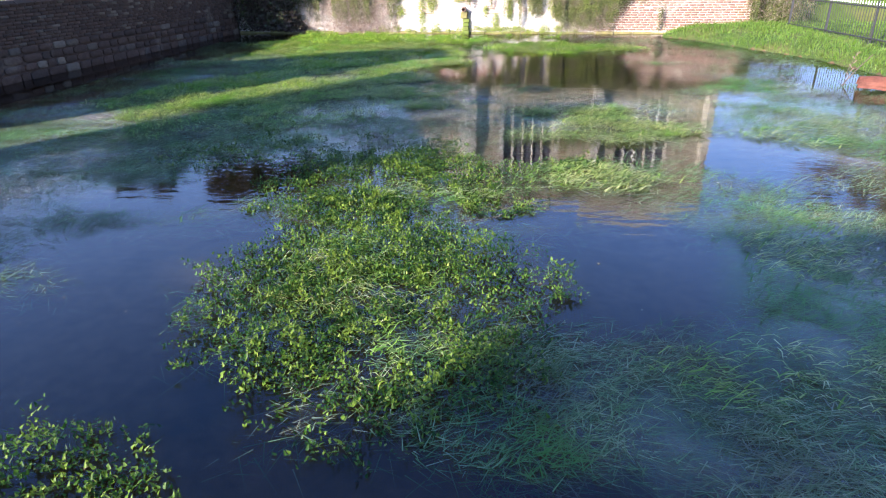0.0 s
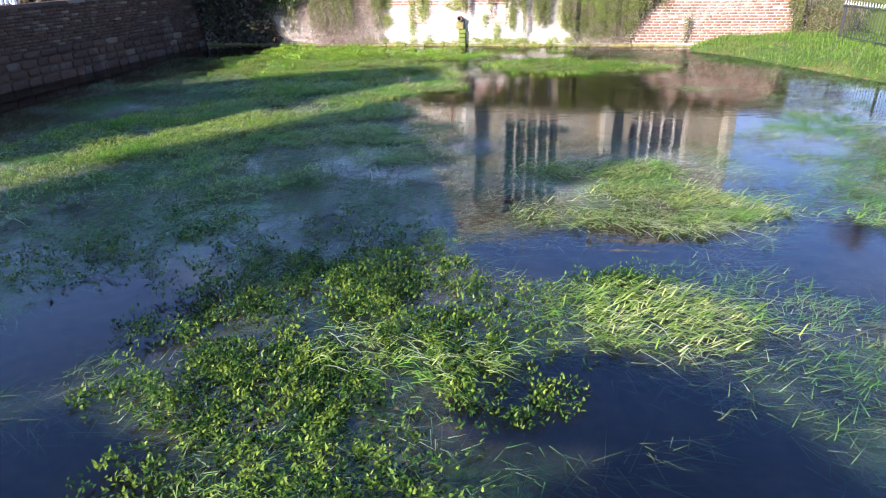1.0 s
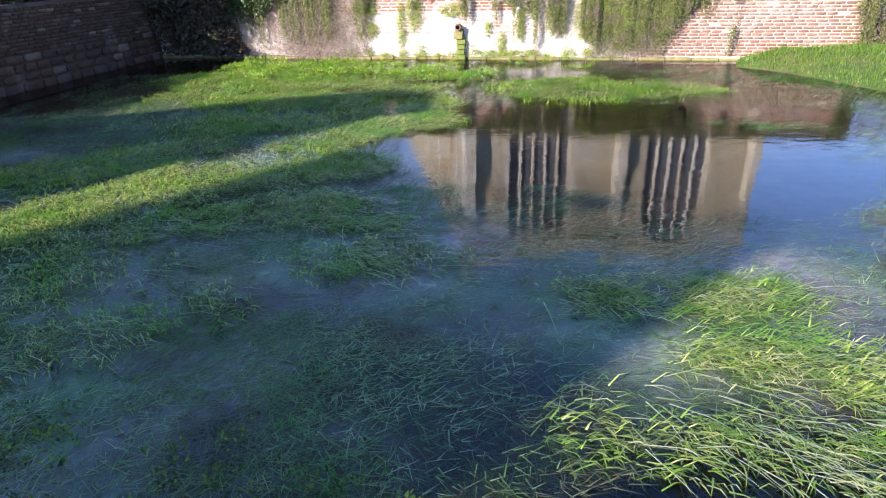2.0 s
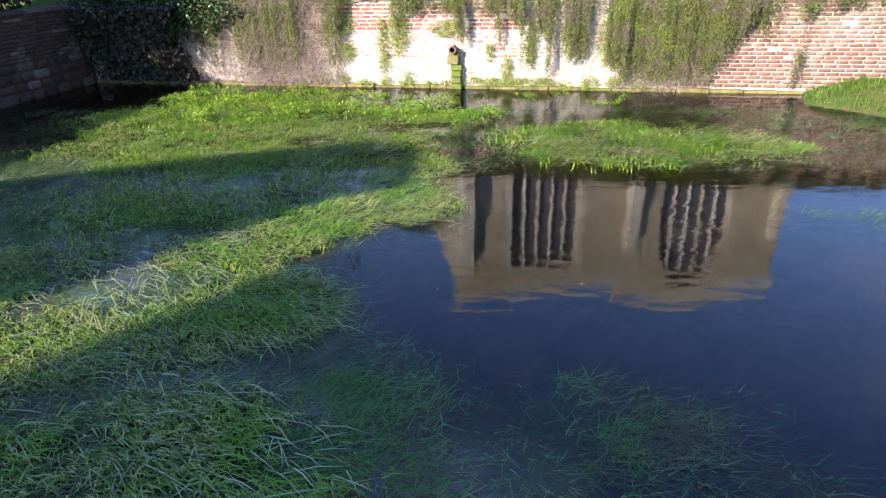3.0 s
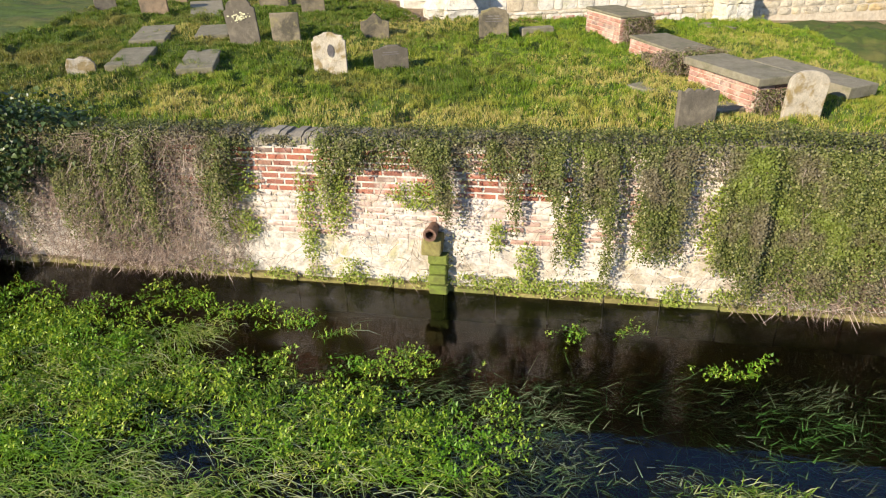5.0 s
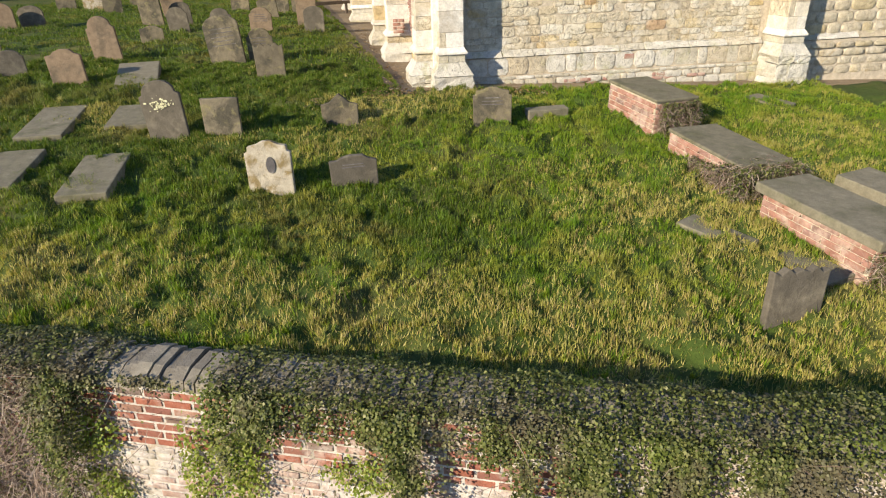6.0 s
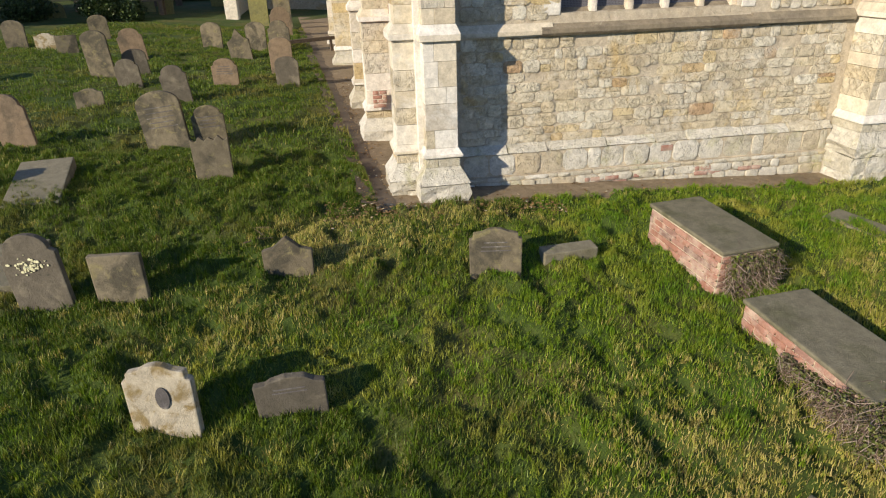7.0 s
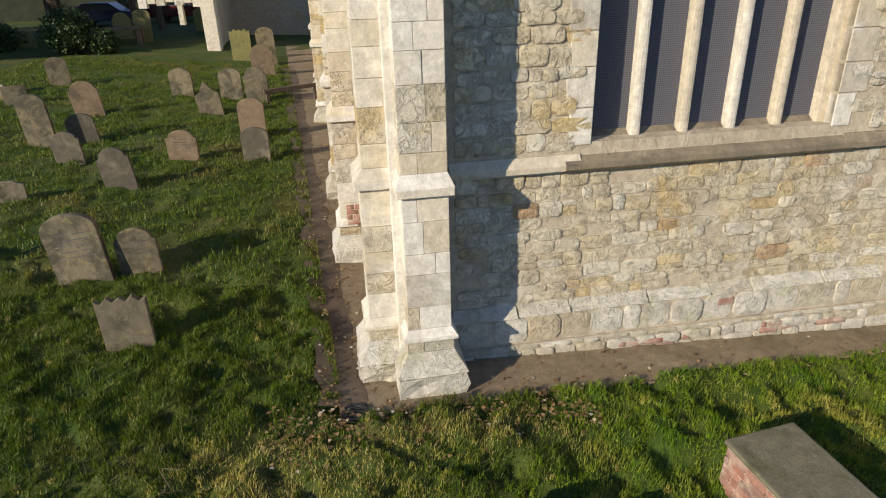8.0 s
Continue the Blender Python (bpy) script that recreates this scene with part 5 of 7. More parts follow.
REED_MATS = [(-1.3, 4.6, 0.9, 0.9, 10, 0.32), (-0.5, 6.6, 1.0, 0.4, -10, 0.35), (-0.3, 3.2, 0.6, 0.6, 0, 0.25), (-3.7, 22.25, 0.9, 0.3, 10, 0.9), (-1.7, 22.35, 0.4, 0.1, 20, 0.6), (1.75, 9.4, 1.5, 0.8, 10, 0.85), (-1.2, 11.4, 0.9, 0.6, 0, 0.45), (1.4, 10.8, 1.1, 0.4, 0, 0.5), (1.2, 7.25, 0.95, 0.55, 10, 0.36), (-4.5, 10.5, 2.0, 1.1, 30, 0.4), (-2.7, 10.3, 1.0, 0.6, 30, 0.4), (-6.2, 12.5, 1.6, 1.0, 40, 0.4), (4.2, 9.0, 0.9, 0.6, 0, 0.3), (2.9, 5.0, 0.9, 0.7, 0, 0.3), (1.9, 3.4, 0.9, 0.5, 0, 0.3), (-2.4, 15.5, 2.2, 0.8, 46, 1.0), (-4.3, 12.7, 3.3, 0.8, 50, 0.9), (-3.7, 19.3, 3.0, 1.9, 0, 1.0), (1.9, 19.0, 2.2, 1.15, -4, 0.95),
             (-3.4, 16.9, 2.2, 1.4, 20, 0.42), (-6.0, 20.6, 1.4, 1.6, 0, 0.8), (-1.3, 17.8, 0.8, 0.9, 0, 0.8), (-4.4, 21.5, 1.6, 0.8, 0, 0.8), (-1.2, 20.2, 1.0, 0.35, 0, 0.6), (-3.0, 13.6, 0.9, 0.7, 46, 0.8),
             (-1.7, 12.5, 1.1, 0.6, -20, 0.9), (-3.4, 12.3, 1.1, 0.8, 0, 0.8), (-2.0, 14.2, 0.9, 0.7, 40, 1.0), (-3.4, 14.5, 1.5, 0.9, 46, 1.0), (-0.9, 16.4, 0.7, 0.5, 60, 0.9), (-5.2, 14.2, 1.6, 0.8, 40, 0.8)]
SUNK_MATS = [(-1.2, 11.4, 1.1, 0.8, 0, 1.0), (1.2, 10.7, 1.2, 0.7, 10, 0.9), (0.1, 3.0, 1.0, 0.9, -40, 0.9), (2.0, 3.3, 1.6, 1.3, 20, 0.9), (3.2, 5.6, 1.0, 1.1, 0, 0.9), (-4.6, 9.3, 2.2, 2.2, 20, 0.8),
             (-2.5, 12.5, 2.0, 2.0, 45, 0.8), (-5.5, 14.0, 3.0, 2.4, 45, 0.7), (4.8, 9.5, 1.4, 1.3, 0, 0.5), (0.6, 13.0, 0.8, 0.5, -10, 0.8), (5.2, 13.0, 1.5, 1.2, 0, 0.6),
             (-3.4, 6.5, 1.2, 1.4, 0, 0.5)]


def sown(count, box, fn, rng, power=1.0):
    p = rng.uniform((box[0], box[2]), (box[1], box[3]), (count, 2))
    keep = rng.random(count) < fn(p) ** power
    return p[keep]


def in_moat(p):
    s, d = (p[:, 0]) * MWI[0][0] + p[:, 1] * MWI[0][1] + MWI[0][3], p[:, 0] * MWI[1][0] + p[:, 1] * MWI[1][1] + MWI[1][3]
    return (s > -9.3) & (d < -0.16) & (s < shore(d) - 0.1)


R = np.random.default_rng(5)
# watercress: sprigs of several leaves round a point
p = sown(210000, (-7.5, 3.5, 1.5, 23.4), lambda q: blob(q, CRESS_MATS) * np.clip(fbm(q, 2.3, 31) * 4.2 - 1.15, 0.05, 1) * np.clip(fbm(q, 6.5, 35) * 4.0 - 0.95, 0.12, 1) * in_moat(q), R)
n = len(p)
k = 8
height = 0.012 + 0.20 * R.random(n) * np.clip(fbm(p, 2.0, 33) * 2.6 - 0.9, 0.03, 1)
pos = np.repeat(np.c_[p, height], k, 0) + R.normal(0, 1, (n * k, 3)) * (0.03, 0.03, 0.02)
pos[:, 2] = np.maximum(pos[:, 2], 0.006)
yaw = R.uniform(0, 6.283, n * k)
turn, size = rot_arrays(yaw, R.normal(0.65, 0.5, n * k), R.normal(0, 0.4, n * k)), np.c_[R.uniform(0.010, 0.022, n * k), R.uniform(0.018, 0.042, n * k), R.uniform(0.01, 0.03, n * k)]
# Near mats take the shade-darkened green, far mats the sun-brightened one.
far = pos[:, 1] > 14
strewn("watercress", IVY_V, IVY_F, pos[~far], turn[~far], size[~far], CRESS, "deep green watercress in mats, darkened for dappled shade", "water plant")
strewn("watercress", IVY_V, IVY_F, pos[far], turn[far], size[far] * 1.15, SUNLIT_PLANTS, "yellow-green watercress below the moat wall, brightened for sunlight", "water plant")
print("cress", n * k)


CLEAR = [(-2.9, 7.3, 1.0, 0.9, 0, 0.9), (1.2, 4.9, 1.1, 1.2, -20, 1.0), (2.6, 14.4, 2.2, 2.1, 20, 1.0), (0.6, 14.2, 0.9, 1.0, 0, 1.0), (0.6, 6.2, 0.8, 0.5, 0, 0.9), (0.9, 8.4, 1.3, 0.5, 10, 0.9), (-2.9, 5.2, 1.3, 0.8, 10, 1.0), (-3.2, 3.7, 1.2, 0.9, 10, 0.9), (-2.4, 2.9, 1.4, 0.8, 0, 0.9), (-0.6, 2.1, 2.0, 0.7, 0, 0.8), (-3.6, 6.6, 1.1, 0.5, 0, 0.9), (-0.2, 3.0, 0.6, 0.6, 0, 0.7), (-2.6, 20.4, 0.45, 0.3, -20, 1.0), (-1.9, 19.9, 0.6, 0.22, 10, 1.0), (3.4, 8.2, 1.0, 1.0, 0, 0.8), (3.8, 17.0, 1.8, 0.8, -10, 0.9), (1.1, 16.6, 2.1, 1.25, -5, 1.0), (1.5, 15.2, 2.4, 1.3, 0, 1.0), (-0.4, 14.6, 0.9, 1.5, 20, 1.0), (0.5, 22.4, 6.0, 0.7, -8, 0.8)]


def veil(a):
    return np.clip(0.45 - blob(a, CLEAR) - 0.36 * blob(a, CRESS_MATS[:2]), 0, 1) * (a[:, 1] < 22)


def strands(name, count, box, mats, z0, z1, length, width, mat, label, seed, thr, spread=0.55, everywhere=0.0, heap=0.0, shape=(BLADE_V, BLADE_F)):
    rr = np.random.default_rng(seed)
    q = sown(count, box, lambda a: np.clip((np.clip(blob(a, mats) * 1.5 - (1.2 if everywhere else 0.8) * blob(a, CLEAR), 0, 2) + everywhere * veil(a)) * np.clip(fbm(a, 1.1, seed) * 3.4 - thr, 0.02, 1) * np.clip(fbm(a, 5.0, seed + 9) * 3 - 0.6, 0.15, 1), 0, 1) * in_moat(a), rr)
    m = len(q)
    base = math.atan2(FLOW[1], FLOW[0]) - math.pi / 2
    swirl = (fbm(q, 0.7, seed + 4) - 0.5) * 2.2
    yw = base + swirl + rr.normal(0, spread, m)
    sz = np.c_[rr.uniform(*width, m), rr.uniform(*length, m), rr.uniform(0.05, 0.35, m)]
    zz = rr.uniform(z0, z1, m) + 1.3 * heap * np.clip(fbm(q, 2.8, seed + 12) * 2.2 - 0.7, 0, 1) * rr.random(m)
    strewn(name, *shape, np.c_[q, zz], rot_arrays(yw, rr.normal(0.05, 0.06 + heap, m), rr.normal(0, 0.25, m)), sz, mat, label, "water plant")
    print(name, m)


strands("sweetgrass", 580000, (-8.5, 5.0, 2.6, 23.2), REED_MATS, 0.003, 0.02, (0.06, 0.18), (0.006, 0.013), REED, "long blades of floating sweetgrass trailing with the current", 41, 0.85, 0.5, 0.0, 0.06)
strands("sweetgrass", 34000, (-8.5, 5.0, 5.8, 23.2), REED_MATS, 0.006, 0.03, (0.2, 0.5), (0.005, 0.010), PALEBLADE, "pale drowned blades lying over the floating grass", 43, 0.95, 0.28, 0.0, 0.03)
strands("sunken_weed", 380000, (-8.5, 8.5, 1.2, 22.0), SUNK_MATS + REED_MATS, -0.25, -0.02, (0.12, 0.45), (0.004, 0.009), SUNKEN, "pale weed trailing just below the water", 51, 0.75, 0.8, 1.6, 0.0, (SLIVER_V, SLIVER_F))
strands("floating_weed", 700000, (-9.0, 8.8, 1.5, 21.5), SUNK_MATS + [(-3.0, 9.8, 2.6, 2.4, 20, 0.9), (-5.2, 12.4, 2.6, 3.2, 45, 0.9), (-1.3, 12.4, 1.2, 1.4, 0, 0.7), (4.6, 11.5, 1.2, 2.0, 0, 0.6), (-6.2, 16.5, 2.0, 2.4, 30, 0.9)], 0.001, 0.006, (0.05, 0.2), (0.004, 0.009), FILM, "thin film of weed lying on the water", 57, 0.9, 0.9, 0.75, 0.0, (SLIVER_V, SLIVER_F))
# thin film of algae and silt on the surface, thickest in the quiet water
HAZE = [(-5.5, 12.6, 4.2, 2.2, 45, 0.8), (-4.5, 16.4, 3.0, 1.5, 25, 0.9), (-7.0, 8.0, 2.0, 4.0, 0, 0.7), (-4.5, 10.0, 4.5, 4.0, 25, 0.85), (-5.5, 15.5, 3.0, 3.2, 20, 0.8), (-1.2, 11.4, 1.8, 1.6, 0, 0.85), (1.4, 10.8, 2.2, 1.3, 5, 0.85), (2.9, 4.4, 1.6, 2.2, 0, 0.8), (1.6, 2.6, 1.6, 1.0, 0, 0.4), (5.2, 9.5, 1.7, 3.2, 0, 0.7),
        (-1.0, 6.6, 2.2, 2.6, 10, 0.2), (4.4, 13.5, 2.0, 2.0, 0, 0.3), (-2.0, 12.8, 1.8, 1.4, 40, 0.5), (2.6, 11.8, 1.5, 0.8, 0, 0.3)]
scum_me = grid_mesh("surface_film", np.arange(-9.2, 9.0, 0.12), np.arange(0.6, 22.8, 0.12), lambda a, b: np.full(len(a), 0.0015))
co = np.zeros(len(scum_me.vertices) * 3, np.float32)
scum_me.vertices.foreach_get("co", co)
co = co.reshape(-1, 3)[:, :2].astype(float)
cover = np.clip(0.05 * (co[:, 1] < 19) + blob(co, HAZE) - 0.75 * blob(co, CLEAR), 0.0, 0.9) * in_moat(co)
att = scum_me.attributes.new("cover", "FLOAT", "POINT")
att.data.foreach_set("value", cover.astype(np.float32))
put("surface_film", scum_me, SCUM, None, None, "thin grey-green film of algae on the still water", "algae film", kind="stuff")
# upright tufts among the floating blades
R = np.random.default_rng(15)
p = sown(150000, (-8.0, 4.5, 13.0, 23.2), lambda q: np.clip(blob(q, REED_MATS) * np.clip(fbm(q, 1.5, 91) * 5 - 2.5, 0, 1), 0, 1) * in_moat(q), R)
n = len(p)
strewn("sweetgrass", BLADE_V, BLADE_F, np.c_[p, np.zeros(n)], rot_arrays(R.uniform(0, 6.283, n), R.normal(0.85, 0.3, n), R.normal(0, 0.3, n)), np.c_[R.uniform(0.006, 0.012, n), R.uniform(0.04, 0.11, n), R.uniform(0.1, 0.5, n)], SUNLIT_PLANTS, "green tufts above the floating grass, brightened for sunlight", "water plant")
print("tufts", n)

# ---- ivy and creepers on the moat wall ----
BARE = [(-2.55, 1.48, 0.66, 0.38), (-2.7, 0.65, 0.34, 0.55), (-3.05, 0.3, 0.4, 0.22), (-1.35, 1.3, 0.6, 0.4), (-1.35, 0.4, 0.65, 0.5), (-0.75, 0.75, 0.3, 0.45), (-0.15, 0.95, 0.22, 0.6), (0.4, 0.95, 0.24, 0.42),
        (0.1, 0.42, 0.62, 0.25), (0.98, 0.85, 0.1, 0.26), (1.4, 0.38, 0.25, 0.2), (2.0, 0.28, 0.48, 0.24), (4.9, 0.6, 0.65, 0.6), (6.6, 0.9, 1.1, 1.1), (7.8, 0.9, 0.55, 1.2), (-4.3, 0.18, 1.0, 0.16), (-5.8, 0.3, 0.5, 0.3), (5.6, 1.1, 0.5, 0.5)]
PALE = [(-2.35, 0.85, 0.12, 0.65), (-3.2, 0.75, 0.24, 0.2), (-3.3, 1.3, 0.35, 0.25), (-0.95, 1.2, 0.36, 0.16), (-5.1, 1.25, 0.45, 0.4), (0.72, 0.9, 0.14, 0.5), (-0.1, 0.75, 0.1, 0.2), (0.25, 0.4, 0.12, 0.3), (3.8, 1.2, 0.5, 0.5), (2.4, 1.0, 0.4, 0.5), (-2.0, 1.2, 0.22, 0.5), (0.4, 0.15, 1.0, 0.1)] + [(-4.2 + 0.47 * i, 0.08 + 0.05 * (i % 3), 0.16 + 0.05 * (i % 2), 0.10 + 0.07 * (i % 4 == 1)) for i in range(16)]


def spots(p, c):
    best = np.zeros(len(p))
    for x, z, rx, rz in c:
        best = np.maximum(best, np.clip(1.7 - 1.4 * np.sqrt(((p[:, 0] - x) / rx) ** 2 + ((p[:, 1] - z) / rz) ** 2), 0, 1))
    return best


def ivy_cover(p):
    s, z = p[:, 0], p[:, 1]
    c = 1 - spots(p, BARE) * (1.0 - 0.55 * (fbm(p * (1, 0.5), 3.0, 61) > 0.62))
    drape = np.where(s > 2.3, 0.9, 0.25) + 0.75 * np.clip((z - 0.12 - 0.9 * fbm(np.c_[s, s * 0], 2.2, 63) * (s > -3)) * 3.0, 0, 1)
    c = np.clip(c * 1.2 * drape * np.clip(0.55 + z * 0.5, 0, 1.2) * np.clip(fbm(p * (1, 0.35), 4.0, 67) * 3.2 - 0.75, 0.06, 1), 0, 1)
    return c * np.where(s > 5.3, 0.55, 1.0) * np.where(s > 8.2, 2.2, 1.0)


R = np.random.default_rng(6)
ivy = thing("ivy", MW, "dense grey-green ivy hanging over the moat wall", "ivy")
# hanging strands from the wall head
count = 6800
s0 = R.uniform(-9.3, 8.6, count)
clump = fbm(np.c_[s0, s0 * 0], 4.2, 62)
s0 = s0[R.random(count) < np.where(s0 < -3.3, 0.55, 1.0) * np.clip(clump * 7 - 2.9 + 1.6 * (s0 > 2.2) * (s0 < 5.0), 0.08, 1)]
count = len(s0)
reach = np.interp(s0, [-9.3, -6.5, -3.4, -3.1, -2.2, -2.0, -1.85, -0.8, -0.62, -0.3, -0.25, -0.05, 0.05, 0.18, 0.25, 0.5, 0.58, 0.74, 0.82, 1.0, 1.06, 1.22, 1.35, 1.7, 2.3, 2.5, 4.1, 4.5, 4.9, 5.0, 5.2, 5.3, 5.5, 5.6, 5.75, 5.85, 6.6, 8.1, 8.4],
                  [1.6, 1.7, 1.5, 0.14, 0.14, 0.9, 0.4, 0.4, 1.45, 1.4, 0.45, 0.45, 1.05, 1.05, 0.6, 0.65, 1.5, 1.5, 0.8, 0.8, 1.6, 1.55, 1.25, 1.25, 1.3, 1.65, 1.6, 1.1, 0.5, 0.95, 0.95, 0.2, 0.5, 1.6, 1.6, 0.5, 0.3, 0.3, 1.7])
reach = reach * np.where(s0 < -3.3, R.uniform(0.25, 1.05, count), R.uniform(0.6, 1.1, count))
steps = np.maximum(3, (reach / 0.019)).astype(int)
idx = np.repeat(np.arange(count), steps)
down = np.concatenate([np.arange(k) for k in steps]) * 0.019
bulge = 0.02 + 0.34 * fbm(np.c_[s0, s0 * 0], 4.0, 64)
x = s0[idx] + 0.05 * (lattice(np.c_[idx * 7.3, down * 3], 1.0, 65) - 0.5) + R.normal(0, 0.018, len(idx))
y = -bulge[idx] * np.clip(0.5 + down * 2, 0, 1) * np.clip((reach[idx] - down) * 3 + 0.25, 0, 1) - 0.02 - R.random(len(idx)) * 0.05
z = 1.84 - down + R.normal(0, 0.015, len(idx))
ok = (z > 0.05) & (R.random(len(idx)) > spots(np.c_[x, z], BARE) * 0.95)
x, y, z = x[ok], y[ok], z[ok]
n = len(x)
strewn("foliage", FINE_V, FINE_F, np.c_[x, y, z], rot_arrays(R.normal(0, 0.7, n), R.normal(-2.1, 0.6, n), R.normal(0, 0.7, n)), R.uniform(0.014, 0.032, n), IVY, "grey-green ivy leaves", "", ivy)
print("ivy strands", n)
# thinner growth clinging to the face
p = R.uniform((-9.3, 0.04), (8.6, 1.84), (60000, 2))
p = p[R.random(len(p)) < np.where(p[:, 0] > 2.2, 0.75, 0.16) * ivy_cover(p) * (1 - 0.9 * spots(p, BARE))]
n = len(p)
strewn("foliage", FINE_V, FINE_F, np.c_[p[:, 0], -0.03 - 0.04 * R.random(n), p[:, 1]], rot_arrays(R.normal(0, 0.55, n), R.normal(-2.0, 0.5, n), R.normal(0, 0.6, n)), R.uniform(0.014, 0.032, n), IVY, "", "", ivy)
# fringe over the edge of the coping
s = R.uniform(-9.3, 8.6, 22000)
s = s[(np.abs(s + 2.55) > 0.35 * R.random(22000) + 0.30) & ((s < 5.2) | (R.random(22000) < 0.4))]
n = len(s)
zz = 1.88 - 0.36 * R.random(n) ** 1.3
strewn("foliage", FINE_V, FINE_F, np.c_[s, -0.09 - 0.09 * R.random(n), zz], rot_arrays(R.normal(0, 0.6, n), R.normal(-1.7, 0.6, n), R.normal(0, 0.6, n)), R.uniform(0.014, 0.032, n), IVY, "", "", ivy)
# cap of ivy along the top
m2 = 95000
s = R.uniform(-9.3, 8.6, m2)
keep = (np.abs(s + 2.55) > 0.30 * R.random(m2) + 0.30) & ((s < 5.2) | (R.random(m2) < 0.35) | (s > 8.2))
s = s[keep]
m2 = len(s)
hump = np.clip(fbm(np.c_[s, s * 0], 0.9, 73), 0, 1)
pos = np.c_[s, R.uniform(-0.12, 0.5, m2), 1.80 + R.random(m2) * (0.05 + 0.16 * hump) * np.where(s > 0, 1.3, 0.9)]
pos[:, 2] -= np.clip(pos[:, 1] - 0.3, 0, 1) * 0.6
strewn("foliage", FINE_V, FINE_F, pos, rot_arrays(R.uniform(0, 6.28, m2), R.normal(-0.5, 0.6, m2), R.normal(0, 0.5, m2)), R.uniform(0.014, 0.034, m2), IVY, "", "", ivy)
p = R.uniform((-6, 0.04), (5, 1.8), (150000, 2))
p = p[R.random(len(p)) < spots(p, PALE) * 0.85 * np.clip(fbm(p, 9.0, 69) * 4 - 0.9, 0.35, 1)]
n = len(p)
strewn("pale_foliage", FINE_V, FINE_F, np.c_[p[:, 0], -0.03 - 0.11 * R.random(n), p[:, 1]], rot_arrays(R.normal(0, 0.6, n), R.normal(-2.0, 0.6, n), R.normal(0, 0.6, n)), R.uniform(0.018, 0.036, n), MOSSIVY, "yellow-green creeper", "", ivy)
# bare brown stems of dead bramble, densest towards the shaded corner
p = R.uniform((-7.5, 0.1), (5.2, 1.85), (70000, 2))
w = np.exp(-((p[:, 0] + 4.7) / 0.8) ** 2) * 0.9 * np.clip(1.5 - 0.55 * p[:, 1], 0.3, 1) + np.where(p[:, 0] < -3.2, 0.28, 0.02) + 0.6 * np.exp(-(((p[:, 0] - 3.4) / 0.7) ** 2 + ((p[:, 1] - 0.35) / 0.35) ** 2))
p = p[R.random(len(p)) < w]
n = len(p)
strewn("bramble", STEM_V, STEM_F, np.c_[p[:, 0], -0.05 - 0.16 * R.random(n), p[:, 1]], rot_arrays(R.normal(0, 0.5, n), R.normal(-1.65, 0.5, n), R.normal(0, 1.1, n)), np.c_[R.uniform(0.003, 0.006, n), R.uniform(0.08, 0.3, n), np.full(n, 0.3)], DRY, "tangled dry brown bramble stems", "", ivy)

# ---- shrub in the shaded corner ----
shrub = thing("shrub", MW @ Matrix.Translation((-7.6, -0.1, 0)), "dark evergreen shrub spilling over the wall corner", "shrub")
m3 = 22000
a = R.normal(0, 1, (m3, 3))
a /= np.linalg.norm(a, axis=1)[:, None]
a *= (R.random(m3)[:, None] ** 0.4) * (0.45 + 1.1 * fbm(a[:, :2] * 2 + a[:, 2:], 2.0, 77)[:, None])
pos = a * (2.3, 0.5, 0.7) + (0, 0.05, 1.6) + np.c_[np.zeros(m3), np.zeros(m3), 0.5 * (fbm(a[:, :1] * (2, 0), 2.5, 78) - 0.5)]
strewn("crown", IVY_V, IVY_F, pos, rot_arrays(R.uniform(0, 6.28, m3), R.normal(-1.0, 0.7, m3), R.normal(0, 0.6, m3)), R.uniform(0.035, 0.075, m3), SHRUB, "glossy dark leaves", "", shrub)
# Extra dark growth hung over the wall to deepen the corner's shade.
m3 = 16000
q = R.random((m3, 3))
edge = 2.5 * np.sqrt(q[:, 0]) * (0.75 + 0.5 * fbm(np.c_[q[:, 2] * 3, q[:, 2] * 0], 1.5, 76))
pos = np.c_[-1.9 + edge, 0.05 - 0.45 * q[:, 1] * (0.4 + q[:, 2]), 0.12 + 1.6 * q[:, 2] ** 0.8]
strewn("crown", FINE_V, FINE_F, pos, rot_arrays(R.uniform(0, 6.28, m3), R.normal(-1.7, 0.7, m3), R.normal(0, 0.6, m3)), R.uniform(0.05, 0.11, m3), HEDGE, "dark brown hanging growth added to deepen the corner's shade", "", shrub)
for k in range(5):
    part("stem", tube_bm([(-1.2 + 0.6 * k, 0.35, 1.45), (-1.15 + 0.55 * k, 0.2, 1.8), (-1.0 + 0.5 * k, 0.05, 2.2)], 0.03, 6, 0.01), BARK, shrub)

# ---- hedge beyond the side wall ----
hedge = thing("hedge", MW @ Matrix.Translation((-10.9, -3.2, 1.2)), "dark copper-brown hedge behind the side wall", "hedge")
m4 = 17000
q = R.uniform(-1, 1, (m4, 3))
q = np.sign(q) * np.abs(q) ** 0.6
lump = 0.85 + 0.35 * fbm(q[:, 1:] * (3, 1.5), 1.3, 79)
tall = 1.15 - 0.55 * q[:, 1]
pos = np.c_[q[:, 0] * 1.0 * lump, q[:, 1] * 2.1 * lump, (q[:, 2] * lump + 1.0) * tall]
strewn("leaves", IVY_V, IVY_F, pos, rot_arrays(R.uniform(0, 6.28, m4), R.normal(-1.0, 0.8, m4), R.normal(0, 0.6, m4)), R.uniform(0.08, 0.17, m4), HEDGE, "copper-brown leaves", "", hedge)
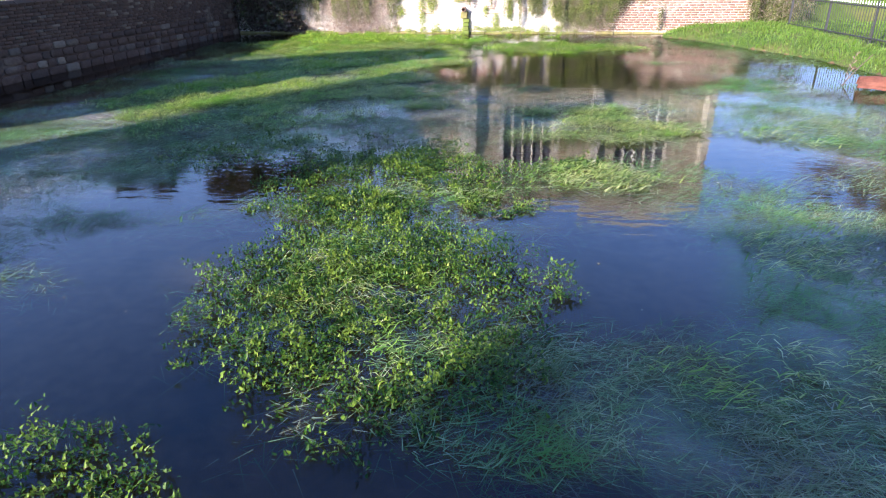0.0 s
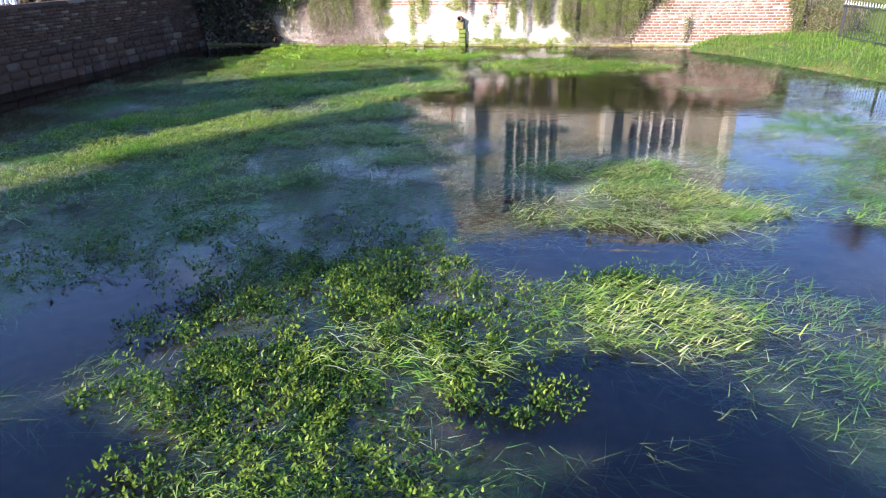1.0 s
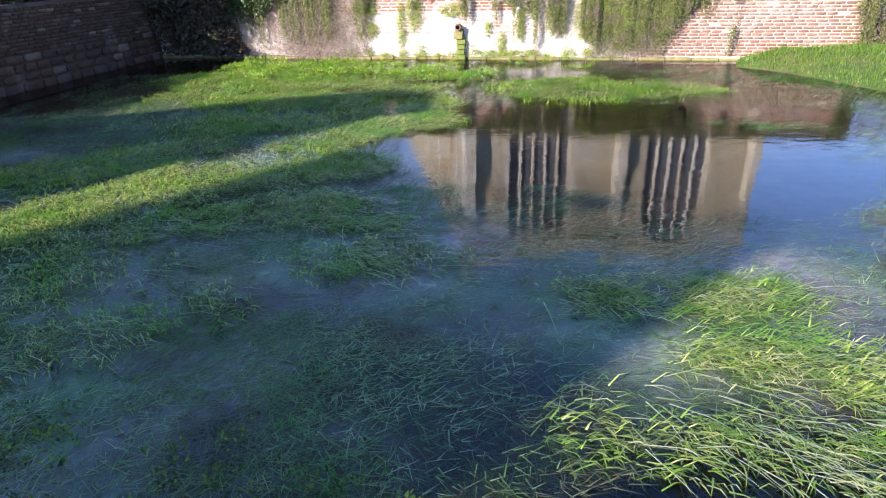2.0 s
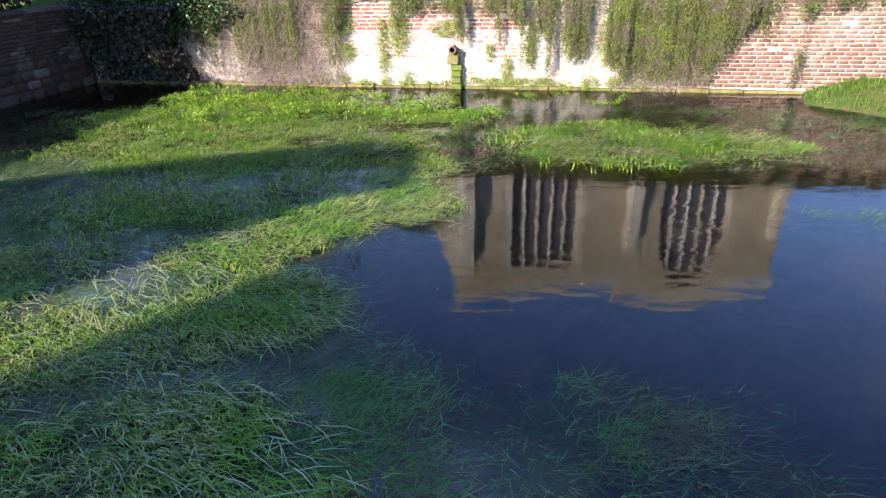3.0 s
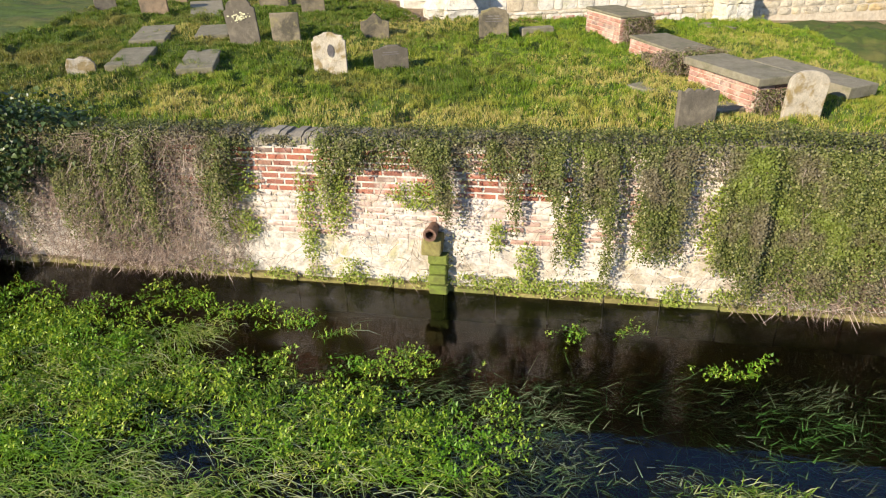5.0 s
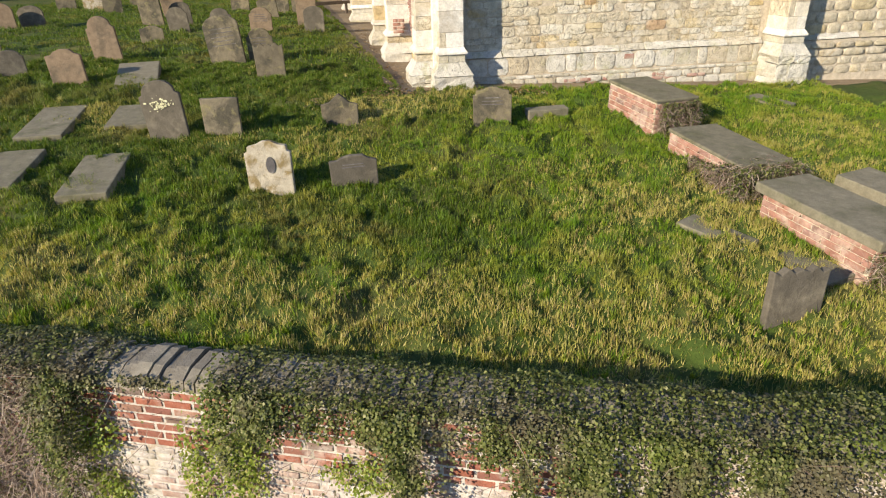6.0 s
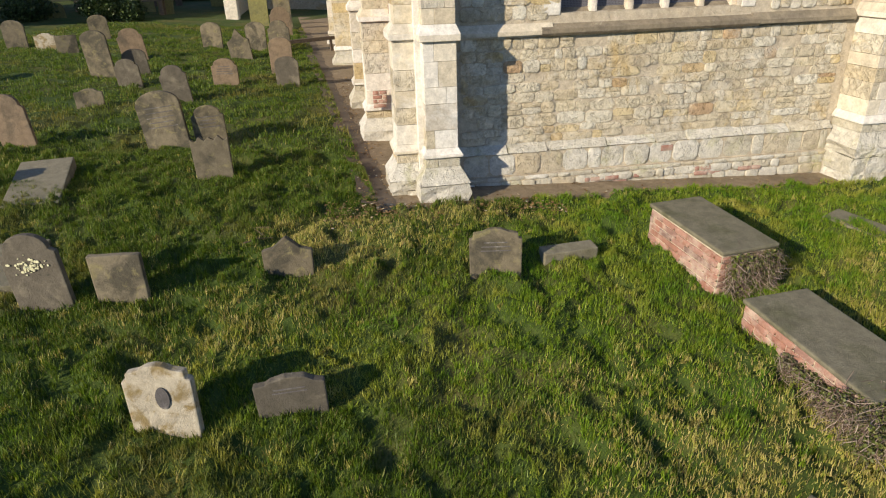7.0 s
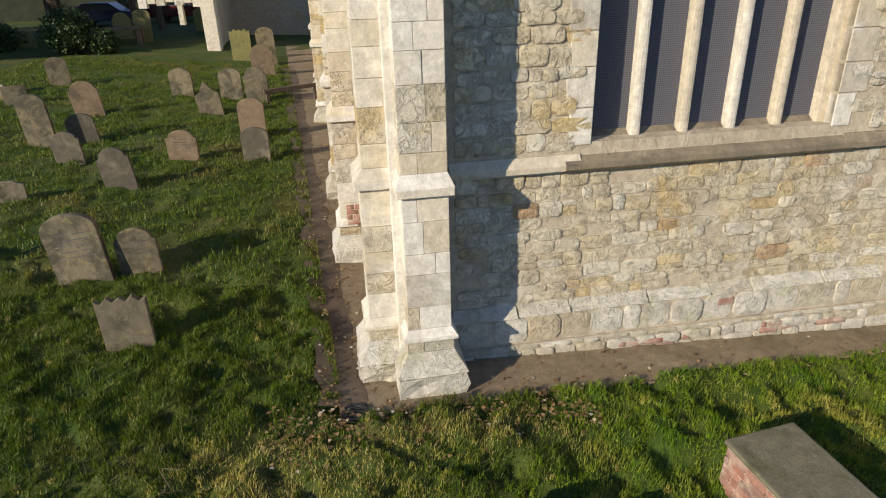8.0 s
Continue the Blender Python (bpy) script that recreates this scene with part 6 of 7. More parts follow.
for k in range(5):
    part("stem", tube_bm([(0, -1.8 + 0.9 * k, -0.2), (0.1, -1.7 + 0.9 * k, 0.8), (0.0, -1.6 + 0.9 * k, 1.6)], 0.05, 6, 0.02), BARK, hedge)

# ---- turf blades ----
R = np.random.default_rng(8)


def turf(name, count, box, hgt, wid, mat, label, dens, zfn, seed):
    rr = np.random.default_rng(seed)
    q = rr.uniform((box[0], box[2]), (box[1], box[3]), (count, 2))
    q = q[rr.random(count) < dens(q)]
    m = len(q)
    tuft = np.clip(fbm(q, 3.2, seed) * 2.8 - 0.7, 0.2, 1.4)
    sz = np.c_[rr.uniform(*wid, m), rr.uniform(*hgt, m) * tuft, rr.uniform(0.2, 0.5, m)]
    lean = 1.05 - 0.5 * np.clip(tuft, 0, 1) + rr.normal(0, 0.35, m)
    strewn(name, SLIVER_V, SLIVER_F, np.c_[q, zfn(q) - 0.005], rot_arrays(rr.uniform(0, 6.283, m), lean, rr.normal(0, 0.3, m)), sz, mat, label, "grass")
    print(name, m)


def on_lawn(q):
    s, d = q[:, 0] * MWI[0][0] + q[:, 1] * MWI[0][1] + MWI[0][3], q[:, 0] * MWI[1][0] + q[:, 1] * MWI[1][1] + MWI[1][3]
    u, v = q[:, 0] * MCI[0][0] + q[:, 1] * MCI[0][1] + MCI[0][3], q[:, 0] * MCI[1][0] + q[:, 1] * MCI[1][1] + MCI[1][3]
    path = on_path(u, v) | ((u > -1.2) & (v > 0))
    return np.where((d > 0.4) & ~path, np.clip(hummock(np.c_[s, d]) * 2.4 - 0.25, 0.3, 1), 0)


def gz_of(q):
    s, d = q[:, 0] * MWI[0][0] + q[:, 1] * MWI[0][1] + MWI[0][3], q[:, 0] * MWI[1][0] + q[:, 1] * MWI[1][1] + MWI[1][3]
    return ground_z(s, d)


STRAWY = [(-0.5, 24.5, 8.0, 1.1, -8, 0.9), (2.5, 26.6, 2.4, 2.0, 0, 1.0), (4.8, 29.4, 1.6, 1.6, 0, 0.55), (3.2, 25.0, 2.4, 0.8, -8, 0.9), (-1.9, 30.2, 1.2, 0.9, 15, 1.0), (-3.0, 28.4, 1.6, 0.7, 0, 0.6), (-0.6, 30.9, 1.4, 0.35, 14, 0.8), (-6.0, 29.2, 1.0, 0.8, 0, 0.7), (4.6, 27.6, 1.8, 1.4, 0, 0.85), (0.6, 27.6, 1.3, 0.6, 20, 0.5)]


def straw_of(q):
    return np.clip(blob(q, STRAWY) * np.clip(fbm(q, 1.6, 95) * 4 - 0.75, 0, 1) - 0.7 * blob(q, [(-1.2, 26.6, 2.2, 1.6, -12, 1.0)]), 0, 0.95)


def deep_green_of(q):
    core_green = blob(q, [(-1.6, 26.7, 2.3, 1.6, -12, 1.0), (-4.6, 28.0, 2.4, 1.2, 0, 0.9)]) * np.clip(fbm(q, 1.7, 98) * 3.5 - 0.8, 0.1, 1)
    return np.maximum(core_green, np.clip((q[:, 1] - 27.0 - 0.9 * (q[:, 0] + 3)) * 0.6 + 2.0 * (fbm(q, 0.9, 97) - 0.5), 0, 1) * (q[:, 0] < 0.5))


turf("lawn_grass", 560000, (-9.0, 6.5, 23.5, 33.5), (0.03, 0.065), (0.006, 0.011), GRASS, "tufty mown churchyard grass, fresh green", lambda q: on_lawn(q) * (1 - straw_of(q)) * (1 - deep_green_of(q)), gz_of, 81)
turf("lawn_grass", 400000, (-9.0, 0.5, 24.0, 33.5), (0.03, 0.065), (0.006, 0.011), GRASS_DEEP, "tufty churchyard grass, deep green", lambda q: on_lawn(q) * (1 - straw_of(q)) * deep_green_of(q), gz_of, 85)
turf("lawn_grass", 380000, (-9.0, 6.5, 23.5, 33.5), (0.02, 0.042), (0.006, 0.012), STRAW, "dry straw-coloured grass in patches", lambda q: on_lawn(q) * straw_of(q), gz_of, 84)
turf("lawn_grass", 240000, (-18.0, -1.5, 33.5, 52.0), (0.05, 0.11), (0.012, 0.022), GRASS_DEEP, "deep green grass between the far graves, darkened for shade", on_lawn, gz_of, 82)
turf("bank_grass", 60000, (4.8, 13.0, 12.0, 23.2), (0.07, 0.17), (0.008, 0.016), BANKGRASS, "lush green bank grass", lambda q: ~in_moat(q) & (gz_of(q) > 0.0) & (gz_of(q) < 1.0), gz_of, 83)


def tussocks(name, mat, label, weight, seed, each=26, box=(-9.0, 6.5, 23.6, 33.0), pitch=0.115, high=(0.035, 0.085)):
    """Tufts of short blades spreading from many roots, with hollows between them."""
    rr = np.random.default_rng(seed)
    gx, gy = np.meshgrid(np.arange(box[0], box[1], pitch), np.arange(box[2], box[3], pitch))
    c = np.stack([gx.ravel(), gy.ravel()], 1)
    c += np.random.default_rng(300).uniform(-0.5, 0.5, c.shape) * pitch
    c = c[(np.random.default_rng(301).random(len(c)) < 0.92 * np.clip(fbm(c, 1.4, 302) * 2.4 - 0.25, 0.45, 1)) & (on_lawn(c) > 0)]
    share = np.random.default_rng(303).random(len(c))
    lo, hi = weight(c)
    c = c[(share >= lo) & (share < hi)]
    big = rr.uniform(0.5, 1.25, len(c)) * np.clip(fbm(c, 2.6, 304) * 2.2 - 0.15, 0.5, 1.25)
    i = np.repeat(np.arange(len(c)), each)
    m = len(i)
    off = rr.normal(0, 0.032, (m, 2)) * big[i][:, None]
    q = c[i] + off
    out = np.arctan2(off[:, 1], off[:, 0]) - math.pi / 2 + rr.normal(0, 0.5, m)
    far = np.hypot(off[:, 0], off[:, 1]) / 0.05
    lean = 1.35 - np.clip(0.25 + 0.75 * far + rr.normal(0, 0.2, m), 0.05, 1.25)
    sz = np.c_[rr.uniform(0.007, 0.013, m), rr.uniform(*high, m) * big[i], rr.uniform(0.2, 0.5, m)]
    strewn(name, SLIVER_V, SLIVER_F, np.c_[q, gz_of(q) - 0.004], rot_arrays(out, lean, rr.normal(0, 0.3, m)), sz, mat, label, "grass")
    print(name, m)


def green_share(c):
    return straw_of(c) * 0.8 + 0.06, straw_of(c) * 0.8 + 0.06 + (0.94 - straw_of(c) * 0.8) * (1 - deep_green_of(c))


tussocks("grass_tussocks", GRASS, "fresh green tufts of churchyard grass", green_share, 311)
tussocks("grass_tussocks", GRASS_DEEP, "deep green tufts of churchyard grass", lambda c: (green_share(c)[1], np.full(len(c), 1.01)), 312)
tussocks("grass_tussocks", STRAW, "bleached straw-coloured tufts of grass", lambda c: (np.zeros(len(c)), green_share(c)[0]), 313, each=32, high=(0.025, 0.055))

# ---- unseen houses added beyond the side wall to throw shade on the moat ----
def house(name, x0, x1, y0, y1, eaves, ridge, label, turn=0.0):
    h = thing(name, Matrix.Translation(((x0 + x1) / 2, (y0 + y1) / 2, 1.2)) @ Matrix.Rotation(turn, 4, "Z"), label, "house")
    hx, hy = (x1 - x0) / 2, (y1 - y0) / 2
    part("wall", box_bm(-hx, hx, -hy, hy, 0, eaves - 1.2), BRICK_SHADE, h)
    part("roof", profile_bm([(-hy - 0.3, eaves - 1.25), (hy + 0.3, eaves - 1.25), (0, ridge - 1.2)], -hx - 0.2, hx + 0.2), SLATE, h, m=Matrix.Rotation(radians(90), 4, "Z"))
    return h


house("house", -25.62, -12.62, 2.15, 3.8, 7.0, 7.2, "unseen long brick outbuilding added to shade the moat", radians(20.8))
house("house", -21.67, -15.67, -10.0, -5.3, 10.6, 11.8, "unseen taller brick house added to shade the moat", math.atan2(0.74, 0.67))
house("house", -16.4, -12.2, -28.0, -14.6, 11.0, 12.4, "unseen large brick house added to shade the near moat")
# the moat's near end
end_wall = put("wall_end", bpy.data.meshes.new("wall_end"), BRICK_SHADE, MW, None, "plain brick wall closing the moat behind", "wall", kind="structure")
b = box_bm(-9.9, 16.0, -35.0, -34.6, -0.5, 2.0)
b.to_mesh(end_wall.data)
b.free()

# ---- railings and bank on the open side ----
MR = Matrix.Translation((9.05, 20.9, 0.28)) @ Matrix.Rotation(radians(-86), 4, "Z")
railing = thing("railing", MR, "black iron railing with pale spear tips along the grass bank", "railing")
bar = tube_bm([(0, 0, -0.1), (0, 0, 0.9)], 0.009, 5)
bar_ob = part("bar", bar, IRON, railing)
tip_bm = tube_bm([(0, 0, 0.9), (0, 0, 0.93), (0, 0, 0.99)], 0.014, 5, 0.003)
tip_ob = part("tip", tip_bm, WHITEPAINT, bar_ob)
for k in range(1, 92):
    o = new("bar", bar_ob.data)
    o.parent = railing
    o.matrix_basis = Matrix.Translation((k * 0.11, 0, 0))
    t = new("tip", tip_ob.data)
    t.parent = o
for z in (0.12, 0.84):
    part("rail", box_bm(-0.05, 10.1, -0.014, 0.014, z, z + 0.03), IRON, railing)
for k in range(6):
    part("post", tube_bm([(k * 2.0, 0.03, -0.3), (k * 2.0, 0.03, 1.0)], 0.03, 8), IRON, railing)

# red half-sunk sheet and a dead branch at the water's edge
sheet = bmesh.new()
rows = []
for i in range(9):
    u = i / 8
    rows.append([sheet.verts.new((-0.9 + 1.8 * u, 0.34 * math.cos(a) * (0.7 + 0.3 * u), 0.34 * math.sin(a) * (0.55 + 0.45 * u) + 0.03 * math.sin(9 * u))) for a in (math.pi * (0.02 + 0.96 * j / 10) for j in range(11))])
for a, b in zip(rows, rows[1:]):
    for j in range(10):
        sheet.faces.new((a[j], a[j + 1], b[j + 1], b[j]))
bmesh.ops.solidify(sheet, geom=list(sheet.faces), thickness=0.03)
me = bpy.data.meshes.new("sunken_sheet")
bmesh.ops.recalc_face_normals(sheet, faces=sheet.faces)
sheet.to_mesh(me)
sheet.free()
put("sunken_sheet", me, plain("faded_red", (0.24, 0.085, 0.05), 0.8, 0.45, 5), Matrix.Translation((7.75, 12.25, -0.04)) @ Matrix.Rotation(radians(-25), 4, "Z") @ Matrix.Rotation(radians(6), 4, "Y"), None, "faded red curved sheet half sunk at the bank", "debris")
branch = thing("dead_branch", Matrix.Translation((6.95, 12.9, 0.0)), "dead branch with pale buds sticking out of the water", "branch")
part("stick", tube_bm([(-0.15, 0.1, -0.1), (0.15, 0.2, 0.25), (0.5, 0.35, 0.55)], 0.014, 6, 0.006), BARK, branch)
part("stick", tube_bm([(-0.1, 0.0, -0.1), (0.0, 0.15, 0.3), (0.18, 0.3, 0.62)], 0.010, 6, 0.004), BARK, branch)
for k in range(7):
    t = 0.3 + 0.1 * k
    a = 0.05 * (-1) ** k
    part("twig", tube_bm([(-0.1 + 0.28 * t, 0.3 * t, 0.72 * t - 0.1), (-0.1 + 0.28 * t + a, 0.3 * t, 0.72 * t - 0.04)], 0.007, 5, 0.010), DRY, branch, "pale dry bud")

# ---- far end of the churchyard ----
def tree(x, y, h, crown, label, leaves=9000, mat=SHRUB, lean=0.0, low=0.45, foot=None):
    """A tapered trunk, limbs and a crown of many leaves in uneven clumps."""
    rr = np.random.default_rng(int(abs(x * 13 + y * 7)))
    z = float(lawn_z(np.array(x), np.array(y))) if foot is None else foot
    t = thing("tree", Matrix.Translation((x, y, z)), label, "tree")
    part("trunk", tube_bm([(0, 0, -0.3), (lean * 0.3, 0.05, h * 0.3), (lean * 0.7, -0.05, h * 0.6), (lean, 0, h * 0.85)], 0.045 * h * 0.6, 9, 0.04), BARK, t)
    centres = []
    for k in range(9):
        a, r = rr.uniform(0, 6.28), crown * rr.uniform(0.35, 0.8)
        zz = h * rr.uniform(low, 0.95)
        c = np.array([lean + r * math.cos(a), r * math.sin(a), zz])
        centres.append((c, crown * rr.uniform(0.3, 0.5)))
        part("limb", tube_bm([(lean * 0.6, 0, zz * 0.7), tuple(c * (0.6, 0.6, 0.93)), tuple(c)], 0.06, 6, 0.02), BARK, t)
    which = rr.integers(len(centres), size=leaves)
    d = rr.normal(0, 1, (leaves, 3))
    d /= np.linalg.norm(d, axis=1)[:, None]
    rad = np.array([c[1] for c in centres])[which] * rr.random(leaves) ** 0.4
    pos = np.array([c[0] for c in centres])[which] + d * rad[:, None] * (1, 1, 0.8)
    strewn("crown", IVY_V, IVY_F, pos, rot_arrays(rr.uniform(0, 6.28, leaves), rr.normal(-1, 0.8, leaves), rr.normal(0, 0.6, leaves)), rr.uniform(0.28, 0.6, leaves), mat, "dark evergreen leaves", "", t)
    return t


# Out-of-view evergreens added to drop shade on the far churchyard.
for x, y, h, c in ((-33.5, 43, 8, 4.6), (-30.5, 46, 8.5, 4.8), (-37, 48, 9, 5), (-28, 50, 8.5, 4.8), (-26, 55, 8, 4.6)):
    tree(x, y, h, c, "dark evergreen tree added to shade the far graves", 3000)
# A leafless tree given leaves so its crown darkens the ground.
tree(-24.0, 62.0, 17.5, 7.0, "tall tree beyond the graves, brown leaves added for shade", 8000, HEDGE, low=0.3)
# Dense low crown added to keep skylight off the far ground.
tree(-28.5, 63.0, 12.0, 6.0, "dark evergreen tree added to shade the far graves", 6000, low=0.25)
tree(-20.9, 64.6, 8, 4.0, "churchyard tree with a dark trunk", 6000, low=0.4)
tree(-19.1, 64.1, 8, 4.0, "churchyard tree with a dark trunk", 6000, low=0.4)


def bush(x, y, r, h, label):
    rr = np.random.default_rng(int(abs(x * 11 + y)))
    z = float(lawn_z(np.array(x), np.array(y)))
    b = thing("bush", Matrix.Translation((x, y, z)), label, "bush")
    m = 5000
    d = rr.normal(0, 1, (m, 3))
    d /= np.linalg.norm(d, axis=1)[:, None]
    d *= (rr.random(m) ** 0.35 * (0.6 + 0.6 * fbm(d[:, :2] * 2 + d[:, 2:], 2.5, 5)))[:, None]
    pos = d * (r, r, h * 0.55) + (0, 0, h * 0.5)
    pos[:, 2] = np.maximum(pos[:, 2], 0.02)
    strewn("crown", IVY_V, IVY_F, pos, rot_arrays(rr.uniform(0, 6.28, m), rr.normal(-1, 0.7, m), rr.normal(0, 0.6, m)), rr.uniform(0.06, 0.12, m), SHRUB, "dark glossy leaves", "", b)
    for k in range(4):
        part("stem", tube_bm([(0.1 * k - 0.15, 0, -0.1), (0.25 * k - 0.4, 0.1, h * 0.6)], 0.03, 6, 0.012), BARK, b)
    return b


bush(-17.9, 53.4, 1.2, 1.9, "dark shrub among the far graves")
bush(-16.6, 53.6, 0.7, 1.0, "low dark shrub among the far graves")
bush(-22.3, 54.5, 1.4, 1.3, "dark shrub at the churchyard edge")
headstone(-21.9, 56.2, 0.8, 0.75, 20, "round", MOSSYSTONE, "mossy yellow-green rounded gravestone", -4)
headstone(-17.0, 57.9, 0.8, 1.5, 16, "round", MOSSYSTONE, "tall mossy yellow-green gravestone", 2)
headstone(-18.7, 59.2, 0.9, 1.3, 16, "shoulder", MOSSYSTONE, "mossy yellow-green gravestone in shade", -2)
headstone(-19.4, 55.8, 0.8, 0.6, 20, "low", MOSSYSTONE, "low mossy yellow-green gravestone", -2)
headstone(-16.2, 63.0, 0.8, 1.2, 16, "round", MOSSYSTONE, "mossy gravestone in shade", 0)
headstone(-14.8, 63.4, 0.8, 1.1, 16, "round", MOSSYSTONE, "mossy gravestone in shade", 0)
table = thing("table_tomb", Matrix.Translation((-17.6, 57.1, 3.1)) @ Matrix.Rotation(radians(16), 4, "Z"), "brown stone table tomb on four legs", "tomb")
part("top", box_bm(-0.9, 0.9, -0.4, 0.4, 0.62, 0.74, bevel=0.02), BROWNSTONE, table)
for x in (-0.75, 0.75):
    for y in (-0.3, 0.3):
        part("leg", box_bm(x - 0.09, x + 0.09, y - 0.08, y + 0.08, -0.2, 0.62), BROWNSTONE, table)

# porch wing of the church beyond, with its pale pier
wing = thing("church_wing", MC @ Matrix.Translation((0, 0, 2.6)), "shaded stone wing of the church with a pale corner pier", "church")
part("wall", box_bm(-7.2, -1.0, 31.7, 33.0, -0.3, 7.0), ASHLAR_BULK, wing)
part("pier", box_bm(-7.0, -6.4, 25.4, 26.2, -0.2, 5.5, bevel=0.03), DRESSED, wing, "pale dressed stone pier")
part("wall", box_bm(-6.9, -6.5, 26.2, 31.7, -0.2, 5.0), ASHLAR_BULK, wing)
for k in range(7):
    part("hood_stone", box_bm(-9.6 + 0.38 * k, -9.25 + 0.38 * k, 25.6, 26.0, 2.25 + 0.12 * (k % 2) - 0.012 * (k - 3) ** 2, 2.8, bevel=0.01), DRESSED, wing)
part("pier", box_bm(-8.0, -7.8, 25.6, 26.0, 1.4, 2.4), DRESSED, wing)


def parked_car(x, y, turn, paint, label):
    c = thing("parked_car", Matrix.Translation((x, y, float(lawn_z(np.array(x), np.array(y))))) @ Matrix.Rotation(radians(turn), 4, "Z"), label, "car")
    body = profile_bm([(-2.05, 0.32), (2.0, 0.32), (2.08, 0.62), (1.95, 0.82), (1.05, 0.95), (0.45, 1.4), (-1.1, 1.42), (-1.85, 0.98), (-2.08, 0.85)], -0.82, 0.82, 0.05)
    part("body", body, paint, c)
    for yy in (-0.835, 0.815):
        part("window", profile_bm([(-1.55, 0.98), (0.85, 0.98), (0.4, 1.34), (-1.05, 1.35)], yy, yy + 0.02), GLASS, c, "dark side glass")
    for wx in (-1.3, 1.3):
        for wy in (-0.78, 0.78):
            wheel = new("wheel")
            wheel.parent = c
            wheel.matrix_basis = Matrix.Translation((wx, wy, 0.31))
            part("tyre", tube_bm([(0, -0.1, 0), (0, 0.1, 0)], 0.31, 18), IRON, wheel, "black tyre")
            part("rim", tube_bm([(0, -0.11, 0), (0, 0.11, 0)], 0.19, 14), COPING, wheel, "grey wheel rim")
    for ly in (-0.6, 0.6):
        part("headlight", box_bm(1.98, 2.07, ly - 0.14, ly + 0.14, 0.62, 0.74, bevel=0.02), WHITEPAINT, c, "pale headlight")
    return c


parked_car(-24.2, 67.5, 12, plain("dark_blue_paint", (0.02, 0.03, 0.09), 0.25, 0.1, 2, 0, 0), "dark blue parked car beyond the churchyard")
parked_car(-20.6, 70.5, 12, plain("maroon_paint", (0.10, 0.012, 0.015), 0.25, 0.1, 2, 0, 0), "maroon parked car beyond the churchyard")
# Plain wall coloured near black to imitate the shaded street end.
far_wall = put("wall_far", bpy.data.meshes.new("wall_far"), DARK_BACKING, Matrix.Translation((-30, 74, 2.8)) @ Matrix.Rotation(radians(12), 4, "Z"), None, "plain near-black wall standing in for the far street's shade", "wall", kind="structure")
b = box_bm(-25, 25, 0, 0.4, -0.5, 3.2)
b.to_mesh(far_wall.data)
b.free()


def bare_tree(x, y, z, h, label):
    """Leafless: trunk, forked limbs and a haze of brown twigs."""
    rr = np.random.default_rng(int(x * 17 + y * 3))
    t = thing("tree", Matrix.Translation((x, y, z)), label, "tree")
    part("trunk", tube_bm([(0, 0, -0.3), (0.05, 0.03, h * 0.3), (-0.05, 0.08, h * 0.55), (0.0, 0.0, h * 0.9)], 0.16, 9, 0.03), BARK, t)
    ends = []
    for k in range(14):
        a, r, zz = rr.uniform(0, 6.28), h * rr.uniform(0.12, 0.3), h * rr.uniform(0.3, 0.7)
        e = (r * math.cos(a), r * math.sin(a), zz + h * rr.uniform(0.15, 0.3))
        part("limb", tube_bm([(0, 0, zz), (e[0] * 0.5, e[1] * 0.5, zz + h * 0.08), e], 0.05, 6, 0.012), BARK, t)
        ends.append((e, zz))
    m = 6000
    w, f = rr.integers(len(ends), size=m), rr.uniform(0.3, 1.0, m)
    pos = np.array([np.array(ends[i][0]) * (q, q, 1) * 1.0 + (0, 0, -(1 - q) * 0.5) for i, q in zip(w, f)]) + rr.normal(0, 0.12, (m, 3))
    strewn("twigs", STEM_V, STEM_F, pos, rot_arrays(rr.uniform(0, 6.28, m), rr.normal(1.1, 0.4, m), rr.normal(0, 1, m)), np.c_[rr.uniform(0.008, 0.016, m), rr.uniform(0.2, 0.6, m), np.full(m, 0.3)], DRY, "brown bare twigs", "", t)
    return t


bare_tree(12.6, 19.0, 0.3, 5.5, "bare brown tree behind the railing")
bare_tree(17.2, 30.5, 0.3, 9.0, "bare brown tree behind the railing")
bare_tree(19.6, 32.0, 0.3, 9.5, "bare brown tree behind the railing")
bare_tree(22.0, 33.5, 0.3, 9.0, "bare brown tree behind the railing")

# ---- litter, drain and small loose things ----
RL = np.random.default_rng(91)


def litter(name, pts, z, size, label, tilt=0.3):
    n = len(pts)
    strewn(name, IVY_V, IVY_F, np.c_[pts, z], rot_arrays(RL.uniform(0, 6.28, n), RL.normal(0, tilt, n), RL.normal(0, tilt, n)), RL.uniform(*size, n), DEADLEAF, label, "leaf litter")


# dead leaves at the turf's edge beside the church path
uv = np.concatenate([np.c_[RL.normal(-1.95, 0.16, 900), RL.uniform(-1.2, 9.0, 900)], np.c_[RL.uniform(-2.6, 0.6, 700), RL.normal(-1.12, 0.22, 700)], np.c_[RL.uniform(-1.6, 5.2, 160), RL.uniform(-0.95, -0.15, 160)]])
wx, wy = to_world(uv[:, 0], uv[:, 1], MC)
inside = on_path(uv[:, 0], uv[:, 1])
litter("dead_leaves", np.c_[wx, wy], np.where(inside, lawn_z(wx, wy) - 0.022, lawn_z(wx, wy) + 0.03 + 0.02 * RL.random(len(wx))), (0.02, 0.05), "brown dead leaves along the path edge")
# on the water
pw = sown(4000, (-8.0, 7.0, 2.0, 22.6), lambda q: 0.05 * in_moat(q), RL)
litter("floating_leaves", pw, np.full(len(pw), 0.006), (0.012, 0.035), "small dead leaves floating on the moat", 0.1)
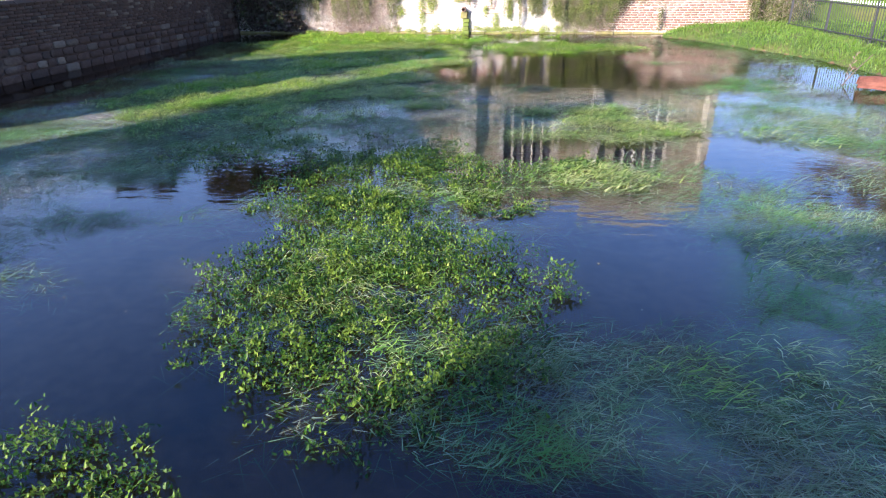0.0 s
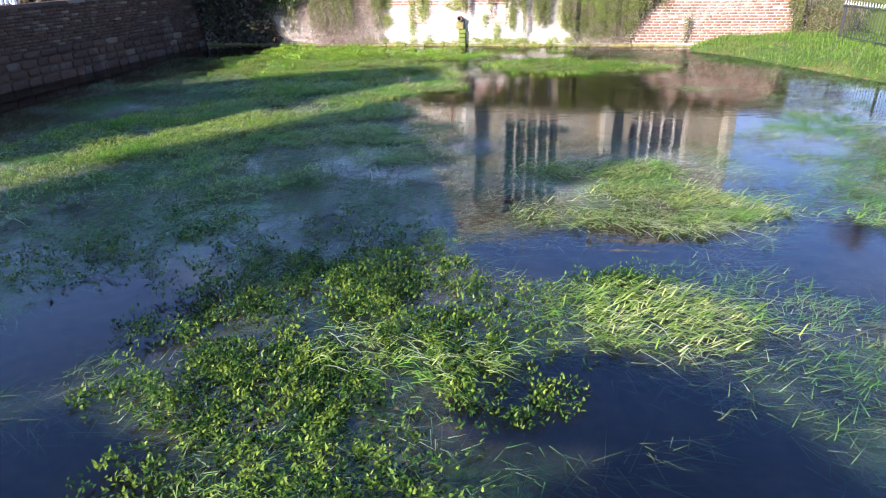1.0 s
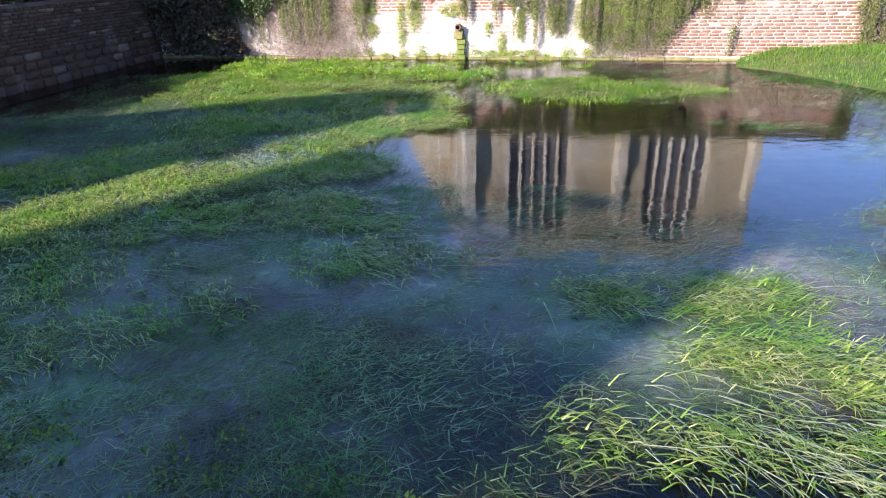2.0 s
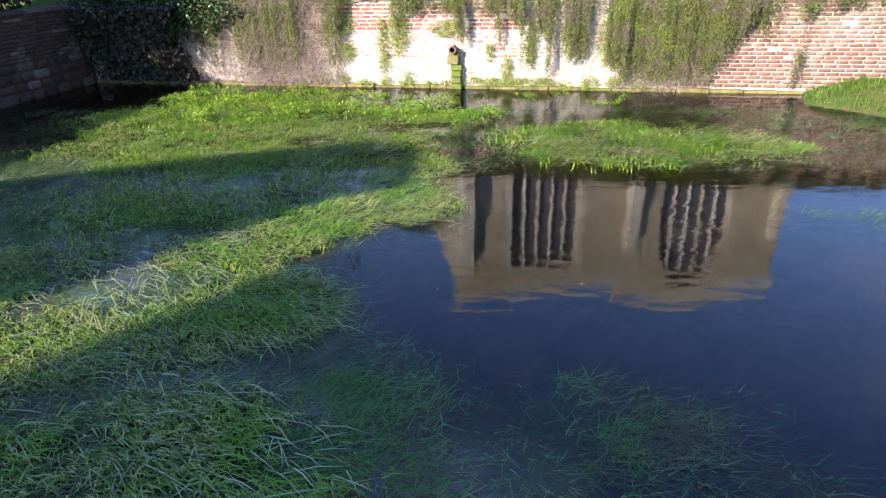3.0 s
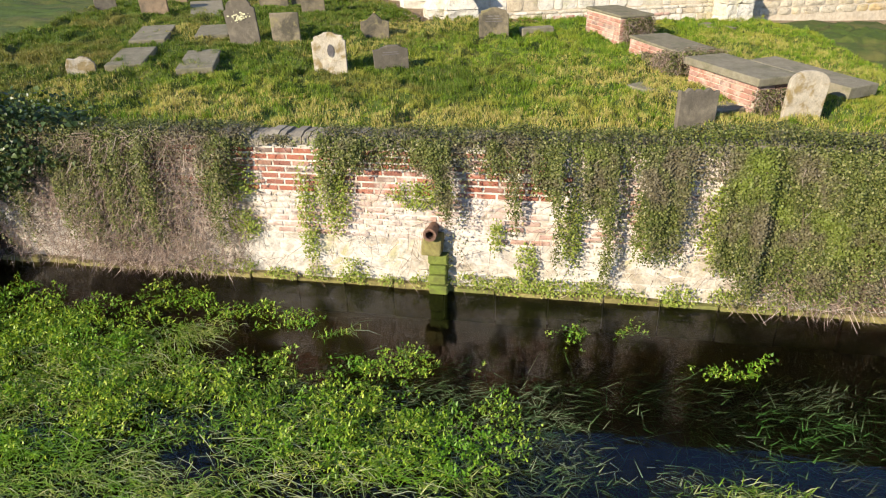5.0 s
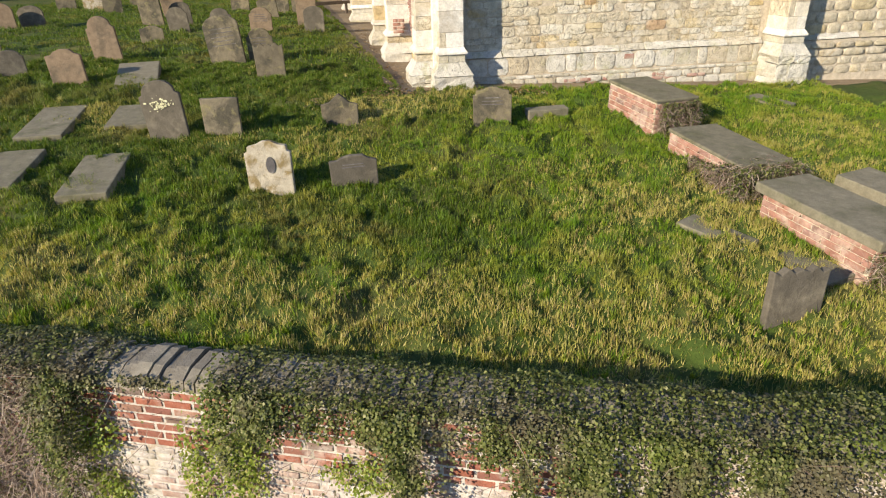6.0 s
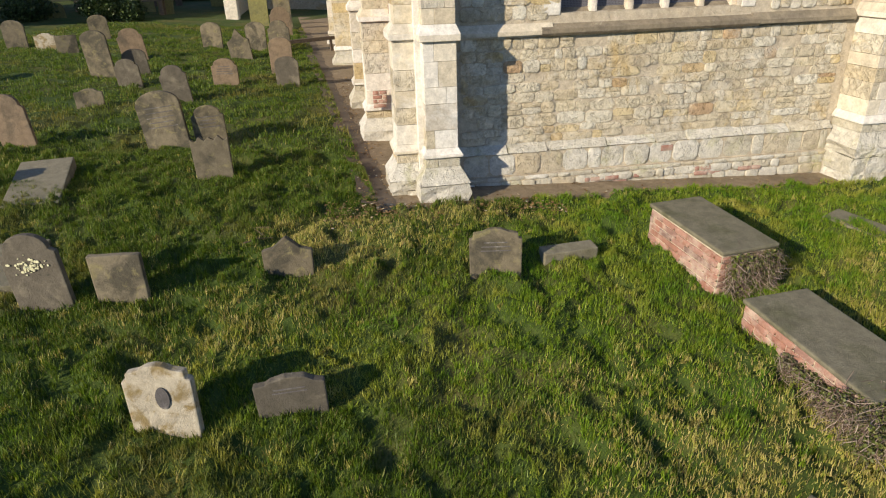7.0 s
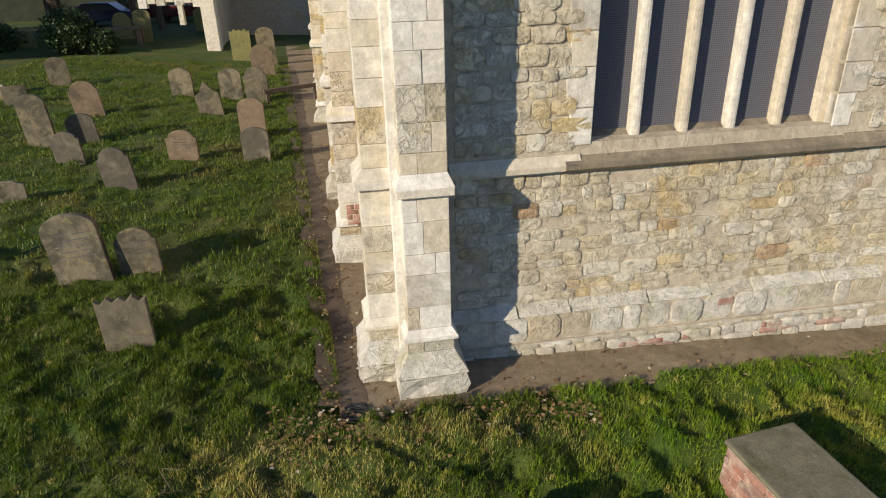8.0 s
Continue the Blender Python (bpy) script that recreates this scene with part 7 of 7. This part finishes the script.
# twigs on the lawn and the water
for x, y, l, a, on_water in ((-3.05, 30.25, 0.55, -40, 0), (-2.9, 30.0, 0.35, 30, 0)):
    z = 0.008 if on_water else float(lawn_z(np.array(x), np.array(y))) + 0.05
    tw = thing("twig", Matrix.Translation((x, y, z)) @ Matrix.Rotation(radians(a), 4, "Z"), "dry brown twig lying on the " + ("water" if on_water else "grass"), "twig")
    part("stem", tube_bm([(-l / 2, 0, 0), (0, 0.02, 0.012), (l / 2, -0.01, 0)], 0.007, 6, 0.003), DRY, tw)
    part("side_shoot", tube_bm([(0, 0.02, 0.012), (l * 0.2, 0.09, 0.03), (l * 0.3, 0.14, 0.03)], 0.004, 5, 0.002), DRY, tw)
# gully grate at the corner of the path
gx, gy = (-1.5, 31.16)
gully = thing("drain_gully", Matrix.Translation((gx, gy, float(lawn_z(np.array(gx), np.array(gy))) - 0.028)), "dark round drain gully in the path corner", "drain")
rim = bmesh.new()
rings = [[rim.verts.new((r * math.cos(2 * math.pi * k / 18), r * math.sin(2 * math.pi * k / 18), z)) for k in range(18)] for r, z in ((0.135, 0.0), (0.13, 0.025), (0.10, 0.025), (0.095, 0.004))]
for a, b in zip(rings, rings[1:]):
    for k in range(18):
        rim.faces.new((a[k], a[(k + 1) % 18], b[(k + 1) % 18], b[k]))
rim.faces.new(rings[-1])
part("rim", rim, IRON, gully, "black iron rim")
for k in range(4):
    part("bar", box_bm(-0.085, 0.085, -0.066 + 0.04 * k, -0.052 + 0.04 * k, 0.012, 0.022), IRON, gully)
# timber rail laid across the church path
bar_m = Matrix.Translation((-6.15, 45.4, float(lawn_z(np.array(-6.15), np.array(45.4))))) @ Matrix.Rotation(radians(40), 4, "Z")
rail_thing = thing("timber_rail", bar_m, "dark timber rail on two short posts across the church path", "rail")
part("rail", box_bm(-0.85, 0.95, -0.05, 0.05, 0.30, 0.42, bevel=0.008), BARK, rail_thing)
for off in (-0.75, 0.8):
    part("post", box_bm(off - 0.04, off + 0.04, -0.04, 0.04, -0.1, 0.30, bevel=0.006), BARK, rail_thing)

# ---- bricks and stones, piece by piece ----
lay_parts("brick", near_red, BRICKS, BRICK, moat_wall, 0.008, rng)
lay_parts("stone", stones, WALL_BLOCKS, WHITESTONE, moat_wall, 0.009, rng)
FACE_BLOCKS = worn_blocks("stone", 14, 12, 0.045, 0.94)
PLINTH_BLOCKS = worn_blocks("stone", 10, 13, 0.06, 0.92)
lay_parts("stone", [c for c in CHURCH_FACE[:310] if CR.random() > 0.03], FACE_BLOCKS, ASHLAR, church, 0.016, CR, skew=1.2)
lay_joined("stone_courses", CHURCH_FACE[310:] or CHURCH_FACE[-2:], BLOCKS, ASHLAR_BULK, church, 0.02, CR)
for uc, zc, wide in PLINTH_PATCH:
    lay_parts("brick", [b for b in brick_courses(uc, uc + wide, zc, zc + 0.15) if CR.random() < 0.7], TOMB_BRICKS, BRICK_TOMB, church, 0.03, CR, Matrix.Translation((0, -0.145, 0)))
lay_parts("brick", [(2.66, 2.60, 0.2, 0.09)], TOMB_BRICKS, BRICK_TOMB, church, 0.03, CR, Matrix.Translation((0, -0.10, 0)))
lay_parts("stone", low, PLINTH_BLOCKS, PLINTH, church, 0.026, CR, Matrix.Translation((0, -0.135, 0)))
lay_parts("stone", mid, PLINTH_BLOCKS, PLINTH, church, 0.02, CR, Matrix.Translation((0, -0.095, 0)))
